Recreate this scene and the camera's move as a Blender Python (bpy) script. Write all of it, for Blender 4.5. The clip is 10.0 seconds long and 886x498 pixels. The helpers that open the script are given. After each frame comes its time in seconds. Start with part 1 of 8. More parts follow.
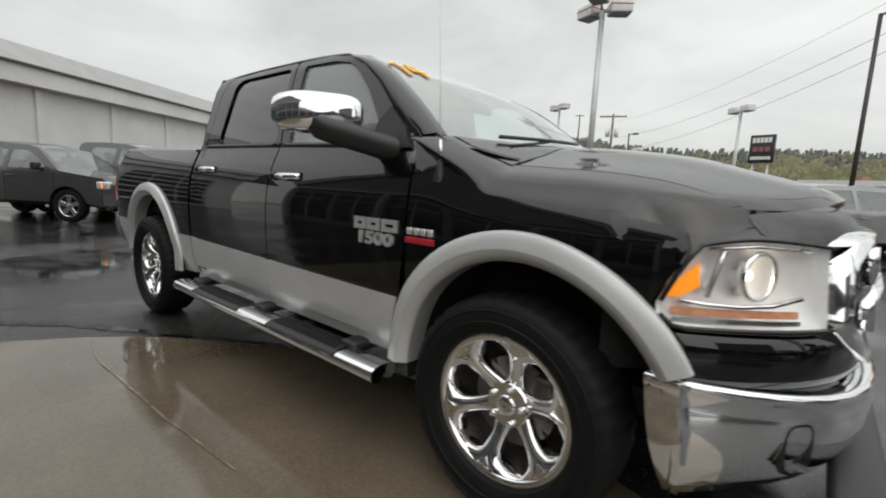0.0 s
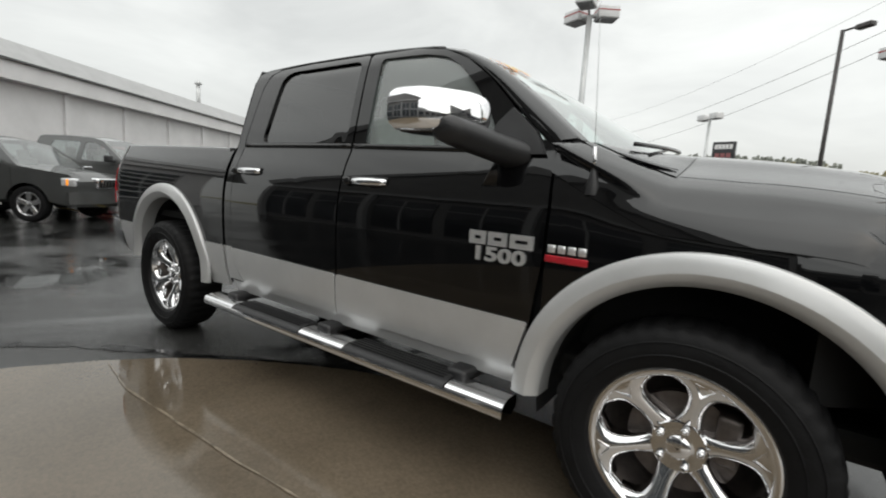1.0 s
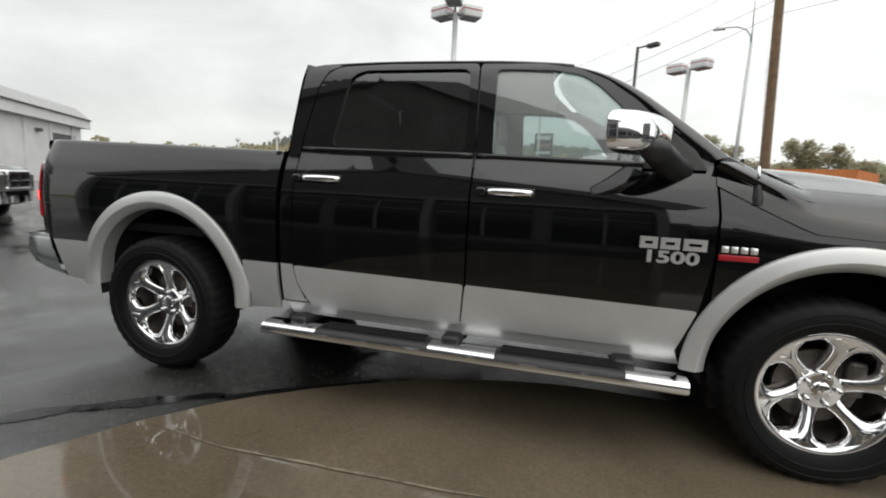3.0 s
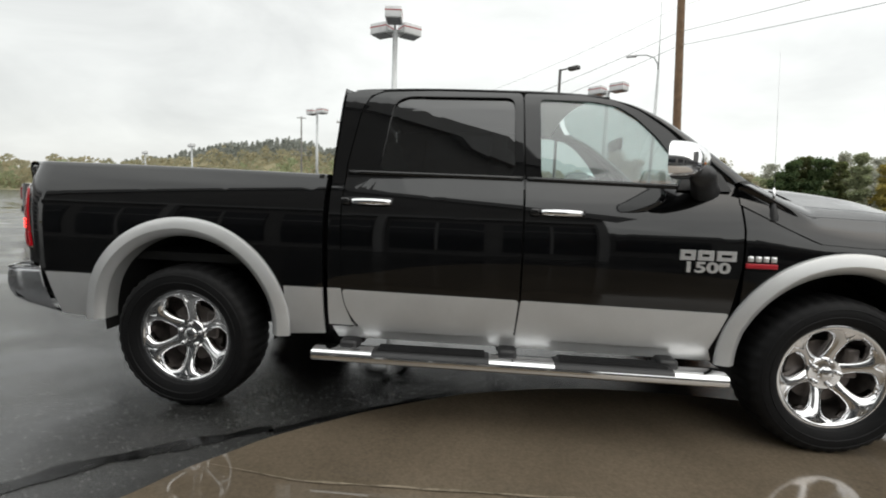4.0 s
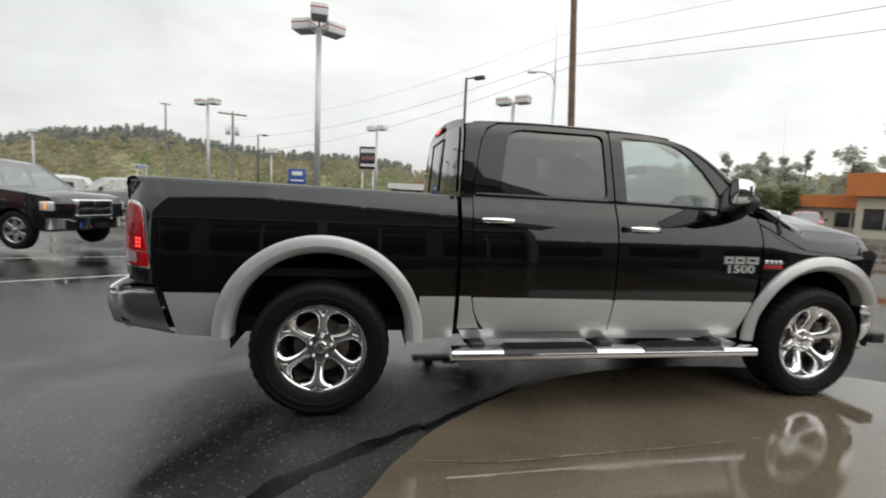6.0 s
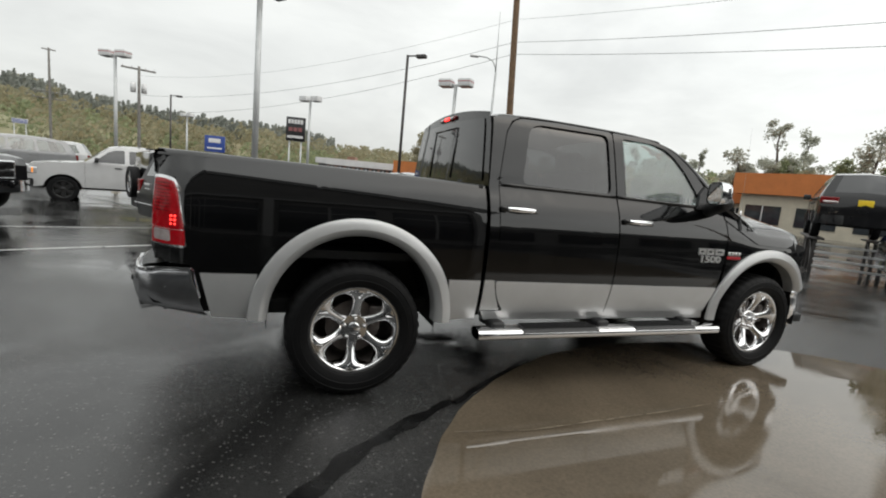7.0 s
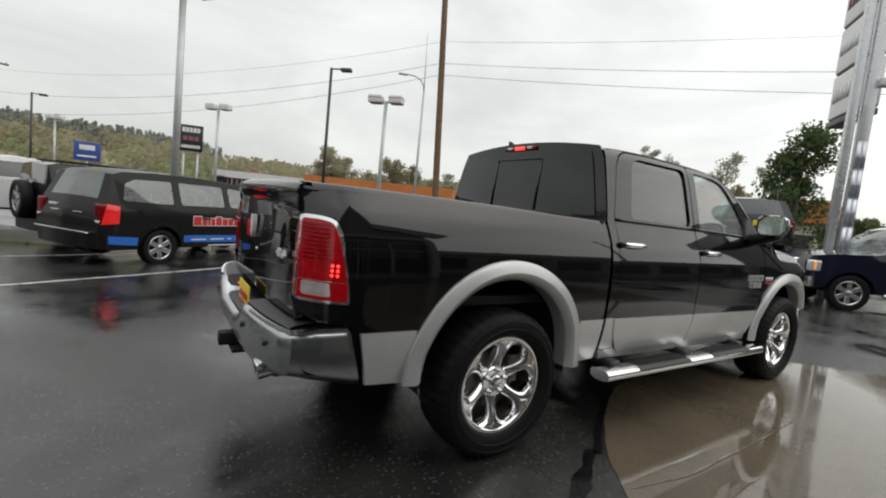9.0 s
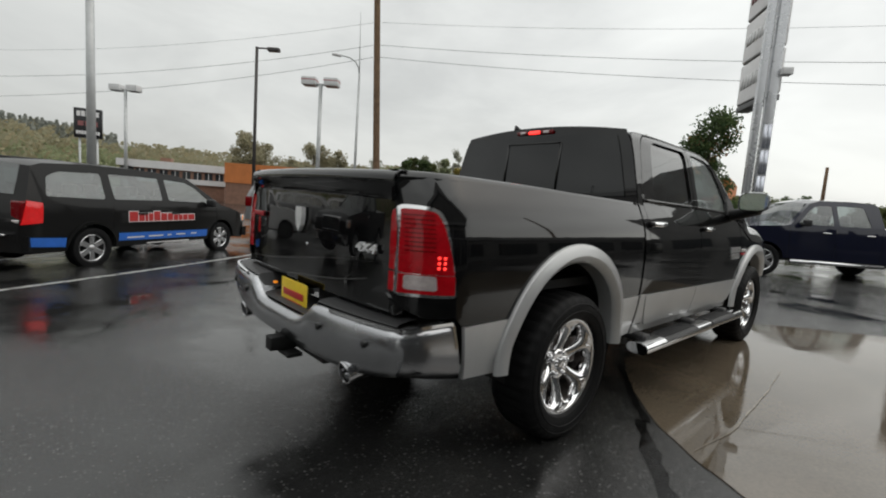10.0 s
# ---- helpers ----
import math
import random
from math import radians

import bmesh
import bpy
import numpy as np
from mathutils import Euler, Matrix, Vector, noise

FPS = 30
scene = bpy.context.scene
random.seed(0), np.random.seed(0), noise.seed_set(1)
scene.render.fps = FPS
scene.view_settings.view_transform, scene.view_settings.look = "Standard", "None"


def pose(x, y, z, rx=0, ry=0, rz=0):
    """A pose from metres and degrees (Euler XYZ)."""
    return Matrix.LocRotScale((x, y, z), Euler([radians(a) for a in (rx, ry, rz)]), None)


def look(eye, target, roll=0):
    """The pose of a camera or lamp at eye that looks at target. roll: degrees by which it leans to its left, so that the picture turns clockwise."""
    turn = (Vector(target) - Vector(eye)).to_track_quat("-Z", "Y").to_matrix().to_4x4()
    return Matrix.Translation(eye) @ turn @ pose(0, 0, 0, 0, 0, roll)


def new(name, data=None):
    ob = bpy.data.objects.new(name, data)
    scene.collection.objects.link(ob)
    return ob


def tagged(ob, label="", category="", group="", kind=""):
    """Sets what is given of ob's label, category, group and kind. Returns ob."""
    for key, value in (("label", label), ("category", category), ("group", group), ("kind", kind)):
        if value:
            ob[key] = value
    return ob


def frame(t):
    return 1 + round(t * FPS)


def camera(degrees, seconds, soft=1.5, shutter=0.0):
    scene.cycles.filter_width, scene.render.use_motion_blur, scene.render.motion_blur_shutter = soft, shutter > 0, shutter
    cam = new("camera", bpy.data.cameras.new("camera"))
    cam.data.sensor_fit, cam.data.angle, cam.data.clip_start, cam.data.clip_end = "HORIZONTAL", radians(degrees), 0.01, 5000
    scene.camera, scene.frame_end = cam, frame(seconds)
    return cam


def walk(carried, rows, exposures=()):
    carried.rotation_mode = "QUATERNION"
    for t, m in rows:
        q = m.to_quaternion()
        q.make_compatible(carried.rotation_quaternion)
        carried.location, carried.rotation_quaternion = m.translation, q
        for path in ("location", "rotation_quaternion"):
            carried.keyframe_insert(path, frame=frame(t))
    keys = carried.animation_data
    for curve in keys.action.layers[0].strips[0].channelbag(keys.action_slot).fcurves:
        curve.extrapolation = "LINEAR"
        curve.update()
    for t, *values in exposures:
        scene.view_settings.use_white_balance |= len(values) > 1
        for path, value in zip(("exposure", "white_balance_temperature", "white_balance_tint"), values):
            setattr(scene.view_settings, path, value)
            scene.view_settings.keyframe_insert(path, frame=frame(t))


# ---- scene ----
cam = camera(89.0, 10.0, soft=1.9, shutter=0.4)
PATH = [
    (0, (4.324, -2.256, 1.196), (3.052, -0.739, 0.916), 2.7),
    (0.5, (4.027, -2.382, 1.171), (2.773, -0.849, 0.89), 3.2),
    (1, (3.667, -2.481, 1.202), (2.518, -0.867, 0.93), 3.5),
    (1.5, (3.371, -2.723, 1.22), (2.374, -1.006, 0.975), 3.9),
    (2, (3.078, -2.937, 1.21), (2.155, -1.181, 0.961), 4.4),
    (2.5, (2.711, -3.015, 1.233), (1.993, -1.169, 0.954), 3.1),
    (3.8, (1.822, -3.346, 1.246), (1.609, -1.375, 0.985), 2.4),
    (4, (1.689, -3.355, 1.261), (1.524, -1.374, 1.037), 2.0),
    (4.5, (1.362, -3.448, 1.285), (1.325, -1.462, 1.053), 2.9),
    (5, (0.993, -3.625, 1.304), (1.105, -1.648, 1.022), 3.3),
    (5.5, (0.619, -3.619, 1.305), (0.859, -1.651, 1.042), 2.7),
    (6, (0.24, -3.667, 1.337), (0.595, -1.711, 1.124), 2.6),
    (6.2, (0.068, -3.722, 1.353), (0.545, -1.8, 1.076), 2.7),
    (7.5, (-0.782, -3.486, 1.345), (0.012, -1.672, 1.064), 6.1),
    (8, (-1.156, -3.302, 1.346), (-0.187, -1.578, 1.048), 4.9),
    (8.5, (-1.418, -3.026, 1.329), (-0.387, -1.324, 1.123), 4.6),
    (9, (-1.642, -2.758, 1.339), (-0.551, -1.091, 1.165), 5.8),
    (9.5, (-1.961, -2.528, 1.333), (-0.695, -0.988, 1.169), 4.2),
    (10, (-2.202, -2.256, 1.285), (-0.855, -0.793, 1.074), 4.1),
]
walk(cam, [(t, look(eye, target, roll)) for t, eye, target, roll in PATH],
     exposures=[(0.0, 0.04), (1.0, 0.20), (2.0, 0.31), (2.5, 0.29), (4.5, 0.28), (6.0, 0.20), (7.5, 0.04), (8.5, 0.0), (9.2, -0.05), (10.0, -0.25)])

# ---------------------------------------------------------------- world and light
world = bpy.data.worlds.new("overcast_sky")
scene.world = world
world.use_nodes = True
wn, wl = world.node_tree.nodes, world.node_tree.links
wn.clear()
SUN_EL, SUN_AZ = 48.0, -35.0
w_out = wn.new("ShaderNodeOutputWorld")
w_bg = wn.new("ShaderNodeBackground")
w_sky = wn.new("ShaderNodeTexSky")
w_sky.sky_type = "NISHITA"
w_sky.sun_disc = False
w_sky.sun_elevation = radians(SUN_EL)
w_sky.sun_rotation = radians(90 - SUN_AZ)
w_sky.dust_density = 4.0
w_dim = wn.new("ShaderNodeMix")
w_dim.data_type = "RGBA"
w_dim.blend_type = "MULTIPLY"
w_dim.inputs[0].default_value = 1.0
w_dim.inputs[7].default_value = (0.10, 0.10, 0.10, 1)
wl.new(w_sky.outputs[0], w_dim.inputs[6])
w_co = wn.new("ShaderNodeTexCoord")
w_map = wn.new("ShaderNodeMapping")
w_map.inputs["Scale"].default_value = (1.0, 1.0, 2.6)
wl.new(w_co.outputs["Generated"], w_map.inputs[0])
w_noise = wn.new("ShaderNodeTexNoise")
w_noise.inputs["Scale"].default_value = 2.2
w_noise.inputs["Detail"].default_value = 6.0
w_noise.inputs["Roughness"].default_value = 0.55
w_noise.inputs["Distortion"].default_value = 0.4
wl.new(w_map.outputs[0], w_noise.inputs["Vector"])
w_ramp = wn.new("ShaderNodeValToRGB")
w_ramp.color_ramp.elements[0].position = 0.30
w_ramp.color_ramp.elements[0].color = (0.70, 0.712, 0.69, 1)
w_ramp.color_ramp.elements[1].position = 0.66
w_ramp.color_ramp.elements[1].color = (0.955, 0.97, 0.935, 1)
wl.new(w_noise.outputs[0], w_ramp.inputs[0])
w_mix = wn.new("ShaderNodeMix")
w_mix.data_type = "RGBA"
w_mix.inputs[0].default_value = 0.88
wl.new(w_dim.outputs[2], w_mix.inputs[6])
wl.new(w_ramp.outputs[0], w_mix.inputs[7])
# the cloud is brighter towards the hidden sun
w_dot = wn.new("ShaderNodeVectorMath")
w_dot.operation = "DOT_PRODUCT"
w_nrm = wn.new("ShaderNodeVectorMath")
w_nrm.operation = "NORMALIZE"
wl.new(w_co.outputs["Generated"], w_nrm.inputs[0])
wl.new(w_nrm.outputs[0], w_dot.inputs[0])
w_dot.inputs[1].default_value = (math.cos(radians(SUN_EL)) * math.cos(radians(SUN_AZ)), math.cos(radians(SUN_EL)) * math.sin(radians(SUN_AZ)), math.sin(radians(SUN_EL)))
w_glow = wn.new("ShaderNodeMapRange")
w_glow.inputs[1].default_value, w_glow.inputs[2].default_value = -0.45, 0.9
w_glow.inputs[3].default_value, w_glow.inputs[4].default_value = 0.93, 1.42
wl.new(w_dot.outputs["Value"], w_glow.inputs[0])
# an overcast sky is brightest overhead
w_sep = wn.new("ShaderNodeSeparateXYZ")
wl.new(w_nrm.outputs[0], w_sep.inputs[0])
w_top = wn.new("ShaderNodeMapRange")
w_top.interpolation_type = "SMOOTHSTEP"
w_top.inputs[1].default_value, w_top.inputs[2].default_value = 0.40, 0.95
w_top.inputs[3].default_value, w_top.inputs[4].default_value = 1.0, 1.55
wl.new(w_sep.outputs["Z"], w_top.inputs[0])
w_mul = wn.new("ShaderNodeMath")
w_mul.operation = "MULTIPLY"
wl.new(w_glow.outputs[0], w_mul.inputs[0])
wl.new(w_top.outputs[0], w_mul.inputs[1])
wl.new(w_mul.outputs[0], w_bg.inputs[1])
wl.new(w_mix.outputs[2], w_bg.inputs[0])
wl.new(w_bg.outputs[0], w_out.inputs[0])

sun_data = bpy.data.lights.new("sun", "SUN")
sun_data.energy = 0.35
sun_data.angle = radians(90)
sun_data.color = (1.0, 0.99, 0.95)
sun = new("sun", sun_data)
sun_dir = Vector((math.cos(radians(SUN_EL)) * math.cos(radians(SUN_AZ)), math.cos(radians(SUN_EL)) * math.sin(radians(SUN_AZ)), math.sin(radians(SUN_EL))))
sun.matrix_basis = look(sun_dir * 50, (0, 0, 0))


# ---------------------------------------------------------------- materials
def material(name, base, rough=0.5, metal=0.0, vary=0.0, scale=8.0, bump=0.0, bump_scale=40.0, coat=0.0,
             rough_vary=0.0, spec=0.5, alpha_tint=None, emit=None, emit_strength=0.0, tint=None, per_object=0.0, transmission=0.0, drops=0.0, coat_ior=1.5):
    m = bpy.data.materials.new(name)
    m.use_nodes = True
    nt = m.node_tree
    b = nt.nodes["Principled BSDF"]
    b.inputs["Base Color"].default_value = (*base, 1)
    b.inputs["Roughness"].default_value = rough
    b.inputs["Metallic"].default_value = metal
    b.inputs["Specular IOR Level"].default_value = spec
    b.inputs["Coat Weight"].default_value = coat
    b.inputs["Coat Roughness"].default_value = 0.03
    b.inputs["Coat IOR"].default_value = coat_ior
    b.inputs["Transmission Weight"].default_value = transmission
    if emit:
        b.inputs["Emission Color"].default_value = (*emit, 1)
        b.inputs["Emission Strength"].default_value = emit_strength
    co = nt.nodes.new("ShaderNodeTexCoord")
    if vary or rough_vary:
        n1 = nt.nodes.new("ShaderNodeTexNoise")
        n1.inputs["Scale"].default_value = scale
        n1.inputs["Detail"].default_value = 6
        n1.inputs["Roughness"].default_value = 0.65
        nt.links.new(co.outputs["Object"], n1.inputs["Vector"])
        if vary:
            mx = nt.nodes.new("ShaderNodeMix")
            mx.data_type = "RGBA"
            other = tint or tuple(c * (1 - vary) for c in base)
            mx.inputs[6].default_value = (*other, 1)
            mx.inputs[7].default_value = (*[min(1, c * (1 + vary * 0.6)) for c in base], 1)
            rp = nt.nodes.new("ShaderNodeMapRange")
            rp.inputs[1].default_value, rp.inputs[2].default_value = 0.32, 0.68
            nt.links.new(n1.outputs[0], rp.inputs[0])
            nt.links.new(rp.outputs[0], mx.inputs[0])
            last = mx.outputs[2]
            if per_object:
                info = nt.nodes.new("ShaderNodeObjectInfo")
                hsv = nt.nodes.new("ShaderNodeHueSaturation")
                mr = nt.nodes.new("ShaderNodeMapRange")
                mr.inputs[3].default_value, mr.inputs[4].default_value = 1 - per_object, 1 + per_object
                nt.links.new(info.outputs["Random"], mr.inputs[0])
                nt.links.new(mr.outputs[0], hsv.inputs["Value"])
                nt.links.new(last, hsv.inputs["Color"])
                last = hsv.outputs[0]
            nt.links.new(last, b.inputs["Base Color"])
        if rough_vary:
            rr = nt.nodes.new("ShaderNodeMapRange")
            rr.inputs[1].default_value, rr.inputs[2].default_value = 0.3, 0.7
            rr.inputs[3].default_value, rr.inputs[4].default_value = max(0.02, rough - rough_vary), min(1, rough + rough_vary)
            nt.links.new(n1.outputs[0], rr.inputs[0])
            nt.links.new(rr.outputs[0], b.inputs["Roughness"])
    if bump:
        n2 = nt.nodes.new("ShaderNodeTexNoise")
        n2.inputs["Scale"].default_value = bump_scale
        n2.inputs["Detail"].default_value = 4
        nt.links.new(co.outputs["Object"], n2.inputs["Vector"])
        bp = nt.nodes.new("ShaderNodeBump")
        bp.inputs["Strength"].default_value = bump
        bp.inputs["Distance"].default_value = 0.01
        nt.links.new(n2.outputs[0], bp.inputs["Height"])
        nt.links.new(bp.outputs[0], b.inputs["Normal"])
    if drops:
        # rain beads
        vo = nt.nodes.new("ShaderNodeTexVoronoi")
        vo.inputs["Scale"].default_value = 120.0
        vo.inputs["Randomness"].default_value = 1.0
        nt.links.new(co.outputs["Object"], vo.inputs["Vector"])
        mr2 = nt.nodes.new("ShaderNodeMapRange")
        mr2.inputs[1].default_value, mr2.inputs[2].default_value = 0.0, 0.32
        mr2.inputs[3].default_value, mr2.inputs[4].default_value = 1.0, 0.0
        nt.links.new(vo.outputs["Distance"], mr2.inputs[0])
        # beads stay on faces that look up
        ge = nt.nodes.new("ShaderNodeNewGeometry")
        sp = nt.nodes.new("ShaderNodeSeparateXYZ")
        nt.links.new(ge.outputs["Normal"], sp.inputs[0])
        up = nt.nodes.new("ShaderNodeMapRange")
        up.inputs[1].default_value, up.inputs[2].default_value = 0.45, 0.85
        nt.links.new(sp.outputs["Z"], up.inputs[0])
        ml = nt.nodes.new("ShaderNodeMath")
        ml.operation = "MULTIPLY"
        nt.links.new(mr2.outputs[0], ml.inputs[0])
        nt.links.new(up.outputs[0], ml.inputs[1])
        bp2 = nt.nodes.new("ShaderNodeBump")
        bp2.inputs["Strength"].default_value = drops
        bp2.inputs["Distance"].default_value = 0.004
        nt.links.new(ml.outputs[0], bp2.inputs["Height"])
        nt.links.new(bp2.outputs[0], b.inputs["Normal"])
        nt.links.new(bp2.outputs[0], b.inputs["Coat Normal"])
    return m


def glass_material(name, tint, mirror=0.0, gloss=0.075, sky_veil=0.0):
    m = bpy.data.materials.new(name)
    m.use_nodes = True
    nt = m.node_tree
    nt.nodes.clear()
    out = nt.nodes.new("ShaderNodeOutputMaterial")
    tr = nt.nodes.new("ShaderNodeBsdfTransparent")
    tr.inputs[0].default_value = (*tint, 1)
    gl = nt.nodes.new("ShaderNodeBsdfGlossy")
    gl.inputs["Color"].default_value = (1, 1, 1, 1)
    gl.inputs["Roughness"].default_value = mirror
    lw = nt.nodes.new("ShaderNodeLayerWeight")
    lw.inputs[0].default_value = 0.5
    pw = nt.nodes.new("ShaderNodeMath")
    pw.operation = "POWER"
    pw.inputs[1].default_value = 4.0
    nt.links.new(lw.outputs["Facing"], pw.inputs[0])
    fr = nt.nodes.new("ShaderNodeMapRange")
    fr.inputs[3].default_value, fr.inputs[4].default_value = gloss, 1.0
    nt.links.new(pw.outputs[0], fr.inputs[0])
    mx = nt.nodes.new("ShaderNodeMixShader")
    nt.links.new(fr.outputs[0], mx.inputs[0])
    nt.links.new(tr.outputs[0], mx.inputs[1])
    nt.links.new(gl.outputs[0], mx.inputs[2])
    last = mx.outputs[0]
    if sky_veil:
        # pale diffuse veil on the pane, put in for its bright sky reflection
        df = nt.nodes.new("ShaderNodeBsdfDiffuse")
        df.inputs[0].default_value = (0.80, 0.86, 0.85, 1)
        m2 = nt.nodes.new("ShaderNodeMixShader")
        m2.inputs[0].default_value = sky_veil
        nt.links.new(last, m2.inputs[1])
        nt.links.new(df.outputs[0], m2.inputs[2])
        last = m2.outputs[0]
    nt.links.new(last, out.inputs[0])
    return m


def wet_ground(name, dry, wet, rough_lo, rough_hi, scale, grain, grain_scale, bump, ior=1.36, flecks=False):
    """Wet ground: a film of water in the low spots, fine stone grain between."""
    m = bpy.data.materials.new(name)
    m.use_nodes = True
    nt = m.node_tree
    b = nt.nodes["Principled BSDF"]
    co = nt.nodes.new("ShaderNodeTexCoord")
    big = nt.nodes.new("ShaderNodeTexNoise")
    big.inputs["Scale"].default_value = scale
    big.inputs["Detail"].default_value = 7
    big.inputs["Roughness"].default_value = 0.6
    big.inputs["Distortion"].default_value = 0.6
    nt.links.new(co.outputs["Object"], big.inputs["Vector"])
    fine = nt.nodes.new("ShaderNodeTexNoise")
    fine.inputs["Scale"].default_value = grain_scale
    fine.inputs["Detail"].default_value = 5
    fine.inputs["Roughness"].default_value = 0.7
    nt.links.new(co.outputs["Object"], fine.inputs["Vector"])
    r1 = nt.nodes.new("ShaderNodeMapRange")
    r1.inputs[1].default_value, r1.inputs[2].default_value = 0.38, 0.62
    nt.links.new(big.outputs[0], r1.inputs[0])
    c1 = nt.nodes.new("ShaderNodeMix")
    c1.data_type = "RGBA"
    c1.inputs[6].default_value = (*wet, 1)
    c1.inputs[7].default_value = (*dry, 1)
    nt.links.new(r1.outputs[0], c1.inputs[0])
    c2 = nt.nodes.new("ShaderNodeMix")
    c2.data_type = "RGBA"
    c2.blend_type = "MULTIPLY"
    c2.inputs[0].default_value = grain
    r2 = nt.nodes.new("ShaderNodeMapRange")
    r2.inputs[1].default_value, r2.inputs[2].default_value = 0.3, 0.7
    r2.inputs[3].default_value, r2.inputs[4].default_value = 0.35, 1.5
    nt.links.new(fine.outputs[0], r2.inputs[0])
    nt.links.new(c1.outputs[2], c2.inputs[6])
    nt.links.new(r2.outputs[0], c2.inputs[7])
    last = c2.outputs[2]
    if flecks:
        # pale stones worn clear of the binder
        vo = nt.nodes.new("ShaderNodeTexVoronoi")
        vo.inputs["Scale"].default_value = 62.0
        nt.links.new(co.outputs["Object"], vo.inputs["Vector"])
        sp = nt.nodes.new("ShaderNodeSeparateColor")
        nt.links.new(vo.outputs["Color"], sp.inputs[0])
        pick = nt.nodes.new("ShaderNodeMapRange")
        pick.inputs[1].default_value, pick.inputs[2].default_value = 0.78, 0.95
        nt.links.new(sp.outputs[0], pick.inputs[0])
        core = nt.nodes.new("ShaderNodeMapRange")
        core.inputs[1].default_value, core.inputs[2].default_value = 0.30, 0.42
        core.inputs[3].default_value, core.inputs[4].default_value = 0.75, 0.0
        nt.links.new(vo.outputs["Distance"], core.inputs[0])
        both_ = nt.nodes.new("ShaderNodeMath")
        both_.operation = "MULTIPLY"
        nt.links.new(pick.outputs[0], both_.inputs[0])
        nt.links.new(core.outputs[0], both_.inputs[1])
        c3 = nt.nodes.new("ShaderNodeMix")
        c3.data_type = "RGBA"
        c3.inputs[7].default_value = (0.11, 0.108, 0.104, 1)
        nt.links.new(both_.outputs[0], c3.inputs[0])
        nt.links.new(last, c3.inputs[6])
        last = c3.outputs[2]
    nt.links.new(last, b.inputs["Base Color"])
    r3 = nt.nodes.new("ShaderNodeMapRange")
    r3.inputs[1].default_value, r3.inputs[2].default_value = 0.40, 0.60
    r3.inputs[3].default_value, r3.inputs[4].default_value = rough_lo, rough_hi
    nt.links.new(big.outputs[0], r3.inputs[0])
    nt.links.new(r3.outputs[0], b.inputs["Roughness"])
    b.inputs["IOR"].default_value = ior
    bp = nt.nodes.new("ShaderNodeBump")
    bp.inputs["Distance"].default_value = 0.006
    ms = nt.nodes.new("ShaderNodeMath")
    ms.operation = "MULTIPLY"
    ms.inputs[1].default_value = bump
    nt.links.new(r1.outputs[0], ms.inputs[0])
    nt.links.new(ms.outputs[0], bp.inputs["Strength"])
    nt.links.new(fine.outputs[0], bp.inputs["Height"])
    nt.links.new(bp.outputs[0], b.inputs["Normal"])
    return m


M_black = material("black_clearcoat", (0.0014, 0.0014, 0.0017), rough=0.5, spec=0.02, coat=1.0, drops=0.13, coat_ior=1.6)
M_silver = material("silver_paint", (0.60, 0.605, 0.605), rough=0.36, metal=0.4, vary=0.07, scale=3, coat=0.6, rough_vary=0.06)
M_chrome = material("chrome", (0.86, 0.86, 0.87), rough=0.05, metal=1.0, rough_vary=0.03, scale=20)
M_bumper = material("rear_bumper_chrome", (0.50, 0.505, 0.52), rough=0.24, metal=1.0, rough_vary=0.04, scale=12)
M_chrome_soft = material("polished_aluminium", (0.78, 0.78, 0.79), rough=0.12, metal=1.0, rough_vary=0.06, scale=30)
M_rubber = material("tyre_rubber", (0.009, 0.009, 0.0095), rough=0.55, spec=0.15, vary=0.25, scale=25, bump=0.2, bump_scale=120, rough_vary=0.12)
M_plastic = material("black_textured_plastic", (0.016, 0.016, 0.017), rough=0.42, vary=0.2, scale=30, bump=0.15, bump_scale=400)
M_dark = material("dark_underbody", (0.010, 0.010, 0.010), rough=0.7, vary=0.3, scale=6)
M_iron = material("brake_iron", (0.16, 0.14, 0.13), rough=0.45, metal=0.8, vary=0.3, scale=20)
M_trim = material("black_gloss_trim", (0.010, 0.010, 0.010), rough=0.18)
M_seat = material("grey_upholstery", (0.40, 0.385, 0.36), rough=0.8, vary=0.15, scale=20, bump=0.2, bump_scale=200)
M_dash = material("dashboard_plastic", (0.17, 0.165, 0.155), rough=0.6, vary=0.2, scale=20, bump=0.1, bump_scale=300)
M_badge_satin = material("brushed_badge", (0.82, 0.82, 0.82), rough=0.5, metal=0.35, vary=0.08, scale=40)
M_badge = material("satin_chrome_badge", (0.80, 0.80, 0.80), rough=0.28, metal=0.7, vary=0.08, scale=40)
M_headliner = material("light_headliner", (0.68, 0.67, 0.64), rough=0.9, vary=0.06, scale=10)
M_glass_clear = glass_material("clear_side_glass", (0.70, 0.80, 0.785), gloss=0.12, sky_veil=0.16)
M_glass_tint = glass_material("privacy_glass", (0.05, 0.052, 0.054), gloss=0.095)
M_glass_shield = glass_material("windshield_glass", (0.62, 0.73, 0.71), gloss=0.13, sky_veil=0.20)
M_glass_lamp = glass_material("lamp_lens", (0.94, 0.94, 0.94), gloss=0.05)
M_red = material("red_lens", (0.17, 0.001, 0.003), rough=0.25, spec=0.1, coat=0.6, vary=0.22, scale=14, bump=0.15, bump_scale=70)
M_red_lit = material("lit_red_bulb", (0.7, 0.05, 0.03), rough=0.2, emit=(1.0, 0.035, 0.03), emit_strength=2.6)
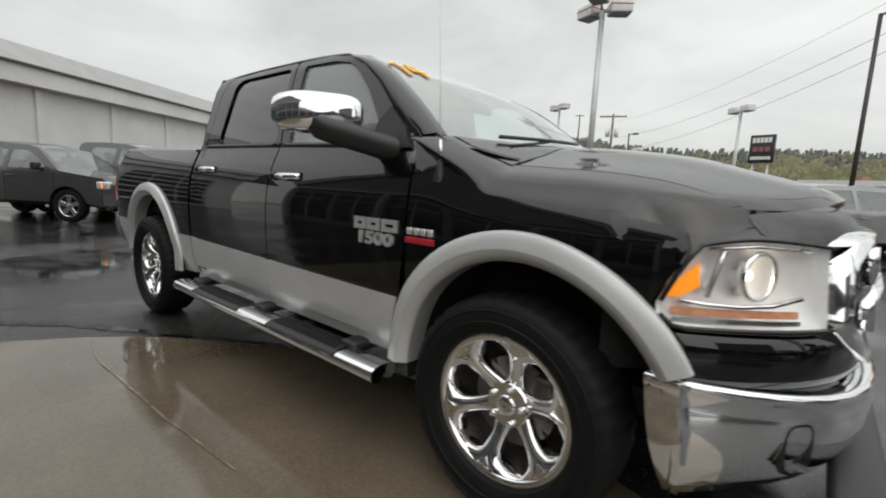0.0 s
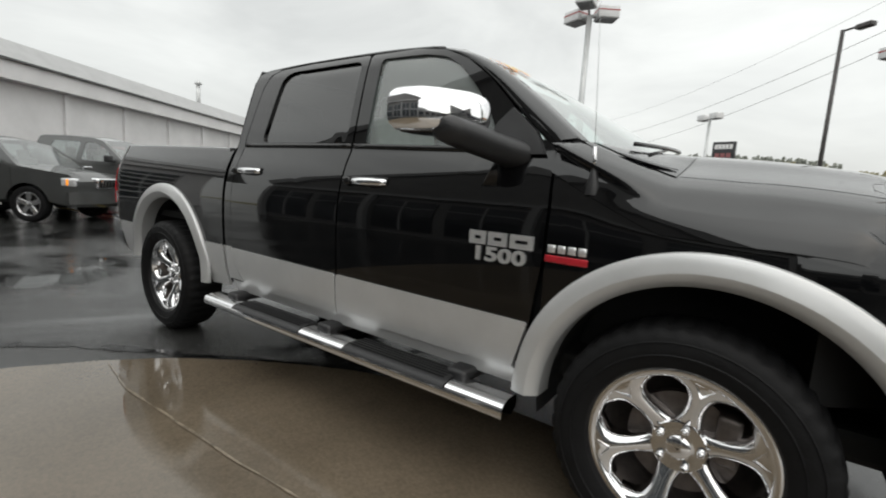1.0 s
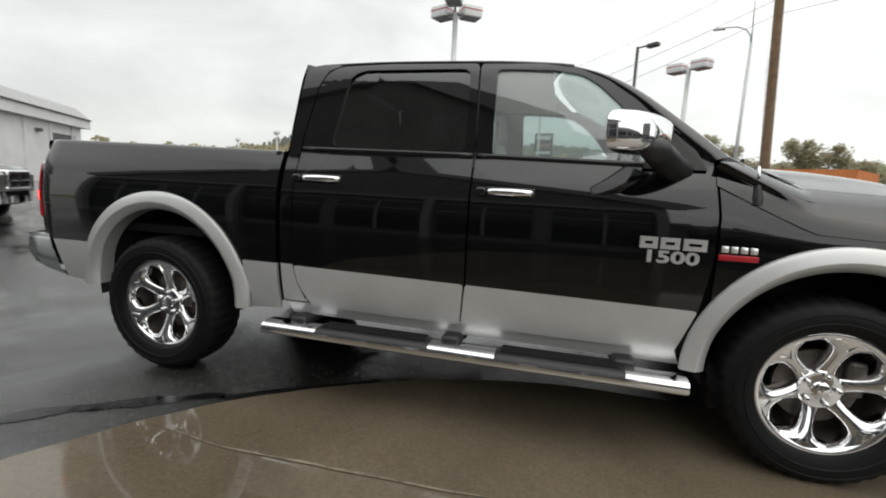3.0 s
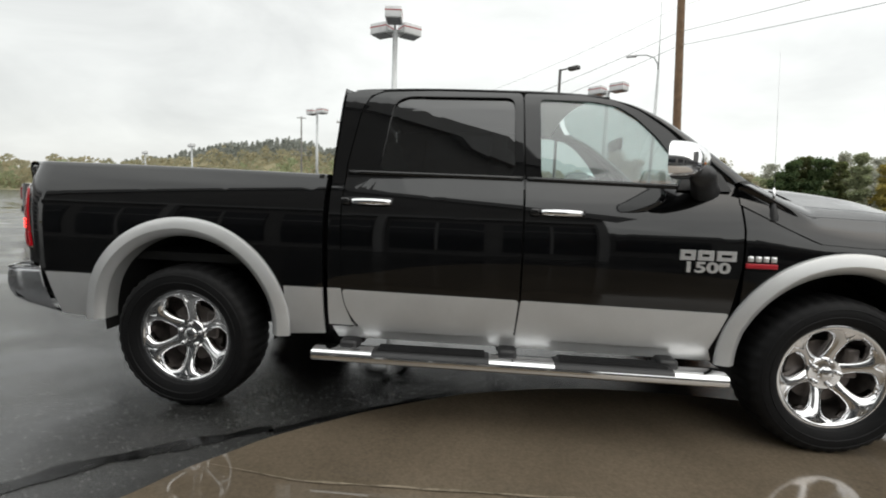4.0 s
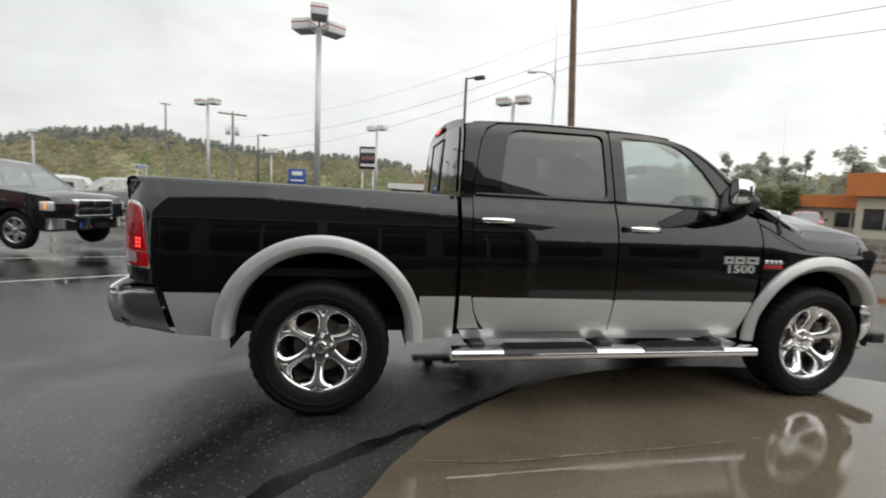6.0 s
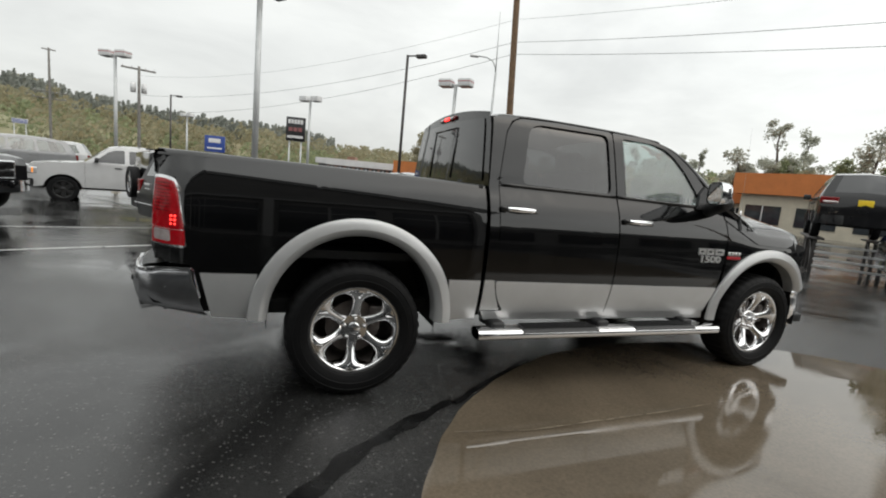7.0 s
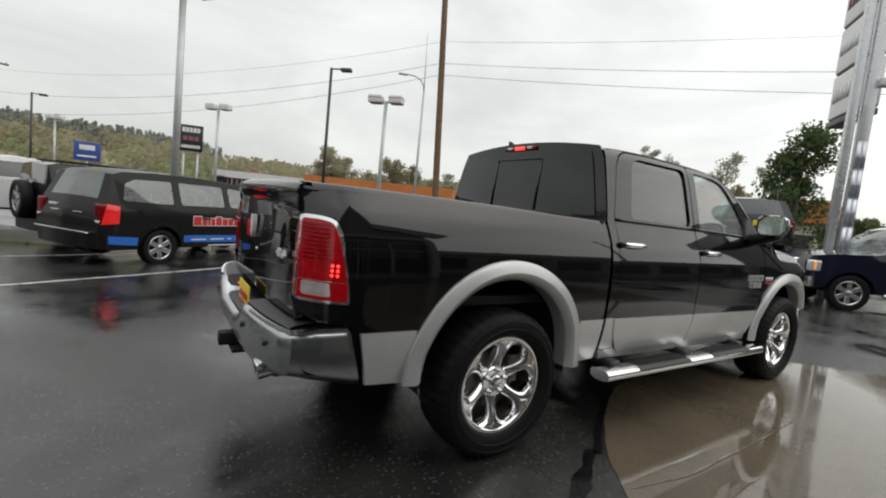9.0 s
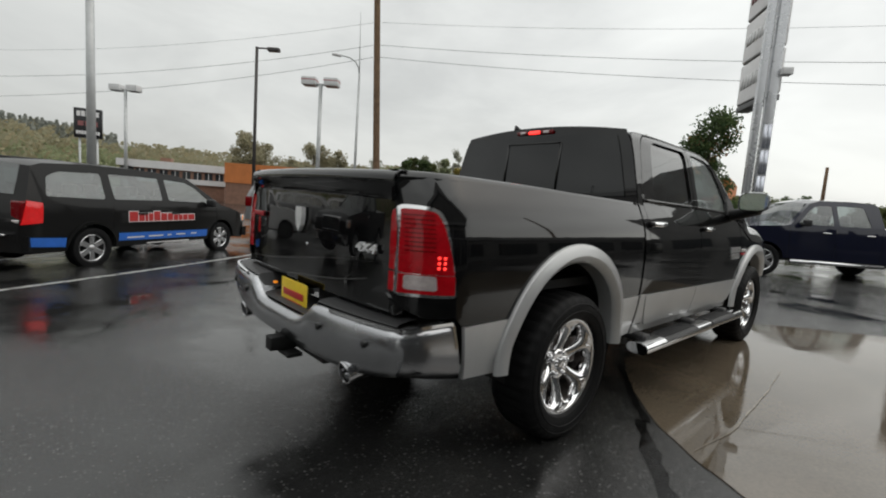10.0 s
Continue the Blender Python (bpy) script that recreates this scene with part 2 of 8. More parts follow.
M_red_tail = material("lit_red_lens", (0.30, 0.002, 0.006), rough=0.2, spec=0.1, coat=0.7, vary=0.35, scale=22, bump=0.12, bump_scale=70, emit=(1.0, 0.008, 0.02), emit_strength=0.06)
M_red_glow = material("lit_red_van_lens", (0.40, 0.01, 0.012), rough=0.2, coat=0.6, vary=0.25, scale=16, emit=(1.0, 0.02, 0.02), emit_strength=0.32)
M_reverse = material("clear_reverse_lens", (0.70, 0.62, 0.61), rough=0.15, metal=0.35, coat=1.0, vary=0.25, scale=30)
M_amber = material("amber_lens", (0.95, 0.32, 0.02), rough=0.12, coat=1.0, vary=0.2, scale=50, bump=0.25, bump_scale=90, emit=(1.0, 0.28, 0.01), emit_strength=0.7)
M_orange_strip = material("amber_strip", (0.85, 0.40, 0.22), rough=0.2, coat=1.0, vary=0.25, scale=40)
M_bulb = material("lit_headlamp_bulb", (1, 0.9, 0.75), rough=0.2, emit=(1.0, 0.85, 0.62), emit_strength=14.0)
M_badge_red = material("badge_red", (0.42, 0.02, 0.03), rough=0.25, vary=0.2, scale=40)
M_yellow = material("yellow_sticker", (0.85, 0.60, 0.03), rough=0.45, vary=0.08, scale=30)
M_orange = material("orange_sticker", (0.90, 0.30, 0.03), rough=0.45, vary=0.08, scale=30)
M_red_text = material("red_print", (0.50, 0.03, 0.03), rough=0.5, vary=0.1, scale=30)
M_white_print = material("white_print", (0.75, 0.75, 0.75), rough=0.5, vary=0.06, scale=30)
M_blue_print = material("blue_print", (0.03, 0.16, 0.62), rough=0.35, vary=0.1, scale=10)
M_mirror = material("mirror_glass", (0.9, 0.9, 0.9), rough=0.01, metal=1.0)
M_asphalt = wet_ground("wet_asphalt", (0.031, 0.031, 0.030), (0.014, 0.014, 0.014), 0.05, 0.22, 0.55, 0.9, 95.0, 0.6, 1.62, True)
M_pad = wet_ground("wet_concrete", (0.138, 0.110, 0.079), (0.100, 0.080, 0.057), 0.012, 0.045, 0.9, 0.35, 60.0, 0.05, 1.64)
M_seam = wet_ground("wet_tar_seam", (0.010, 0.010, 0.010), (0.007, 0.007, 0.007), 0.05, 0.3, 3.0, 0.5, 90.0, 0.4)
M_line = material("worn_road_paint", (0.36, 0.36, 0.35), rough=0.35, vary=0.6, scale=9, rough_vary=0.2)
M_line_y = material("worn_yellow_paint", (0.42, 0.30, 0.04), rough=0.35, vary=0.5, scale=9)
M_scratch = material("pale_concrete_joint", (0.21, 0.175, 0.13), rough=0.10, vary=0.6, scale=14)
M_wall_white = material("painted_metal_siding", (0.66, 0.65, 0.65), rough=0.55, vary=0.10, scale=0.7, bump=0.05, bump_scale=30)
M_roof_grey = material("grey_metal_roofing", (0.33, 0.33, 0.33), rough=0.45, vary=0.12, scale=1.2)
M_gutter = material("dark_gutter", (0.08, 0.08, 0.08), rough=0.5, vary=0.2, scale=3)
M_orange_roof = material("terracotta_fascia", (0.52, 0.17, 0.045), rough=0.7, vary=0.16, scale=0.8, bump=0.1, bump_scale=8)
M_stucco = material("cream_stucco", (0.55, 0.50, 0.40), rough=0.85, vary=0.12, scale=1.5, bump=0.15, bump_scale=30)
M_brick_far = material("brown_masonry", (0.24, 0.13, 0.09), rough=0.8, vary=0.25, scale=2)
M_hall = material("dark_stained_cladding", (0.175, 0.172, 0.168), rough=0.6, vary=0.25, scale=0.6, bump=0.08, bump_scale=12)
M_winfar = material("dark_window_glass", (0.03, 0.035, 0.04), rough=0.08, vary=0.3, scale=2)
M_galv = material("galvanised_pole", (0.50, 0.51, 0.51), rough=0.42, metal=0.35, vary=0.12, scale=4)
M_bronze = material("dark_bronze_pole", (0.045, 0.04, 0.038), rough=0.5, vary=0.2, scale=5)
M_wood = material("weathered_pole_wood", (0.17, 0.105, 0.06), rough=0.85, vary=0.35, scale=6, bump=0.35, bump_scale=25)
M_lamp_box = material("lamp_housing", (0.66, 0.66, 0.66), rough=0.4, metal=0.0, vary=0.12, scale=5)
M_lamp_dark = material("lamp_lens_grey", (0.20, 0.20, 0.20), rough=0.25, vary=0.2, scale=9)
M_stripe = material("red_stripe", (0.36, 0.03, 0.03), rough=0.4, vary=0.15, scale=6)
M_signblack = material("black_sign_face", (0.012, 0.012, 0.014), rough=0.25, vary=0.2, scale=3)
M_signblue = material("blue_sign_face", (0.03, 0.07, 0.30), rough=0.3, vary=0.15, scale=3)
M_signwhite = material("white_sign_face", (0.74, 0.73, 0.73), rough=0.3, vary=0.06, scale=3)
M_pylon = material("brushed_pylon_cladding", (0.62, 0.63, 0.65), rough=0.28, metal=0.6, vary=0.12, scale=1.5, rough_vary=0.1)
M_mirror_panel = material("mirror_pylon_panel", (0.58, 0.60, 0.66), rough=0.25, metal=0.7, vary=0.15, scale=1.2)
# black cable, its colour lifted towards grey for distance haze
M_cable = material("cable_hazed_black", (0.10, 0.10, 0.10), rough=0.6, vary=0.2, scale=5)
M_bark = material("bark", (0.09, 0.07, 0.055), rough=0.9, vary=0.35, scale=9, bump=0.5, bump_scale=30)
M_hill = material("hill_undergrowth", (0.20, 0.20, 0.125), rough=0.95, vary=0.5, scale=0.05, tint=(0.19, 0.155, 0.08))


def leaf_material(name, a, b_):
    m = bpy.data.materials.new(name)
    m.use_nodes = True
    nt = m.node_tree
    p = nt.nodes["Principled BSDF"]
    p.inputs["Roughness"].default_value = 0.75
    ge = nt.nodes.new("ShaderNodeNewGeometry")
    mx = nt.nodes.new("ShaderNodeMix")
    mx.data_type = "RGBA"
    mx.inputs[6].default_value = (*a, 1)
    mx.inputs[7].default_value = (*b_, 1)
    nt.links.new(ge.outputs["Random Per Island"], mx.inputs[0])
    nt.links.new(mx.outputs[2], p.inputs["Base Color"])
    # leaves let light through
    tl = nt.nodes.new("ShaderNodeBsdfTranslucent")
    nt.links.new(mx.outputs[2], tl.inputs[0])
    ms = nt.nodes.new("ShaderNodeMixShader")
    ms.inputs[0].default_value = 0.5
    nt.links.new(p.outputs[0], ms.inputs[1])
    nt.links.new(tl.outputs[0], ms.inputs[2])
    nt.links.new(ms.outputs[0], nt.nodes["Material Output"].inputs[0])
    return m


M_leaf_green = leaf_material("green_leaves", (0.11, 0.14, 0.055), (0.19, 0.20, 0.08))
M_leaf_dark = leaf_material("dark_green_leaves", (0.05, 0.09, 0.035), (0.10, 0.14, 0.05))
M_leaf_rust = leaf_material("rust_leaves", (0.26, 0.13, 0.06), (0.28, 0.20, 0.09))
M_leaf_yellow = leaf_material("yellowing_leaves", (0.30, 0.26, 0.07), (0.42, 0.34, 0.09))
# distance haze is mixed into these four leaf colours, paling them
M_leaf_haze = leaf_material("haze_tinted_leaves", (0.30, 0.295, 0.20), (0.37, 0.32, 0.20))
M_leaf_conifer = leaf_material("haze_tinted_conifers", (0.30, 0.32, 0.29), (0.36, 0.37, 0.33))
M_leaf_far_green = leaf_material("haze_tinted_green_leaves", (0.25, 0.29, 0.17), (0.33, 0.35, 0.20))
M_leaf_bare = leaf_material("haze_tinted_grey_leaves", (0.36, 0.37, 0.31), (0.45, 0.45, 0.37))
PAINT = {}


def paint(name, col, rough=0.2, metal=0.2, coat=1.0):
    if name not in PAINT:
        PAINT[name] = material(name, col, rough=0.4, metal=metal, spec=0.1, coat=coat, vary=0.08, scale=2)
    return PAINT[name]


# ---------------------------------------------------------------- mesh helpers
def obj_from_bm(name, bm, mat, smooth=True, normals=None):
    me = bpy.data.meshes.new(name)
    bm.to_mesh(me)
    bm.free()
    if mat:
        me.materials.append(mat)
    if smooth:
        me.polygons.foreach_set("use_smooth", [True] * len(me.polygons))
    if normals:
        me.normals_split_custom_set(normals)
    return new(name, me)


def part(name, bm, mat, parent, label="", smooth=True, normals=None, sharp=None):
    """One mesh object under a thing or under a part."""
    if sharp is not None:
        for e in bm.edges:
            if len(e.link_faces) == 2 and e.calc_face_angle(0) > radians(sharp):
                e.smooth = False
    ob = obj_from_bm(name, bm, mat, smooth, normals)
    ob.parent = parent
    if label:
        tagged(ob, label)
    return ob


def thing(name, label, category, m=None, group="", kind=""):
    ob = new(name)
    ob.empty_display_size = 0.2
    if m is not None:
        ob.matrix_basis = m
    return tagged(ob, label, category, group, kind)


def structure(name, bm, mat, label="", smooth=False, sharp=None):
    ob = part(name, bm, mat, None, label, smooth, sharp=sharp)
    return tagged(ob, kind="structure")


def add_box(bm, cx, cy, cz, sx, sy, sz, bevel=0.0, seg=2, m=None):
    r = bmesh.ops.create_cube(bm, size=1.0, matrix=Matrix.Translation((cx, cy, cz)) @ Matrix.Diagonal((sx, sy, sz, 1)))
    vs = r["verts"]
    if bevel:
        es = list({e for v in vs for e in v.link_edges})
        out = bmesh.ops.bevel(bm, geom=es, offset=bevel, segments=seg, affect="EDGES", profile=0.6)
        vs = list({v for f in out["faces"] for v in f.verts} | {v for v in vs if v.is_valid})
    if m is not None:
        bmesh.ops.transform(bm, matrix=m, verts=vs)
    return vs


def box(cx, cy, cz, sx, sy, sz, bevel=0.0, seg=2, m=None):
    bm = bmesh.new()
    add_box(bm, cx, cy, cz, sx, sy, sz, bevel, seg, m)
    return bm


def add_tube(bm, a, b_, r0, r1=None, seg=12, caps=True):
    a, b_ = Vector(a), Vector(b_)
    r1 = r0 if r1 is None else r1
    d = b_ - a
    q = d.to_track_quat("Z", "Y").to_matrix().to_4x4()
    m = Matrix.Translation((a + b_) / 2) @ q
    bmesh.ops.create_cone(bm, cap_ends=caps, segments=seg, radius1=r0, radius2=r1, depth=d.length, matrix=m)


def tube(a, b_, r0, r1=None, seg=12):
    bm = bmesh.new()
    add_tube(bm, a, b_, r0, r1, seg)
    return bm


def revolve(bm, prof, seg=64, axis="y", loop=False, centre=(0, 0, 0)):
    """prof: (radius, along) pairs turned about an axis."""
    rings = []
    cx, cy, cz = centre
    for r, h in prof:
        ring = []
        for i in range(seg):
            a = 2 * math.pi * i / seg
            if axis == "y":
                ring.append(bm.verts.new((cx + r * math.cos(a), cy + h, cz + r * math.sin(a))))
            else:
                ring.append(bm.verts.new((cx + r * math.cos(a), cy + r * math.sin(a), cz + h)))
        rings.append(ring)
    n = len(rings)
    for k in range(n if loop else n - 1):
        A, B = rings[k], rings[(k + 1) % n]
        for i in range(seg):
            j = (i + 1) % seg
            bm.faces.new((A[i], A[j], B[j], B[i]))
    return rings


def sweep(bm, path, section, closed_section=True, up=(0, 0, 1), cap=True):
    """A section of (sideways, upward) pairs drawn along a path of points."""
    path = [Vector(p) for p in path]
    rings = []
    for i, p in enumerate(path):
        t = (path[min(i + 1, len(path) - 1)] - path[max(i - 1, 0)]).normalized()
        side = t.cross(Vector(up)).normalized()
        u = side.cross(t).normalized()
        rings.append([bm.verts.new(p + side * a + u * b_) for a, b_ in section])
    n = len(section)
    for A, B in zip(rings, rings[1:]):
        for i in range(n if closed_section else n - 1):
            j = (i + 1) % n
            bm.faces.new((A[i], A[j], B[j], B[i]))
    if cap and closed_section:
        bm.faces.new(rings[0][::-1])
        bm.faces.new(rings[-1])
    return rings


def grid(bm, rows):
    vs = [[bm.verts.new(p) for p in r] for r in rows]
    for A, B in zip(vs, vs[1:]):
        for i in range(len(A) - 1):
            bm.faces.new((A[i], A[i + 1], B[i + 1], B[i]))
    return vs


def fix_normals(bm):
    bmesh.ops.recalc_face_normals(bm, faces=bm.faces[:])


def interp(x, table):
    """Smooth (monotone cubic) lookup in a table of (x, y)."""
    if x <= table[0][0]:
        return table[0][1]
    if x >= table[-1][0]:
        return table[-1][1]
    for i in range(len(table) - 1):
        x0, y0 = table[i]
        x1, y1 = table[i + 1]
        if x <= x1:
            h = x1 - x0
            d = (y1 - y0) / h
            dl = (y0 - table[i - 1][1]) / (x0 - table[i - 1][0]) if i > 0 else d
            dr = (table[i + 2][1] - y1) / (table[i + 2][0] - x1) if i + 2 < len(table) else d
            m0 = 0 if dl * d <= 0 else 2 * dl * d / (dl + d)
            m1 = 0 if dr * d <= 0 else 2 * dr * d / (dr + d)
            t = (x - x0) / h
            return ((2 * t**3 - 3 * t**2 + 1) * y0 + (t**3 - 2 * t**2 + t) * h * m0 + (-2 * t**3 + 3 * t**2) * y1 + (t**3 - t**2) * h * m1)


def arc(cx, cz, r, a0, a1, n):
    return [(cx + r * math.cos(radians(a0 + (a1 - a0) * i / n)), cz + r * math.sin(radians(a0 + (a1 - a0) * i / n))) for i in range(n + 1)]


def panel_bm(loops, f, s, depth=0.02, cell=0.07, off=0.0):
    """A sheet-metal panel: outlines (and holes) in the x-z plane laid on the skin y = s * f(x, z), with a return edge."""
    bm = bmesh.new()
    for lp in loops:
        vs = [bm.verts.new((x, 0, z)) for x, z in lp]
        for i in range(len(vs)):
            bm.edges.new((vs[i], vs[(i + 1) % len(vs)]))
    bmesh.ops.triangle_fill(bm, use_beauty=True, use_dissolve=False, edges=bm.edges[:])
    xs = [v.co.x for v in bm.verts]
    zs = [v.co.z for v in bm.verts]
    for lo, hi, n in ((min(xs), max(xs), (1, 0, 0)), (min(zs), max(zs), (0, 0, 1))):
        k = max(1, int((hi - lo) / cell))
        for i in range(1, k):
            c = lo + (hi - lo) * i / k
            bmesh.ops.bisect_plane(bm, geom=bm.verts[:] + bm.edges[:] + bm.faces[:], dist=1e-5, plane_co=tuple(c * q for q in n), plane_no=n)
    for v in bm.verts:
        v.co.y = s * (f(v.co.x, v.co.z) + off)
    bm.normal_update()
    for fa in bm.faces:
        if fa.normal.y * s < 0:
            fa.normal_flip()
    main = len(bm.faces)
    rim = [e for e in bm.edges if len(e.link_faces) == 1]
    ex = bmesh.ops.extrude_edge_only(bm, edges=rim)
    for v in ex["geom"]:
        if isinstance(v, bmesh.types.BMVert):
            v.co.y -= s * depth
    bm.faces.ensure_lookup_table()
    bm.normal_update()
    normals = []
    e = 0.004
    for i, fa in enumerate(bm.faces):
        for lo in fa.loops:
            if i < main:
                x, z = lo.vert.co.x, lo.vert.co.z
                fx = (f(x + e, z) - f(x - e, z)) / (2 * e)
                fz = (f(x, z + e) - f(x, z - e)) / (2 * e)
                normals.append(Vector((-fx, s, -fz)).normalized())
            else:
                normals.append(fa.normal.copy())
    return bm, normals


def panel(name, loops, f, s, mat, parent, depth=0.02, cell=0.07, off=0.0, label=""):
    bm, normals = panel_bm(loops, f, s, depth, cell, off)
    return part(name, bm, mat, parent, label, True, normals)


def text_mesh(name, body, size, m, mat, parent, label="", depth=0.004, stretch=1.0, bold=0.0):
    cu = bpy.data.curves.new("lettering", "FONT")
    cu.body = body
    cu.size = size
    cu.extrude = depth
    cu.offset = bold
    cu.align_x = "CENTER"
    cu.align_y = "CENTER"
    cu.resolution_u = 3
    tmp = bpy.data.objects.new("lettering_tmp", cu)
    scene.collection.objects.link(tmp)
    dg = bpy.context.evaluated_depsgraph_get()
    me = bpy.data.meshes.new_from_object(tmp.evaluated_get(dg))
    bpy.data.objects.remove(tmp)
    me.materials.clear()
    me.materials.append(mat)
    me.transform(m @ Matrix.Diagonal((stretch, 1, 1, 1)))
    ob = new(name, me)
    ob.parent = parent
    if label:
        tagged(ob, label)
    return ob


# ---------------------------------------------------------------- ground
def smooth_loop(pts, n=6):
    out = []
    k = len(pts)
    for i in range(k):
        p0, p1, p2, p3 = (Vector(pts[(i + j - 1) % k]) for j in range(4))
        for q in range(n):
            t = q / n
            out.append(0.5 * ((2 * p1) + (p2 - p0) * t + (2 * p0 - 5 * p1 + 4 * p2 - p3) * t**2 + (3 * p1 - p0 - 3 * p2 + p3) * t**3))
    return out


def ground_z(x, y):
    """The lot dips a little towards a drain beyond the company van."""
    return -0.37 * max(0.0, math.exp(-0.5 * ((x + 3.3) ** 2 + (y - 12.2) ** 2) / 4.6**2) - 0.03)


bm = bmesh.new()
GX = [-3000, -900, -300, -100, -45, -22] + [-14 + i for i in range(29)] + [22, 45, 100, 300, 900, 3000]
GY = [-3000, -900, -300, -100, -45, -22, -10, -4, -1] + [i for i in range(0, 20)] + [26, 45, 100, 300, 900, 3000]
grid(bm, [[(x, y, ground_z(x, y)) for x in GX] for y in GY])
fix_normals(bm)
for f_ in bm.faces:
    if f_.normal.z < 0:
        f_.normal_flip()
structure("ground", bm, M_asphalt, "wet dark asphalt of a car lot after rain", True)

PAD = [(0.02, -2.7), (0.14, -2.05), (0.30, -1.72), (0.56, -1.34), (0.90, -1.02), (1.28, -0.75), (1.74, -0.51), (2.4, -0.34), (3.3, -0.34),
       (4.0, -0.50), (4.65, -0.85), (5.2, -1.45), (5.7, -2.2), (6.0, -3.2), (6.0, -4.6), (5, -6.0), (3, -6.6), (1, -5.6), (0.1, -4.0)]
loop = smooth_loop([(x, y, 0) for x, y in PAD])
bm = bmesh.new()
top = [bm.verts.new((p.x + 0.012 * noise.noise(p * 4), p.y + 0.012 * noise.noise(p * 4 + Vector((9, 0, 0))), 0.006)) for p in loop]
bm.faces.new(top)
low = [bm.verts.new((v.co.x, v.co.y, -0.02)) for v in top]
for i in range(len(top)):
    j = (i + 1) % len(top)
    bm.faces.new((top[i], low[i], low[j], top[j]))
fix_normals(bm)
structure("pavement", bm, M_pad, "wet tan concrete pad with a curved edge")


def ground_strip(name, pts, width, z, mat, label, jag=0.0, taper=0.0):
    bm = bmesh.new()
    P = [Vector((x, y, 0)) for x, y in pts]
    fine = []
    for a, b_ in zip(P, P[1:]):
        n = max(2, int((b_ - a).length / 0.06))
        fine += [a.lerp(b_, i / n) for i in range(n)]
    fine.append(P[-1])
    rows = []
    for i, p in enumerate(fine):
        t = (fine[min(i + 1, len(fine) - 1)] - fine[max(i - 1, 0)]).normalized()
        sd = Vector((-t.y, t.x, 0))
        k = i / (len(fine) - 1)
        w = width * (1 - taper * abs(2 * k - 1))
        a = w / 2 + jag * noise.noise(p * 7)
        b2 = w / 2 + jag * noise.noise(p * 7 + Vector((5, 3, 0)))
        rows.append([p + sd * max(0.001, a) + Vector((0, 0, z + ground_z(p.x, p.y))), p - sd * max(0.001, b2) + Vector((0, 0, z + ground_z(p.x, p.y)))])
    grid(bm, rows)
    fix_normals(bm)
    for f_ in bm.faces:
        if f_.normal.z < 0:
            f_.normal_flip()
    return structure(name, bm, mat, label)


ground_strip("tar_seam", [(-0.75, -2.25), (-0.23, -1.75), (0.02, -1.52), (0.38, -1.30), (0.62, -1.14)], 0.09, 0.004, M_seam, "dark tar-filled crack in the asphalt beside the pad", 0.035, 0.3)
ground_strip("tar_seam", [(0.62, -1.18), (0.95, -0.93), (1.5, -0.58)], 0.05, 0.004, M_seam, "thin dark crack along the pad edge", 0.02)
ground_strip("pavement_joint", [(0.50, -1.50), (0.94, -1.565), (1.43, -1.545), (1.94, -1.53), (2.63, -1.48)], 0.014, 0.011, M_scratch, "pale scuffed line across the concrete pad", 0.008, 0.5)
ground_strip("parking_line", [(-4.70, 3.32), (-2.58, 4.79), (0.30, 6.74), (3.0, 8.57)], 0.10, 0.004, M_line, "worn white parking line on wet asphalt", 0.02)
ground_strip("parking_line", [(-7.32, 5.43), (-5.03, 6.87), (-0.9, 9.56)], 0.10, 0.004, M_line, "worn white parking line on wet asphalt", 0.02)
ground_strip("parking_line", [(-12.5, -2.0), (-7.6, -1.6)], 0.12, 0.004, M_line_y, "worn yellow parking line on wet asphalt", 0.03)
ground_strip("parking_line", [(-12.5, 1.4), (-7.4, 1.9)], 0.12, 0.004, M_line_y, "worn yellow parking line on wet asphalt", 0.03)

# ---------------------------------------------------------------- the black pickup: skin of the body
SIDE = [(0.30, 0.90), (0.40, 0.925), (0.50, 0.952), (0.60, 0.975), (0.735, 0.993), (0.85, 1.000), (0.97, 1.002), (1.05, 1.000), (1.11, 0.994), (1.16, 0.986), (1.205, 0.975),
        (1.245, 0.963), (1.28, 0.949), (1.325, 0.928), (1.37, 0.908), (1.45, 0.891), (1.55, 0.866), (1.65, 0.841), (1.75, 0.813), (1.82, 0.790), (1.87, 0.757), (1.91, 0.705)]
XF, XR = 3.525, 0.01          # front and rear axle
ARCH_F, ARCH_R = (3.558, 0.440), (0.012, 0.488)
R_OUT, R_IN = 0.618, 0.505


BED_SIDE = SIDE[:7] + [(1.05, 1.000), (1.11, 0.995), (1.16, 0.988), (1.205, 0.979), (1.24, 0.969), (1.27, 0.958), (1.30, 0.944), (1.345, 0.921), (1.41, 0.886)]


def skin(x, z):
    """Half width of the body at (x, z); the bed has a firmer shoulder than the cab."""
    y = interp(z, BED_SIDE if x < 0.84 else SIDE)
    if x > 3.06 and z > 1.04:
        u = min(1, (x - 3.06) / 0.75)
        y -= 0.055 * u * u * (3 - 2 * u) * min(1, (z - 1.04) / 0.16) ** 2
    if x > 3.70:
        y -= 0.06 * ((x - 3.70) / 0.35) ** 2 * 0.55
    if x > 4.02:
        y -= 0.9 * (x - 4.02) ** 2
    if x < -0.86:
        y = max(y - 2.9 * (-0.86 - x) ** 2, 0.80)
    return y


def front_x(y):
    """How far forward the nose reaches, across the car."""
    return 4.485 - 0.465 * (abs(y) / 0.97) ** 3.5


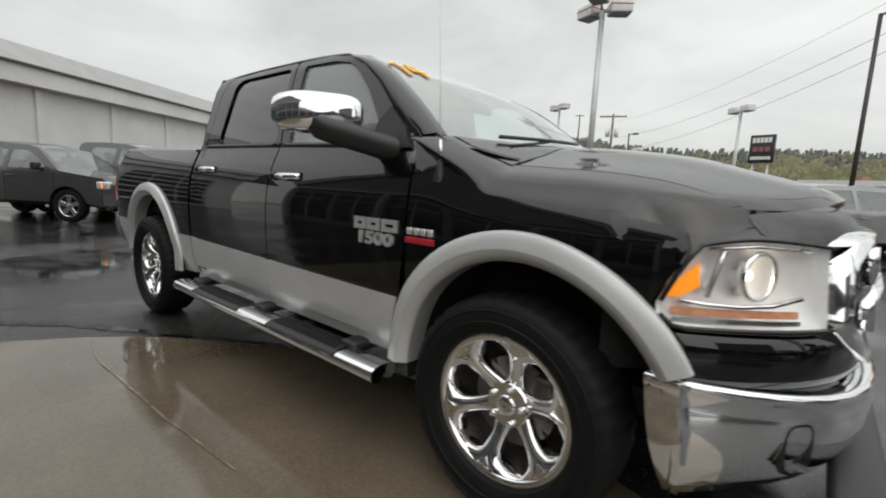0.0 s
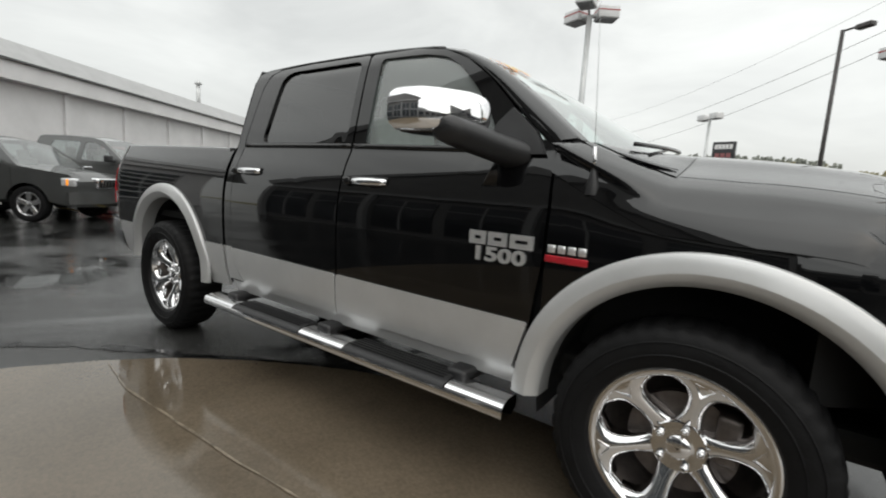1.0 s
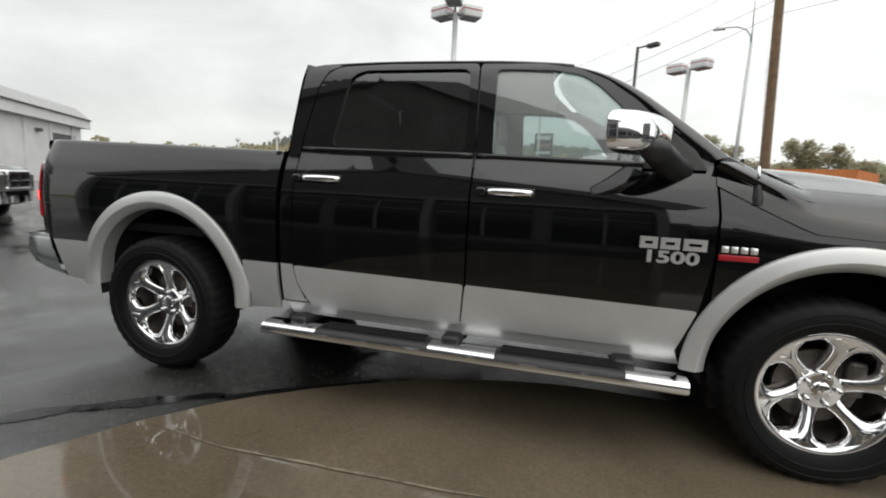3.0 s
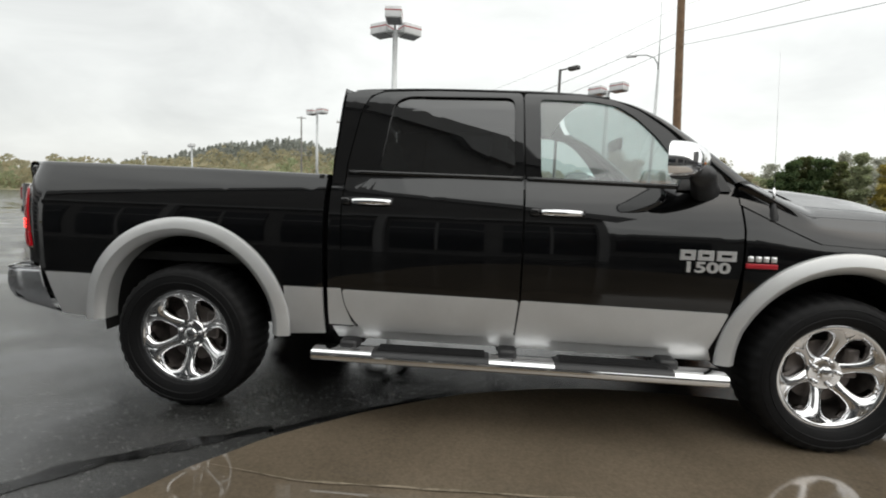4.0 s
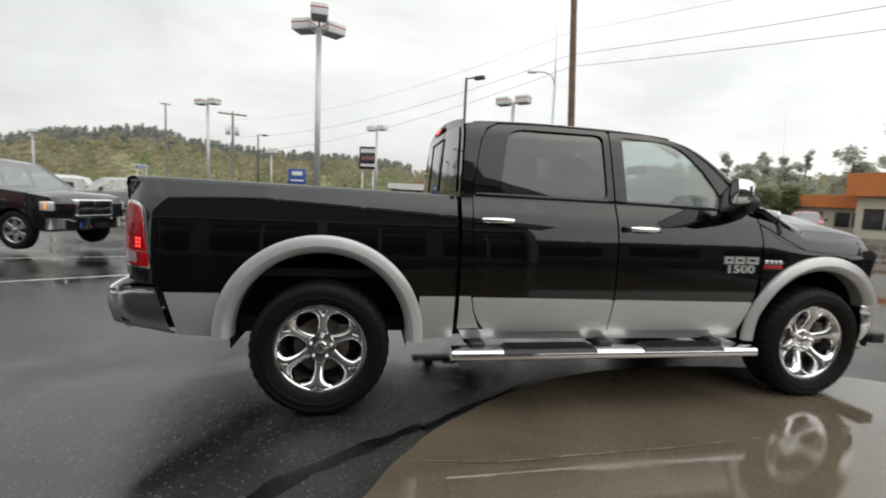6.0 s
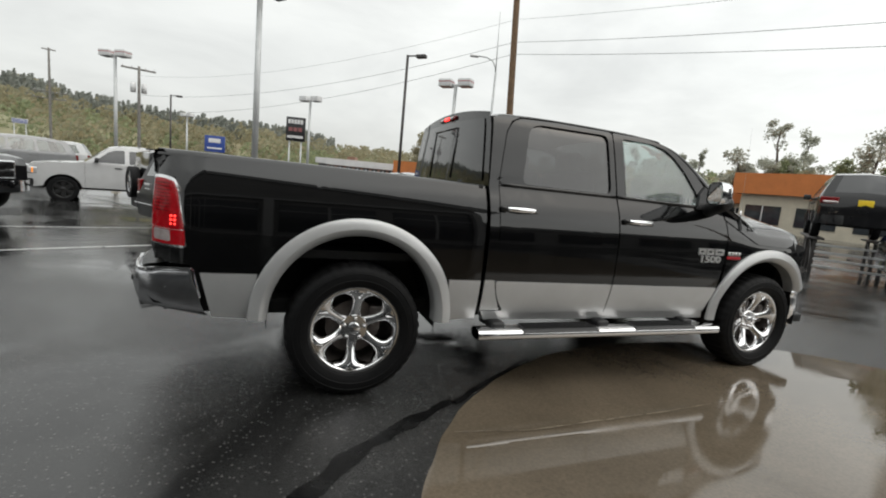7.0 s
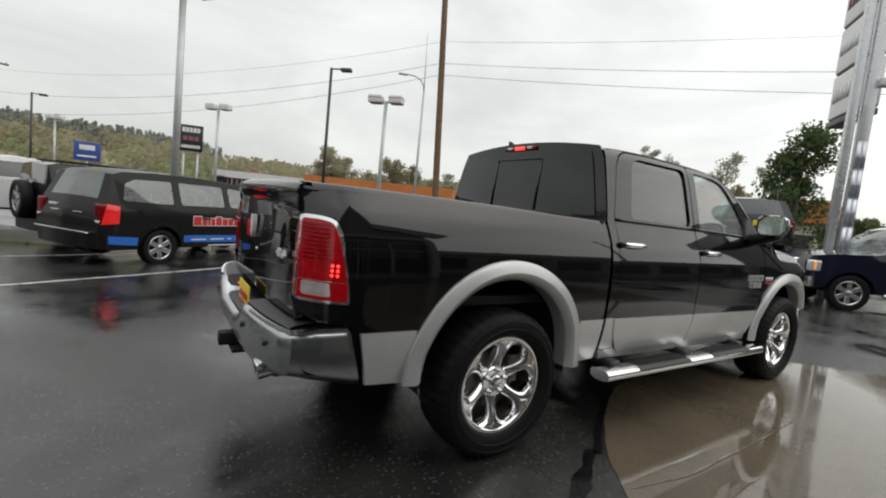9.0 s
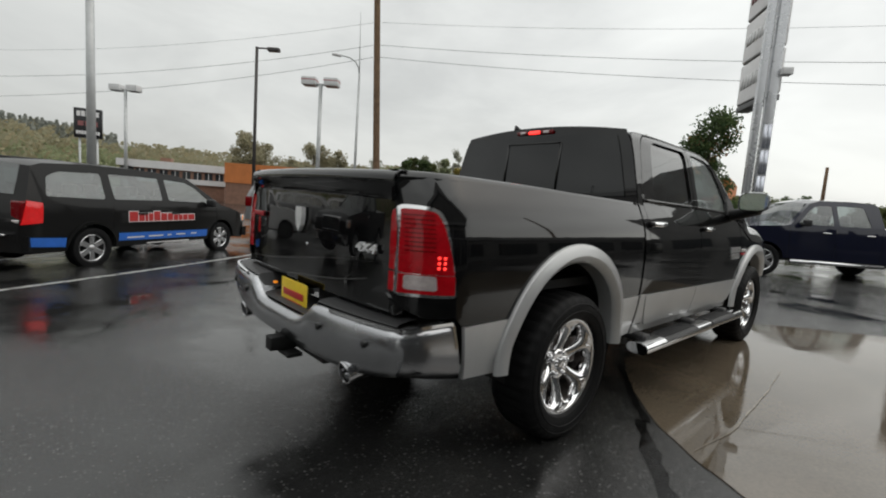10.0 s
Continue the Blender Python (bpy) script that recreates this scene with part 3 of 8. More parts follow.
HOOD_C = [(3.0, 1.400), (3.3, 1.405), (3.6, 1.392), (3.9, 1.350), (4.1, 1.290), (4.25, 1.235), (4.36, 1.185), (4.44, 1.145)]


def crest_z(x):
    return hood_z(x, 0.945)


def hood_z(x, y):
    c = interp(x, HOOD_C)
    y = abs(y)
    c += interp(x, [(3.7, 0.0), (4.0, 0.010), (4.2, 0.025), (4.44, 0.065)]) * max(0.0, 1 - (y / 0.80) ** 4)
    drop = interp(y, [(0, 0), (0.25, 0.004), (0.42, 0.025), (0.56, 0.062), (0.70, 0.095), (0.80, 0.118), (0.87, 0.143), (0.92, 0.172), (0.945, 0.207)])
    return c - drop * interp(x, [(3.6, 1.0), (4.3, 0.68)])


def cowl_rise(x):
    """How the fender climbs towards the windshield pillar."""
    return 0.188 * min(1.0, max(0.0, (3.40 - x) / 0.39)) ** 1.15


def corner_rise(x, y):
    """The same climb inboard, where the pillar stands further forward."""
    y = abs(y)
    k = min(1.0, max(0.0, (y - 0.85) / 0.095))
    xs = 3.10 + 0.17 * max(0.0, 1 - (y / 0.845) ** 2) - 0.09 * k
    top = max(0.0, 1.400 - 0.018 * k - hood_z(xs, y))
    return top * min(1.0, max(0.0, (max(3.40, xs + 0.14) - x) / (max(3.40, xs + 0.14) - xs))) ** 1.15


truck = thing("pickup_truck", "glossy black crew-cab pickup, silver lower cladding, chrome trim, rain-wet", "pickup truck", pose(0, 0.045, 0))


def arch_line(c, r, a0, a1, n=28):
    return arc(c[0], c[1], r, a0, a1, n)


def both(fn):
    for s in (-1, 1):
        fn(s)


Z_TWO = 0.735      # black above, silver below
BELT = 1.372


def window_outlines():
    rear = [(1.105, 1.405), (1.86, 1.395), (1.845, 1.83), (1.26, 1.83), (1.20, 1.81), (1.165, 1.77)]
    front = [(2.00, 1.385), (2.78, 1.365), (2.70, 1.50), (2.60, 1.63), (2.49, 1.735), (2.40, 1.79), (2.27, 1.815), (1.985, 1.825)]
    return rear, front


def rounded(lp, r=0.03, n=4):
    out = []
    k = len(lp)
    for i in range(k):
        p0, p1, p2 = (Vector((*lp[(i + j - 1) % k], 0)) for j in range(3))
        a, b_ = p0 - p1, p2 - p1
        q = min(r, a.length * 0.45, b_.length * 0.45)
        A, B = p1 + a.normalized() * q, p1 + b_.normalized() * q
        for t in range(n + 1):
            t /= n
            v = A * (1 - t) ** 2 + p1 * 2 * t * (1 - t) + B * t * t
            out.append((v.x, v.y))
    return out


def shrink(lp, d):
    cx = sum(p[0] for p in lp) / len(lp)
    cz = sum(p[1] for p in lp) / len(lp)
    hx = max(abs(p[0] - cx) for p in lp)
    hz = max(abs(p[1] - cz) for p in lp)
    return [(cx + (x - cx) * (1 - d / hx), cz + (z - cz) * (1 - d / hz)) for x, z in lp]


def roof_edge(x):
    return interp(x, [(0.88, 1.850), (1.0, 1.868), (1.4, 1.880), (1.9, 1.874), (2.3, 1.850), (2.45, 1.820), (2.60, 1.755), (2.85, 1.590), (3.08, 1.405)])


def side_panels(s):
    wr, wf = window_outlines()
    # bed side
    aR = arch_line(ARCH_R, R_OUT - 0.02, 0, 180)
    bed = [(0.822, 1.352), (0.822, 0.745), (0.62, 0.745)] + [p for p in arch_line(ARCH_R, R_OUT - 0.02, 26, 153, 24)] + [(-0.55, 0.755), (-0.86, 0.762), (-0.90, 0.80), (-1.02, 0.80),
           (-1.10, 0.84), (-1.115, 0.90), (-0.925, 0.885), (-0.975, 1.255), (-1.075, 1.262), (-1.10, 1.27), (-1.105, 1.36), (-1.07, 1.382), (-0.9, 1.380), (-0.3, 1.373), (0.3, 1.363)]
    panel("bed_side", [bed], skin, s, M_black, truck, depth=0.03)
    # rail that rounds over into the bed
    bm = bmesh.new()
    rows = []
    for i in range(31):
        x = -1.085 + (0.817 + 1.085) * i / 30
        zt = interp(x, [(-1.085, 1.382), (-0.9, 1.380), (-0.3, 1.373), (0.3, 1.363), (0.80, 1.352)])
        y0 = skin(x, zt)
        rows.append([(x, s * (y0 - d), zt + h) for d, h in ((-0.006, -0.014), (0.002, 0.010), (0.02, 0.02), (0.05, 0.022), (0.09, 0.02), (0.10, 0.0), (0.10, -0.10))])
    grid(bm, rows)
    fix_normals(bm)
    part("bed_rail", bm, M_black, truck)
    # lower silver of the bed: before and behind the wheel
    panel("lower_quarter", [[(-0.56, 0.755), (-0.56, 0.485), (-0.788, 0.500), (-0.845, 0.755)]], skin, s, M_silver, truck, off=0.006, label="silver lower rear quarter panel")
    panel("lower_quarter", [[(0.822, 0.742), (0.822, 0.47), (0.60, 0.455), (0.60, 0.742)]], skin, s, M_silver, truck, off=0.006, label="silver lower bed panel")
    # cab corner behind the rear door
    corner = [(0.852, 0.52), (0.852, 1.37), (0.89, 1.84), (0.95, 1.860), (1.06, 1.872), (1.10, 1.862), (1.03, 1.83), (0.985, 1.75), (0.925, 1.43), (0.918, 1.20), (0.928, 0.80), (0.945, 0.66), (0.985, 0.555), (0.99, 0.52)]
    panel("cab_corner", [corner], skin, s, M_black, truck, depth=0.03)
    panel("lower_corner", [[(0.852, 0.745), (0.925, 0.745), (0.944, 0.65), (0.985, 0.55), (1.0, 0.53), (0.852, 0.53)]], skin, s, M_silver, truck, off=0.005)
    # rear door
    rd = [(0.932, 0.70), (0.924, 1.20), (0.931, 1.43), (0.990, 1.745), (1.035, 1.822), (1.105, 1.855), (1.40, 1.866), (1.888, 1.860), (1.905, 1.40), (1.908, 1.0), (1.908, 0.70)]
    door = panel("rear_door", [rounded(rd, 0.03), rounded(wr, 0.05)], skin, s, M_black, truck, depth=0.03)
    panel("lower_cladding", [rounded([(0.934, 0.739), (1.905, 0.728), (1.888, 0.505), (1.04, 0.505), (0.985, 0.58), (0.95, 0.65)], 0.02)], skin, s, M_silver, door, off=0.008)
    panel("window_glass", [rounded(shrink(wr, -0.006), 0.05)], skin, s, M_glass_tint, door, depth=0.004, off=-0.014, label="dark privacy glass")
    # front door
    fd = [(1.918, 0.69), (1.918, 1.40), (1.898, 1.858), (2.20, 1.853), (2.38, 1.825), (2.52, 1.765), (2.66, 1.665), (2.78, 1.55), (2.90, 1.42), (3.00, 1.375), (3.022, 1.15), (3.022, 0.95), (2.985, 0.69)]
    door = panel("front_door", [rounded(fd, 0.02), rounded(wf, 0.03)], skin, s, M_black, truck, depth=0.03)
    panel("lower_cladding", [rounded([(1.916, 0.728), (2.985, 0.716), (2.915, 0.503), (1.896, 0.506)], 0.015)], skin, s, M_silver, door, off=0.008)
    panel("window_glass", [rounded(shrink(wf, -0.006), 0.03)], skin, s, M_glass_clear, door, depth=0.004, off=-0.014, label="clear side glass")
    # front fender
    fn = [(3.034, 0.74), (3.034, 1.15), (3.012, 1.37)]
    xs = [3.04 + (4.045 - 3.04) * i / 22 for i in range(23)]
    top = [(x, crest_z(x) - 0.045 * min(1, (x - 3.04) / 0.03) + cowl_rise(x)) for x in xs]
    top[0] = (3.04, 1.366)
    fn += top + [(4.058, 1.062), (4.040, 1.01), (4.015, 0.96), (3.988, 0.91), (3.985, 0.875), (4.03, 0.832), (4.075, 0.79), (4.085, 0.70)]
    fn += [p for p in arch_line(ARCH_F, R_OUT - 0.02, 26, 150, 26)] + [(3.01, 0.74)]
    panel("front_fender", [fn], skin, s, M_black, truck, depth=0.03)
    # rocker
    panel("rocker", [[(0.865, 0.522), (1.03, 0.522), (1.89, 0.524), (2.92, 0.515), (2.95, 0.44), (0.90, 0.452)]], skin, s, M_silver, truck, depth=0.06, off=-0.004, label="silver rocker panel under the doors")
    # dark inner skin behind the gaps
    inner = [(0.80, 1.34), (0.80, 0.50), (0.68, 0.50)] + arch_line(ARCH_R, R_IN + 0.03, 5, 175, 20) + [(-0.52, 0.54), (-0.84, 0.56), (-0.90, 0.85), (-0.90, 1.34)]
    panel("inner_skin", [inner], skin, s, M_dark, truck, off=-0.05, cell=0.2)
    inner = [(0.84, 0.47), (0.84, 1.34), (3.10, 1.30), (3.2, 1.20), (4.0, 1.05), (4.06, 0.80)] + arch_line(ARCH_F, R_IN + 0.03, 20, 175, 20) + [(2.98, 0.47)]
    panel("inner_skin", [inner], skin, s, M_dark, truck, off=-0.06, cell=0.2)
    panel("inner_pillar", [[(1.868, 1.32), (1.975, 1.32), (1.965, 1.845), (1.86, 1.845)]], skin, s, M_trim, truck, off=-0.034, cell=0.1)
    panel("inner_pillar", [[(2.92, 1.28), (3.12, 1.28), (3.13, 1.375), (3.05, 1.42), (2.95, 1.44)]], skin, s, M_black, truck, off=-0.022, cell=0.1)
    panel("inner_pillar", [[(0.87, 1.32), (1.09, 1.32), (1.15, 1.77), (1.20, 1.84), (0.91, 1.84)]], skin, s, M_trim, truck, off=-0.034, cell=0.1)
    panel("inner_pillar", [[(1.0, 1.838), (2.36, 1.822), (2.30, 1.85), (1.9, 1.866), (1.05, 1.866)]], skin, s, M_trim, truck, off=-0.03, cell=0.1)


both(side_panels)


def flare(c, s, a0, a1, z_end0, z_end1):
    """A wheel-arch flare: a swept lip with a rounded outer face."""
    bm = bmesh.new()
    path = []
    if z_end0 is not None:
        x0 = c[0] + math.cos(radians(a0)) * R_OUT
        path += [("v", 1, z) for z in (z_end0, (z_end0 + c[1]) / 2)]
    n = 40
    for i in range(n + 1):
        path.append(("a", radians(a0 + (a1 - a0) * i / n), 0))
    if z_end1 is not None:
        path += [("v", -1, z) for z in ((z_end1 + c[1]) / 2, z_end1)]
    sec = ((0.000, -0.002), (0.000, 0.012), (-0.003, 0.019), (-0.010, 0.023), (-0.035, 0.031), (-0.062, 0.036), (-0.068, 0.034), (-0.086, 0.020), (-0.100, 0.008), (-0.106, -0.002), (-0.108, -0.03), (-0.108, -0.09))
    rows = []
    for k, a, z in path:
        row = []
        for dr, dy in sec:
            r = R_OUT + dr
            if k == "a":
                x, zz = c[0] + r * math.cos(a), c[1] + r * math.sin(a)
                ang = a
            else:
                x, zz = c[0] + a * r, z
            base = skin(min(max(c[0] + (x - c[0]), -0.84), 4.04), max(zz, 0.62))
            row.append((x, s * (base + dy), zz))
        rows.append(row)
    grid(bm, rows)
    fix_normals(bm)
    return part("wheel_arch_flare", bm, M_silver, truck, "satin silver wheel-arch flare", sharp=24)


def flares(s):
    flare(ARCH_R, s, 0, 180, 0.455, 0.485)
    flare(ARCH_F, s, 27, 180, None, 0.445)
    # wheel-well liners
    for c in (ARCH_R, ARCH_F):
        bm = bmesh.new()
        rows = []
        for y in (0.97, 0.55):
            rows.append([(x, s * y, z) for x, z in arch_line(c, R_IN + 0.015, -8, 188, 30)])
        grid(bm, rows)
        ring = [bm.verts.new((x, s * 0.55, z)) for x, z in arch_line(c, R_IN + 0.015, -8, 188, 30)]
        bm.faces.new(ring)
        part("wheel_well", bm, M_dark, truck, smooth=False)


both(flares)

# hood, cowl and the tops of the fenders
bm = bmesh.new()
rows = []
NX = 40
for i in range(NX + 1):
    u = i / NX
    row = []
    for j in range(-16, 17):
        y = 0.80 * j / 16
        x0 = 3.22 + 0.10 * (1 - (y / 0.8) ** 2)
        x1 = front_x(y) - 0.11 - 0.0 * abs(y)
        x = x0 + (x1 - x0) * u
        z = hood_z(x, y)
        if u > 0.93:
            z -= 0.02 * ((u - 0.93) / 0.07) ** 2
        row.append((x, y, z))
    rows.append(row)
grid(bm, rows)
fix_normals(bm)
ex = bmesh.ops.extrude_edge_only(bm, edges=[e for e in bm.edges if len(e.link_faces) == 1])
for v in ex["geom"]:
    if isinstance(v, bmesh.types.BMVert):
        k = min(1.0, max(0.0, (v.co.x - 3.98) / 0.12)) if abs(v.co.y) > 0.75 else 0.0
        v.co.z -= 0.018 + 0.034 * k
        v.co.y += 0.022 * k * (1 if v.co.y > 0 else -1)
part("hood", bm, M_black, truck, "black hood with a raised centre, beaded with rain", sharp=45)


def fender_top(s):
    """The top of a fender, rounding over into its side in one sheet."""
    bm = bmesh.new()
    rows = []
    for i in range(49):
        u = i / 48
        row = []
        for j in range(9):
            x0 = 3.008
            q = 0.795 + (0.945 - 0.795) * j / 8
            zl = interp(q, [(0.69, 1.075), (0.82, 1.085), (0.915, 1.066), (0.945, 1.005)]) + 0.006
            x = x0 + (front_x(q) - 0.10 * (zl - 0.87) - x0) * u
            ye = skin(x, crest_z(x)) - 0.002
            y0 = min(0.795, ye - 0.05)
            y = y0 + (ye - y0) * j / 8
            z = hood_z(x, q)
            z += corner_rise(x, q)
            u0 = 0.912 - 0.10 * (j / 8) ** 3
            b_ = max(0.0, (u - u0) / (1 - u0))
            b_ = b_ * b_ * (3 - 2 * b_)
            row.append((x, s * (y * (1 - b_) + (q + 0.003) * b_), (z - 0.001) * (1 - b_) + zl * b_))
        # down over the shoulder
        xe, ze, keep = row[-1][0], row[-1][2], 1 - b_
        for dz in (0.012, 0.028, 0.048, 0.072, 0.10):
            zz = ze - dz * keep
            row.append((xe, s * ((skin(xe, zz) + 0.006) * keep + abs(row[8][1]) * b_), zz))
        rows.append(row)
    grid(bm, rows)
    fix_normals(bm)
    part("fender_top", bm, M_black, truck)
    # brow between the hood edge and the headlight
    bm = bmesh.new()
    rows = []
    for i in range(25):
        y = 0.803 - (0.803 - 0.50) * i / 24
        zl = interp(y, [(0.50, 1.118), (0.60, 1.110), (0.66, 1.085), (0.69, 1.075), (0.82, 1.085), (0.915, 1.066), (0.945, 1.005)]) + 0.005
        xa = front_x(y) - 0.115
        za = hood_z(min(xa, 4.40), y) - (0.016 if y < 0.8 else 0.004)
        xc = front_x(y) - 0.10 * (zl - 0.87) + 0.002
        w = min(1.0, max(0.0, (y - 0.68) / 0.11))
        f0, f1, f2, up = 0.07 * w, 0.3 + 0.17 * w, 0.65 + 0.21 * w, 0.004 * (1 - w)
        rows.append([(xa - 0.01, s * y, za + (zl - za) * f0), (xa * 0.6 + xc * 0.4, s * y, za + (zl - za) * f1 + up), (xa * 0.25 + xc * 0.75, s * y, za + (zl - za) * f2 + up), (xc, s * y, zl)])
    grid(bm, rows)
    fix_normals(bm)
    part("headlight_brow", bm, M_black, truck)


both(fender_top)
bm = bmesh.new()
rows = []
for i in range(21):
    y = -0.83 + 1.66 * i / 20
    xa = 3.06 + 0.20 * (1 - (y / 0.9) ** 2)
    rows.append([(xa - 0.05, y, 1.375 - 0.01 * (y / 0.9) ** 2), (xa + 0.06, y, 1.35 - 0.02 * (y / 0.9) ** 2), (xa + 0.15, y, hood_z(3.22, y * 0.93) - 0.025)])
grid(bm, rows)
fix_normals(bm)
part("cowl", bm, M_plastic, truck, "black plastic cowl under the windshield")


def cowl_corner(s):
    """Black sheet between the foot of the windshield and the hood's rear corner, with the dark slot in it."""
    bm = bmesh.new()
    rows = []
    for i in range(15):
        y = 0.36 + (0.815 - 0.36) * i / 14
        xs = 3.085 + 0.17 * max(0.0, 1 - (y / 0.845) ** 2)
        xe = max(3.40, xs + 0.15)
        row = []
        for j in range(11):
            x = xs + (xe - xs) * j / 10
            row.append((x, s * y, hood_z(x, y) + corner_rise(x, y) + 0.003))
        rows.append(row)
    grid(bm, rows)
    fix_normals(bm)
    c = part("cowl_corner", bm, M_black, truck)
    bm = bmesh.new()
    rows = []
    for i in range(13):
        k = i / 12
        x, y = 3.21 + 0.18 * k, 0.835 - 0.095 * k
        w = 0.003 + 0.020 * math.sin(math.pi * k) ** 0.7
        z = hood_z(x, y) + corner_rise(x, y) + 0.007
        rows.append([(x - w * 0.4, s * (y - w), z + w * 0.2), (x, s * y, z + 0.004), (x + w * 0.4, s * (y + w), z - w * 0.25)])
    grid(bm, rows)
    fix_normals(bm)
    part("hood_slot", bm, M_plastic, c, "dark slot behind the hood corner")


both(cowl_corner)


def wipers():
    for y0, y1 in ((-0.62, 0.05), (0.05, 0.70)):
        bm = bmesh.new()
        n = 10
        pts = []
        for i in range(n + 1):
            y = y0 + (y1 - y0) * i / n
            pts.append((3.10 + 0.20 * (1 - (y / 0.9) ** 2) - 0.035 * i / n, y, 1.408 + 0.03 * i / n))
        sweep(bm, pts, [(-0.008, 0), (0.008, 0), (0.004, 0.016), (-0.004, 0.016)])
        add_tube(bm, (pts[0][0] + 0.06, pts[0][1], 1.375), pts[5], 0.007, 0.006, 8)
        part("wiper", bm, M_trim, truck)


wipers()


# roof, windshield, pillars, back window
def shield_edge(u):
    """Side edge of the windshield from the top (u=0) to the foot (u=1)."""
    x = interp(u, [(0, 2.42), (0.30, 2.62), (0.65, 2.87), (1, 3.10)])
    z = interp(u, [(0, 1.842), (0.30, 1.748), (0.65, 1.578), (1, 1.395)])
    y = interp(u, [(0, 0.69), (0.30, 0.725), (0.65, 0.785), (1, 0.845)])
    return x, y, z


def roof_z(x, y):
    e = roof_edge(min(x, 2.42)) + 0.010
    w = 0.735
    return e + 0.032 * (1 - min(1, abs(y) / w) ** 2.6) - 0.02 * max(0, (0.97 - x) / 0.1) ** 2


bm = bmesh.new()
rows = []
for i in range(33):
    u = i / 32
    row = []
    for j in range(-14, 15):
        y = 0.755 * j / 14
        xf_ = 2.40 - 0.16 * (1 - min(1, abs(y) / 0.755) ** 2) + 0.0
        x = 0.875 + (xf_ - 0.875) * u
        z = roof_z(x, y)
        if abs(j) == 14:
            z = roof_edge(x) - 0.004
        if u == 1:
            z -= 0.004
        row.append((x, y, z))
    rows.append(row)
grid(bm, rows)
fix_normals(bm)
part("roof", bm, M_black, truck)

bm = bmesh.new()
rows = []
for i in range(17):
    u = i / 16
    ex_, ey, ez = shield_edge(u)
    row = []
    for j in range(-10, 11):
        k = j / 10
        bow = 1 - k * k
        x = ex_ + bow * (-0.15 * (1 - u) + 0.17 * u)
        z = ez + bow * 0.080 * (1 - u)
        row.append((x, ey * k, z))
    rows.append(row)
grid(bm, rows)
fix_normals(bm)
part("windshield", bm, M_glass_shield, truck, "clear windshield with a price-year sticker")


def pillar(s):
    bm = bmesh.new()
    rows = []
    for i in range(25):
        u = i / 24
        x, y, z = shield_edge(u)
        # foot on the door frame
        fx = interp(u, [(0, 2.30), (0.2, 2.47), (0.45, 2.66), (0.7, 2.80), (1, 2.985)])
        fz = interp(u, [(0, 1.846), (0.2, 1.795), (0.45, 1.672), (0.7, 1.545), (1, 1.385)])
        fy = skin(fx, fz)
        rows.append([(x - 0.012, s * (y - 0.03), z - 0.012), (x, s * y, z + 0.004), ((x * 2 + fx) / 3, s * ((y * 2 + fy) / 3 + 0.020 * min(1, 0.3 + 2 * u)), (z * 2 + fz) / 3 + 0.016 * min(1, 0.2 + 2 * u)),
                     ((x + fx * 2) / 3, s * ((y + fy * 2) / 3 + 0.020 * min(1, 0.3 + 2 * u)), (z + 2 * fz) / 3 + 0.012 * min(1, 0.2 + 2 * u)), (fx, s * fy, fz), (fx - 0.01, s * (fy - 0.03), fz - 0.01)])
    grid(bm, rows)
    fix_normals(bm)
    part("windshield_pillar", bm, M_black, truck)
    # drip rail over the doors
    bm = bmesh.new()
    pts = []
    for i in range(24):
        x = 0.94 + (2.36 - 0.94) * i / 23
        z = roof_edge(x) - 0.006
        pts.append((x, s * (skin(x, z) - 0.012), z))
    sweep(bm, pts, [(-0.008, -0.01), (0.008, -0.01), (0.008, 0.008), (-0.008, 0.008)])
    part("drip_rail", bm, M_trim, truck)
    # belt mouldings
    for x0, x1, z0, z1 in ((0.94, 1.90, 1.388, 1.380), (1.925, 2.93, 1.380, 1.358)):
        bm = bmesh.new()
        pts = [(x0 + (x1 - x0) * i / 12, s * (skin(x0 + (x1 - x0) * i / 12, z0 + (z1 - z0) * i / 12) + 0.001), z0 + (z1 - z0) * i / 12) for i in range(13)]
        sweep(bm, pts, [(-0.007, -0.012), (0.007, -0.012), (0.007, 0.012), (-0.007, 0.012)])
        part("belt_moulding", bm, M_trim, truck)


both(pillar)


def back_x(z, y=0.0):
    return interp(z, [(0.5, 0.85), (1.36, 0.845), (1.62, 0.862), (1.86, 0.882)]) - 0.03 * (1 - (y / 0.9) ** 2)


bm = bmesh.new()
rows = []
for i in range(15):
    z = 0.55 + (1.875 - 0.55) * i / 14
    w = skin(0.87, min(z, 1.87)) - 0.002
    rows.append([(back_x(z, w * j / 8), w * j / 8, z + (0.055 * (1 - (j / 8) ** 2) if i == 14 else 0)) for j in range(-8, 9)])
grid(bm, rows)
fix_normals(bm)
part("cab_back", bm, M_black, truck)
bm = bmesh.new()
rows = []
for i in range(9):
    z = 1.40 + (1.835 - 1.40) * i / 8
    w = skin(0.87, z) - 0.085
    rows.append([(back_x(z, w * j / 8) - 0.008, w * j / 8, z + 0.02 * (1 - (j / 8) ** 2) * i / 8) for j in range(-8, 9)])
grid(bm, rows)
fix_normals(bm)
rw = part("rear_window", bm, material("rear_privacy_glass", (0.012, 0.013, 0.014), rough=0.03, coat=0.5, spec=0.35), truck, "dark tinted sliding rear window")
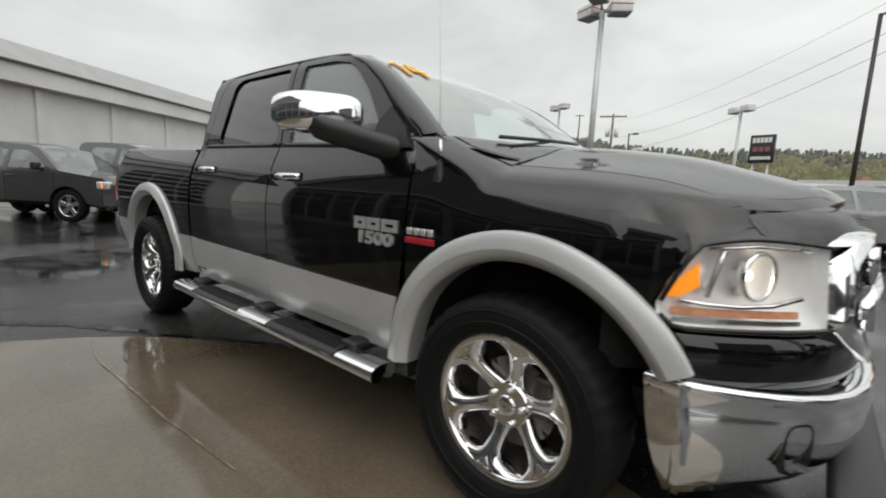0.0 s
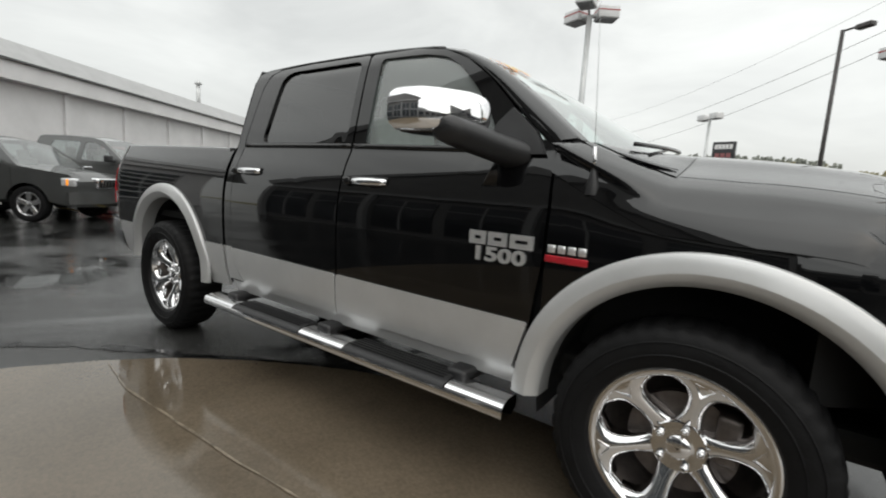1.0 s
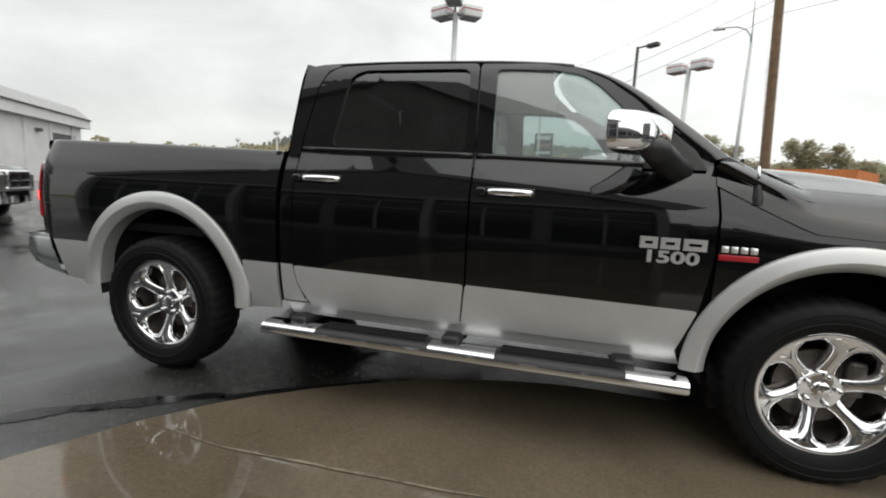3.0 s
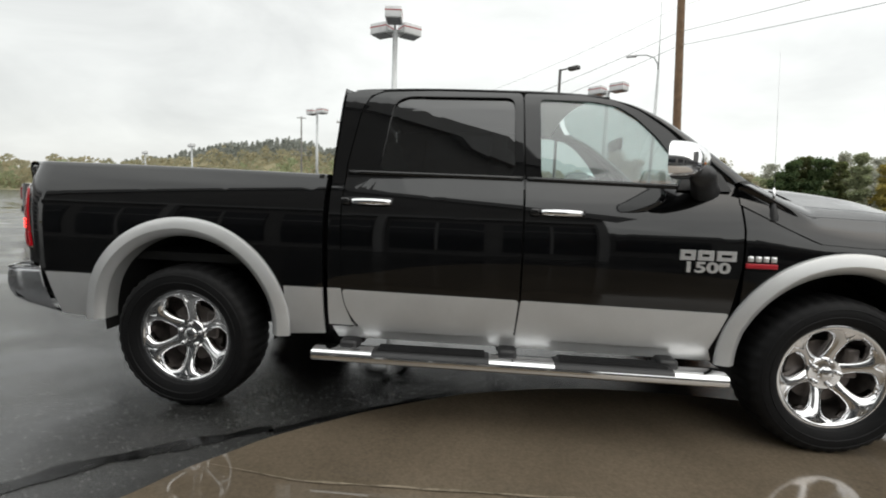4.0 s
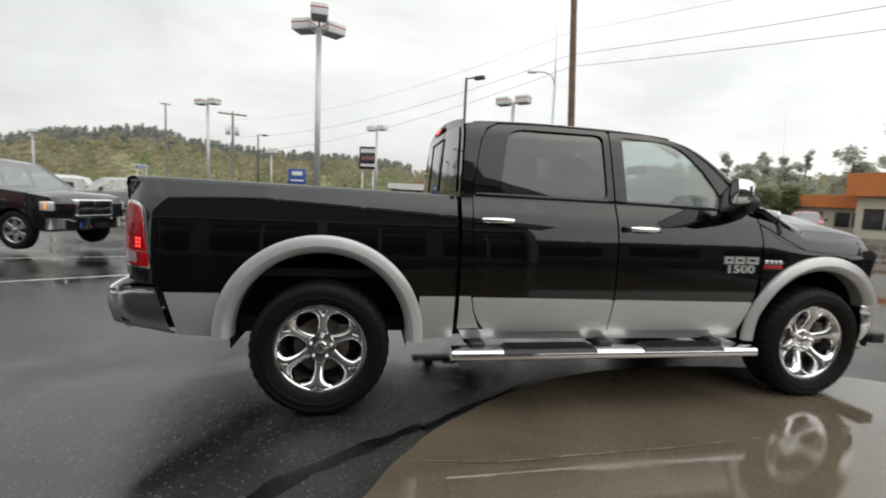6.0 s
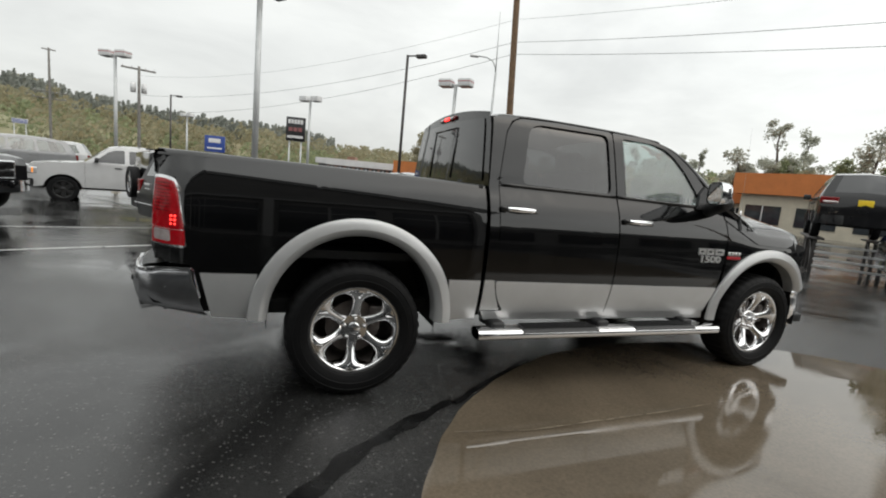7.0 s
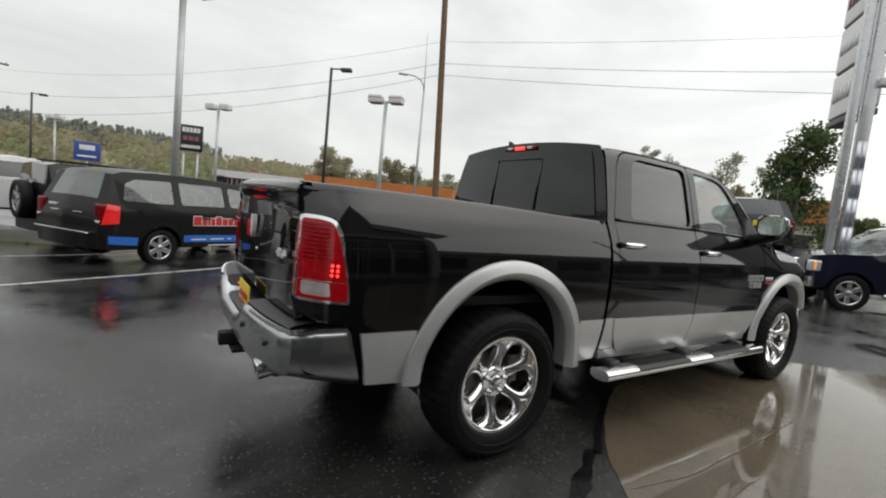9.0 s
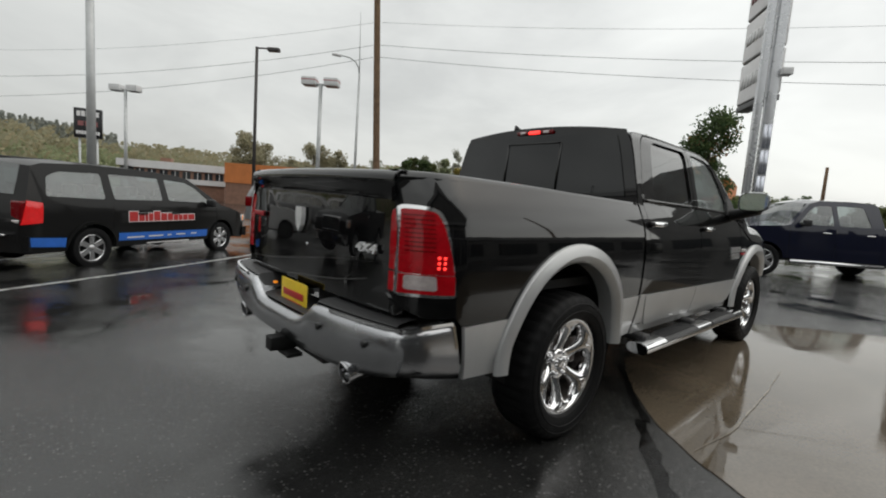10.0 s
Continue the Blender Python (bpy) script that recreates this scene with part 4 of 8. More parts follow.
for yy in (-0.26, 0.26):
    bm = bmesh.new()
    sweep(bm, [(back_x(1.41, yy) - 0.012, yy, 1.41), (back_x(1.6, yy) - 0.012, yy, 1.6), (back_x(1.80, yy) - 0.012, yy, 1.80)], [(-0.008, -0.004), (0.008, -0.004), (0.008, 0.004), (-0.008, 0.004)], up=(1, 0, 0))
    part("slider_frame", bm, M_trim, rw)
bm = bmesh.new()
sweep(bm, [(back_x(1.80, -0.26) - 0.012, -0.26, 1.80), (back_x(1.80) - 0.012, 0.26, 1.80)], [(-0.008, -0.004), (0.008, -0.004), (0.008, 0.004), (-0.008, 0.004)])
part("slider_frame", bm, M_trim, rw)
chm = part("high_brake_light", box(0.848, 0.0, 1.888, 0.03, 0.36, 0.032, 0.008), M_red, truck, "red high-mounted brake light")
part("cargo_lamp", box(0.838, 0.0, 1.888, 0.02, 0.11, 0.026, 0.005), M_red_lit, chm)
for s in (-1, 1):
    part("cargo_lens", box(0.836, s * 0.115, 1.888, 0.02, 0.05, 0.022, 0.004), M_reverse, chm)
# roof aerial fin
bm = bmesh.new()
v = [bm.verts.new(p) for p in ((1.02, 0.33, 1.94), (1.16, 0.33, 1.94), (1.02, 0.37, 1.94), (1.16, 0.37, 1.94), (1.01, 0.345, 2.0), (1.03, 0.345, 2.0), (1.01, 0.355, 2.0), (1.03, 0.355, 2.0))]
bmesh.ops.convex_hull(bm, input=bm.verts[:])
part("roof_aerial", bm, M_trim, truck)

# ---- bed: floor, walls, front, tailgate
bm = bmesh.new()
add_box(bm, -0.14, 0, 0.86, 1.86, 1.74, 0.05)
add_box(bm, 0.79, 0, 1.10, 0.03, 1.84, 0.54, 0.004)
part("bed_floor", bm, M_dark, truck, smooth=False)


def tail_x(y, z):
    """Rear face of the tailgate, with the lip at its top."""
    x = -1.125 + 0.05 * (abs(y) / 0.9) ** 4
    if z > 1.30:
        x -= interp(z, [(1.29, 0.0), (1.345, 0.022), (1.37, 0.028), (1.385, 0.018)])
    x += 0.05 * max(0, (z - 1.0)) * 0.6 + 0.02 * max(0, 0.85 - z)
    return x


bm = bmesh.new()
rows = []
for i in range(27):
    z = 0.80 + 0.585 * i / 26
    rows.append([(tail_x(0.79 * j / 10, z), 0.79 * j / 10, z + 0.01 * (1 - (j / 10) ** 2) * (i / 26)) for j in range(-10, 11)])
rows.append([(tail_x(0.79 * j / 10, 1.40) + 0.02, 0.79 * j / 10, 1.398 + 0.01 * (1 - (j / 10) ** 2)) for j in range(-10, 11)])
rows.append([(-1.02, 0.79 * j / 10, 1.394 + 0.01 * (1 - (j / 10) ** 2)) for j in range(-10, 11)])
rows.append([(-1.02, 0.79 * j / 10, 0.80) for j in range(-10, 11)])
grid(bm, rows)
fix_normals(bm)
gate = part("tailgate", bm, M_black, truck, "black tailgate with a chrome emblem", sharp=60)
# emblem: a plain shield and badge lettering
bm = bmesh.new()
pts = [(-0.042, 0.075), (0.042, 0.075), (0.046, 0.02), (0.035, -0.04), (0, -0.085), (-0.035, -0.04), (-0.046, 0.02)]
face = bm.faces.new([bm.verts.new((-1.128, y, 1.140 + z * 0.82)) for y, z in pts])
ex = bmesh.ops.extrude_face_region(bm, geom=[face])
for v in ex["geom"]:
    if isinstance(v, bmesh.types.BMVert):
        v.co.x -= 0.02
        v.co.y *= 0.8
fix_normals(bm)
part("emblem", bm, M_badge_satin, gate, "chrome shield emblem", smooth=False)
text_mesh("badge_lettering", "4X4", 0.052, Matrix.Translation((-1.124, -0.635, 1.058)) @ Euler((radians(90), 0, radians(-90))).to_matrix().to_4x4(), M_badge_satin, gate, "chrome lettering", 0.006, 1.75, 0.002)
part("badge_bar", box(-1.13, 0.60, 1.13, 0.012, 0.16, 0.03, 0.004), M_badge_red, gate, "small red and chrome badge")
part("keyhole", tube((-1.118, -0.07, 1.01), (-1.13, -0.07, 1.01), 0.009, 0.009, 12), M_chrome, gate)


def bed_corner(s):
    """The rounded post between a bed side and the tailgate."""
    bm = bmesh.new()
    rows = []
    for i in range(17):
        z = 0.80 + 0.588 * i / 16
        out = skin(-1.09, z)
        edge = tail_x(0.79, z)
        rows.append([(-1.06, s * (out - 0.002), z), (-1.088, s * (out - 0.006), z), (-1.098 + 0.4 * (edge + 1.098), s * (out - 0.022), z), (edge + 0.001, s * 0.802, z), (edge + 0.003, s * 0.794, z)])
    rows.append([(-1.05, s * (skin(-1.05, 1.40) - 0.02), 1.397), (-1.06, s * 0.825, 1.399), (-1.07, s * 0.815, 1.399), (-1.08, s * 0.80, 1.399), (-1.08, s * 0.792, 1.399)])
    grid(bm, rows)
    fix_normals(bm)
    part("bed_corner", bm, M_black, truck, sharp=60)


both(bed_corner)


def tail_lamp(s):
    outer = [(-0.908, 0.888), (-1.105, 0.888), (-1.106, 1.0), (-1.096, 1.262), (-1.035, 1.262), (-0.977, 1.25), (-0.953, 1.20)]
    lp = rounded(outer, 0.02, 3)
    hole = rounded(shrink(outer, 0.019), 0.018, 3)
    fr = panel("tail_light", [lp], lambda x, z: skin(x, z), s, M_chrome, truck, depth=0.008, cell=0.02, off=0.006, label="red tail light with chrome surround, lit")
    red = shrink(outer, 0.017)
    zc = 0.985
    up = [(-0.928, zc), (-1.100, zc), (-1.099, 1.10), (-1.090, 1.246), (-1.035, 1.246), (-0.990, 1.236), (-0.969, 1.19)]
    panel("lens", [rounded(up, 0.012, 3)], skin, s, M_red_tail, fr, depth=0.07, cell=0.02, off=0.014, label="red lens")
    lowred = [(-0.923, 0.902), (-0.927, zc - 0.003), (-1.100, zc - 0.003), (-1.100, 0.902)]
    panel("lens", [lowred], skin, s, M_red_tail, fr, depth=0.07, cell=0.02, off=0.014, label="red lens")
    rev = [(-0.990, 0.918), (-0.997, zc - 0.006), (-1.088, zc - 0.006), (-1.088, 0.918)]
    panel("reverse_lens", [rounded(rev, 0.012, 3)], skin, s, M_reverse, fr, depth=0.01, cell=0.02, off=0.017, label="clear reversing lens")
    # fine horizontal ribs moulded into the lens
    for k in range(9):
        z = 1.075 + 0.018 * k
        panel("lens_rib", [[(-1.088, z), (-1.088, z + 0.006), (-1.0, z + 0.006), (-1.0, z)]], skin, s, M_red, fr, depth=0.004, cell=0.02, off=0.0165)
    bm = bmesh.new()
    for k in range(3):
        for q in range(2):
            add_box(bm, -0.968 - 0.020 * q, s * (skin(-0.968 - 0.020 * q, 1.03) + 0.014), 1.012 + 0.021 * k, 0.013, 0.008, 0.013, 0.003, 1)
    part("lit_bulb", bm, M_red_lit, fr, "glowing red bulb")


both(tail_lamp)

# ---- rear bumper
def bumper_sweep(pts, sec, n=1):
    bm = bmesh.new()
    sweep(bm, pts, sec)
    fix_normals(bm)
    return bm


def rear_bumper():
    bm = bmesh.new()
    rows = []
    N = 36
    for i in range(N + 1):
        y = -0.965 + 1.93 * i / N
        a = abs(y) / 0.965
        xb = -1.245 + 0.10 * a**3 + 0.0
        dip = 0.095 * max(0, 1 - (abs(y) / 0.36) ** 6) if abs(y) < 0.36 else 0
        zt = 0.765 - dip
        zb = 0.50 + 0.075 * a**5
        if a > 0.999:
            xb = -1.10
        rows.append([(xb + 0.19, y, zt - 0.005), (xb + 0.035, y, zt + 0.0), (xb + 0.008, y, zt - 0.008), (xb - 0.004, y, zt - 0.03), (xb - 0.012, y, (zt + zb) / 2 + 0.02), (xb + 0.004, y, zb + 0.06), (xb + 0.03, y, zb + 0.01), (xb + 0.10, y, zb)])
    grid(bm, rows)
    # wrap-round ends
    for s in (-1, 1):
        rr = []
        for i in range(9):
            t = i / 8
            y = s * (0.955 + 0.025 * min(1, 3 * t))
            zb = 0.575 - 0.070 * t
            zt = 0.765 + 0.008 * min(1, 4 * t)
            # the end is raked: longer at the foot than at the lip
            top_x, low_x = -1.135 + 0.240 * t, -1.135 + 0.318 * t
            rr.append([(top_x, y - s * 0.16, zt - 0.006), (top_x, y - s * 0.03, zt), (top_x, y - s * 0.006, zt - 0.01), (top_x + 0.15 * (low_x - top_x), y, zt - 0.035), (top_x + 0.5 * (low_x - top_x), y + s * 0.006, (zt + zb) / 2),
                       (top_x + 0.8 * (low_x - top_x), y - s * 0.004, zb + 0.05), (low_x, y - s * 0.03, zb), (low_x, y - s * 0.08, zb - 0.005)])
        grid(bm, rr)
    bmesh.ops.remove_doubles(bm, verts=bm.verts[:], dist=0.012)
    fix_normals(bm)
    b = part("rear_bumper", bm, M_bumper, truck, "chrome rear step bumper with parking sensors", sharp=60)
    # bright rolled lip along each top corner
    for s in (-1, 1):
        bm = bmesh.new()
        pts = [(-1.222, s * 0.52, 0.764), (-1.195, s * 0.72, 0.765), (-1.165, s * 0.86, 0.766), (-1.135, s * 0.945, 0.767), (-1.10, s * 0.968, 0.769), (-1.055, s * 0.974, 0.777), (-0.97, s * 0.977, 0.778), (-0.905, s * 0.977, 0.776), (-0.893, s * 0.978, 0.760), (-0.868, s * 0.982, 0.66)]
        sweep(bm, pts, [(-0.007, -0.008), (0.007, -0.008), (0.007, 0.006), (-0.007, 0.006)])
        fix_normals(bm)
        part("bumper_lip", bm, M_chrome, b, "bright chrome lip", sharp=50)
    # black step pad
    bm = bmesh.new()
    rows = []
    for i in range(25):
        y = -0.90 + 1.8 * i / 24
        a = abs(y) / 0.965
        xb = -1.245 + 0.10 * a**3
        dip = 0.09 if abs(y) < 0.33 else 0
        rows.append([(xb + 0.03, y, 0.772 - dip), (xb + 0.05, y, 0.782 - dip), (-1.03, y, 0.792 - dip), (-1.0, y, 0.75 - dip)])
    grid(bm, rows)
    fix_normals(bm)
    part("step_pad", bm, M_plastic, b, "ribbed black step pad", sharp=40)
    for y in (-0.78, -0.46, 0.46, 0.78):
        x = -1.262 + 0.10 * (abs(y) / 0.965) ** 3
        part("parking_sensor", tube((x + 0.03, y, 0.68), (x - 0.002, y, 0.68), 0.018, 0.017, 14), M_trim, b)
    for s in (-1, 1):
        bmx = bmesh.new()
        r0 = revolve(bmx, [(0.042, 0.0), (0.048, -0.004), (0.052, 0.0), (0.052, 0.16), (0.040, 0.16), (0.040, 0.01)], 24)
        bmesh.ops.transform(bmx, matrix=Matrix.Translation((-1.20, s * 0.63, 0.505)) @ Euler((radians(12), 0, radians(-90))).to_matrix().to_4x4(), verts=bmx.verts[:])
        fix_normals(bmx)
        part("exhaust_tip", bmx, M_chrome_soft, truck, "polished round exhaust tip", sharp=40)
    bm = bmesh.new()
    add_box(bm, -1.19, 0.0, 0.475, 0.20, 0.075, 0.075, 0.008)
    add_box(bm, -1.10, 0.0, 0.455, 0.06, 0.62, 0.06, 0.01)
    add_box(bm, -1.19, -0.02, 0.425, 0.08, 0.20, 0.02, 0.004)
    part("tow_hitch", bm, M_dark, truck, "black tow hitch receiver")
    pl = part("number_plate", box(-1.170, -0.03, 0.725, 0.008, 0.31, 0.165, 0.004, 2, None), M_yellow, truck, "yellow dealer paper plate with a red bar of writing")
    part("plate_bar", box(-1.1755, -0.03, 0.735, 0.004, 0.24, 0.035, 0.001), M_red_text, pl)
    part("plate_bar", box(-1.1755, -0.03, 0.69, 0.004, 0.20, 0.014, 0.001), M_red_text, pl)
    part("plate_lamp", box(-1.15, 0.27, 0.745, 0.02, 0.025, 0.014, 0.004), M_amber, truck, "small warm plate lamp")


rear_bumper()

# ---- nose: headlights, grille, bumper
M_hl_bowl = material("bright_reflector", (0.95, 0.95, 0.96), rough=0.22, metal=0.15, vary=0.05, scale=30)
def nose(s):
    # black fascia under the headlight
    bm = bmesh.new()
    rows = []
    for i in range(21):
        u = i / 20
        y = 0.965 - 0.54 * u
        x = front_x(y)
        row = []
        for z, d in ((0.845, 0.045), (0.828, 0.012), (0.80, -0.012), (0.76, -0.022), (0.71, -0.020), (0.675, -0.012), (0.65, 0.02)):
            row.append((x - d - 0.02, s * (y + (0.004 if z < 0.85 else 0)), z))
        rows.append(row)
    grid(bm, rows)
    fix_normals(bm)
    part("nose_panel", bm, M_black, truck)

    def P(y, z, back=0.0):
        return (front_x(y) - back - 0.10 * max(0, z - 0.87), s * y, z)
    # headlight: bezel bowl, reflector, lens
    hl = bmesh.new()
    rows = []
    outline_top = lambda y: interp(y, [(0.60, 1.064), (0.66, 1.070), (0.82, 1.085), (0.915, 1.066), (0.945, 1.005), (0.976, 0.905)])
    outline_bot = lambda y: interp(y, [(0.66, 0.842), (0.95, 0.840), (0.976, 0.875)])
    NY, NZ = 18, 8
    ys = [0.976 - (0.976 - 0.635) * i / NY for i in range(NY + 1)]
    for y in ys:
        t, b_ = outline_top(y), outline_bot(y)
        rows.append([P(y, b_ + (t - b_) * j / NZ, 0.004) for j in range(NZ + 1)])
    grid(hl, rows)
    fix_normals(hl)
    lens = part("headlight", hl, M_glass_lamp, truck, "clear headlight with amber corner, lit bulb")
    bowl = bmesh.new()
    rows = []
    for y in ys:
        t, b_ = outline_top(y), outline_bot(y)
        rows.append([P(y, b_ + (t - b_) * j / NZ, 0.012 + 0.10 * math.sin(math.pi * j / NZ) ** 0.6 * min(1, (0.976 - y) * 8, (y - 0.635) * 12 + 0.02)) for j in range(NZ + 1)])
    grid(bowl, rows)
    fix_normals(bowl)
    part("reflector", bowl, M_hl_bowl, lens, "bright chrome reflector bowl")
    am = bmesh.new()
    rows = []
    for i in range(9):
        y = 0.964 - (0.964 - 0.912) * i / 8
        lo = 0.922 + 0.05 * max(0, i / 8 - 0.4)
        hi = max(lo + 0.004, min(outline_top(y) - 0.024, 0.935 + 0.085 * i / 8))
        rows.append([P(y, lo + (hi - lo) * j / 4, 0.016) for j in range(5)])
    grid(am, rows)
    fix_normals(am)
    part("turn_signal", am, M_amber, lens, "amber corner lens")
    st = bmesh.new()
    rows = []
    for i in range(15):
        y = 0.955 - (0.955 - 0.725) * i / 14
        rows.append([P(y, 0.872 + 0.022 * j / 2, 0.014) for j in range(3)])
    grid(st, rows)
    fix_normals(st)
    part("side_strip", st, M_orange_strip, lens, "amber marker strip")
    st = bmesh.new()
    rows = []
    for i in range(15):
        y = 0.955 - (0.955 - 0.72) * i / 14
        rows.append([P(y, 0.852 + 0.014 * j / 2, 0.012) for j in range(3)])
    grid(st, rows)
    fix_normals(st)
    part("chrome_strip", st, M_chrome, lens)
    for yc, r in ((0.865, 0.034), (0.785, 0.046)):
        bmx = bmesh.new()
        revolve(bmx, [(0.012, 0.05), (r * 0.6, 0.03), (r * 0.9, 0.008), (r, 0.0), (r * 1.06, -0.003), (r * 1.08, 0.02)], 28)
        ang = math.atan2(front_x(yc - 0.02) - front_x(yc + 0.02), 0.04)
        bmesh.ops.transform(bmx, matrix=Matrix.Translation(P(yc, 0.975, 0.075)) @ Euler((0, 0, radians(90))).to_matrix().to_4x4(), verts=bmx.verts[:])
        fix_normals(bmx)
        part("lamp_cup", bmx, M_hl_bowl, lens)
    bmx = bmesh.new()
    bmesh.ops.create_uvsphere(bmx, u_segments=14, v_segments=10, radius=0.015, matrix=Matrix.Translation(P(0.80, 0.985, 0.062)))
    part("lit_bulb", bmx, M_bulb, lens, "glowing warm bulb")
    bmx = bmesh.new()
    tor = [(0.066 + 0.008 * math.cos(a), 0.008 * math.sin(a)) for a in [2 * math.pi * k / 8 for k in range(8)]]
    revolve(bmx, tor, 32, loop=True)
    bmesh.ops.transform(bmx, matrix=Matrix.Translation(P(0.80, 0.985, 0.030)) @ Euler((0, 0, radians(62 * -s))).to_matrix().to_4x4(), verts=bmx.verts[:])
    fix_normals(bmx)
    part("lamp_ring", bmx, M_chrome, lens, "chrome lamp ring")
    for pts in ([(0.945, 0.912), (0.90, 0.905), (0.85, 0.902), (0.79, 0.908), (0.72, 0.93)], [(0.905, 0.925), (0.895, 0.97), (0.885, 1.02), (0.875, 1.06)], [(0.90, 1.058), (0.82, 1.070), (0.74, 1.066), (0.70, 1.06)]):
        bmx = bmesh.new()
        sweep(bmx, [P(y, z, 0.012) for y, z in pts], [(-0.006, -0.005), (0.006, -0.005), (0.006, 0.005), (-0.006, 0.005)])
        part("lamp_bezel", bmx, M_chrome_soft, lens)
    rim = bmesh.new()
    loop_pts = [P(y, outline_bot(y) - 0.004, 0.0) for y in ys]
    sweep(rim, loop_pts, [(-0.006, -0.006), (0.006, -0.006), (0.006, 0.006), (-0.006, 0.006)])
    loop_pts = [P(y, outline_top(y) + 0.004, 0.0) for y in ys]
    sweep(rim, loop_pts, [(-0.006, -0.005), (0.006, -0.005), (0.006, 0.005), (-0.006, 0.005)])
    part("lens_rim", rim, M_trim, lens)
    # unseen inside wall, added so that no light leaks in
    bm = bmesh.new()
    rows = [[(front_x(y) - 0.26, s * y * 0.97, z) for z in (0.64, 0.9, 1.08)] for y in (0.93, 0.75, 0.5)]
    grid(bm, rows)
    part("lamp_light_stop", bm, M_dark, truck)


both(nose)

# grille: chrome surround with a cross and dark honeycomb
bm = bmesh.new()


def gx(y, z):
    return front_x(y) + 0.035 - 0.16 * max(0, z - 0.86) - 0.03


ring_o, ring_i = [], []
for i in range(48):
    a = 2 * math.pi * i / 48
    ca, sa = math.cos(a), math.sin(a)
    k = 1 / max(abs(ca) ** 5 + abs(sa) ** 5, 1e-6) ** 0.2
    yo, yi = 0.628 * ca * k * (1 - 0.03 * sa), 0.575 * ca * k * (1 - 0.03 * sa)
    # the opening narrows towards the headlights, where the black nose runs on below it
    pinch = 1 - (0.78 * min(1.0, abs(yo) / 0.66) ** 3 if sa < 0 else 0.0)
    ring_o.append((yo, 0.885 + 0.225 * sa * k * pinch))
    ring_i.append((yi, 0.885 + (0.175 if sa > 0 else 0.165) * sa * k * pinch + (0.03 if sa < 0 else 0.0) * (1 - pinch)))
rows = []
for (yo, zo), (yi, zi) in zip(ring_o + ring_o[:1], ring_i + ring_i[:1]):
    rows.append([(gx(yo, zo) - 0.05, yo, zo), (gx(yo, zo) - 0.004, yo, zo), (gx(yo, zo) + 0.014, yo * 0.97 + yi * 0.03, zo * 0.9 + zi * 0.1), (gx(yi, zi) + 0.012, (yo + 2 * yi) / 3, (zo + 2 * zi) / 3), (gx(yi, zi) - 0.004, yi, zi), (gx(yi, zi) - 0.06, yi, zi)])
grid(bm, rows)
fix_normals(bm)
grille = part("grille", bm, M_chrome, truck, "chrome grille surround with a cross and dark mesh", sharp=60)
for s in (-1, 1):
    bm = bmesh.new()
    sweep(bm, [(gx(s * 0.05, 0.9), s * 0.05, 0.93), (gx(s * 0.25, 0.9), s * 0.25, 0.905), (gx(s * 0.49, 0.9), s * 0.49, 0.885)], [(-0.02, -0.028), (0.02, -0.028), (0.024, 0.028), (-0.02, 0.028)])
    part("cross_bar", bm, M_chrome, grille)
for z0, z1 in ((0.73, 0.90), (0.95, 1.04)):
    part("cross_bar", tube((gx(0, z0), 0, z0), (gx(0, z1), 0, z1), 0.03, 0.034, 10), M_chrome, grille)
bm = bmesh.new()
rows = [[(gx(0.5 * j / 6, z) - 0.03, 0.5 * j / 6, z) for j in range(-6, 7)] for z in (0.72, 0.8, 0.88, 0.96, 1.05)]
grid(bm, rows)
for i in range(13):
    for j in range(7):
        y, z = -0.45 + 0.9 * i / 12, 0.75 + 0.27 * j / 6 + (0.02 if i % 2 else 0)
        revolve(bm, [(0.022, 0.0), (0.030, 0.0), (0.030, 0.01), (0.022, 0.01)], 6, loop=True)
        vs = bm.verts[-24:]
        bmesh.ops.transform(bm, matrix=Matrix.Translation((gx(y, z) - 0.03, y, z)) @ Euler((0, 0, radians(90))).to_matrix().to_4x4(), verts=vs)
fix_normals(bm)
part("grille_mesh", bm, M_trim, grille, "dark honeycomb mesh", smooth=False)
bm = bmesh.new()
add_box(bm, 4.22, 0, 0.86, 0.18, 1.3, 0.42)
part("radiator_block", bm, M_dark, truck, smooth=False)


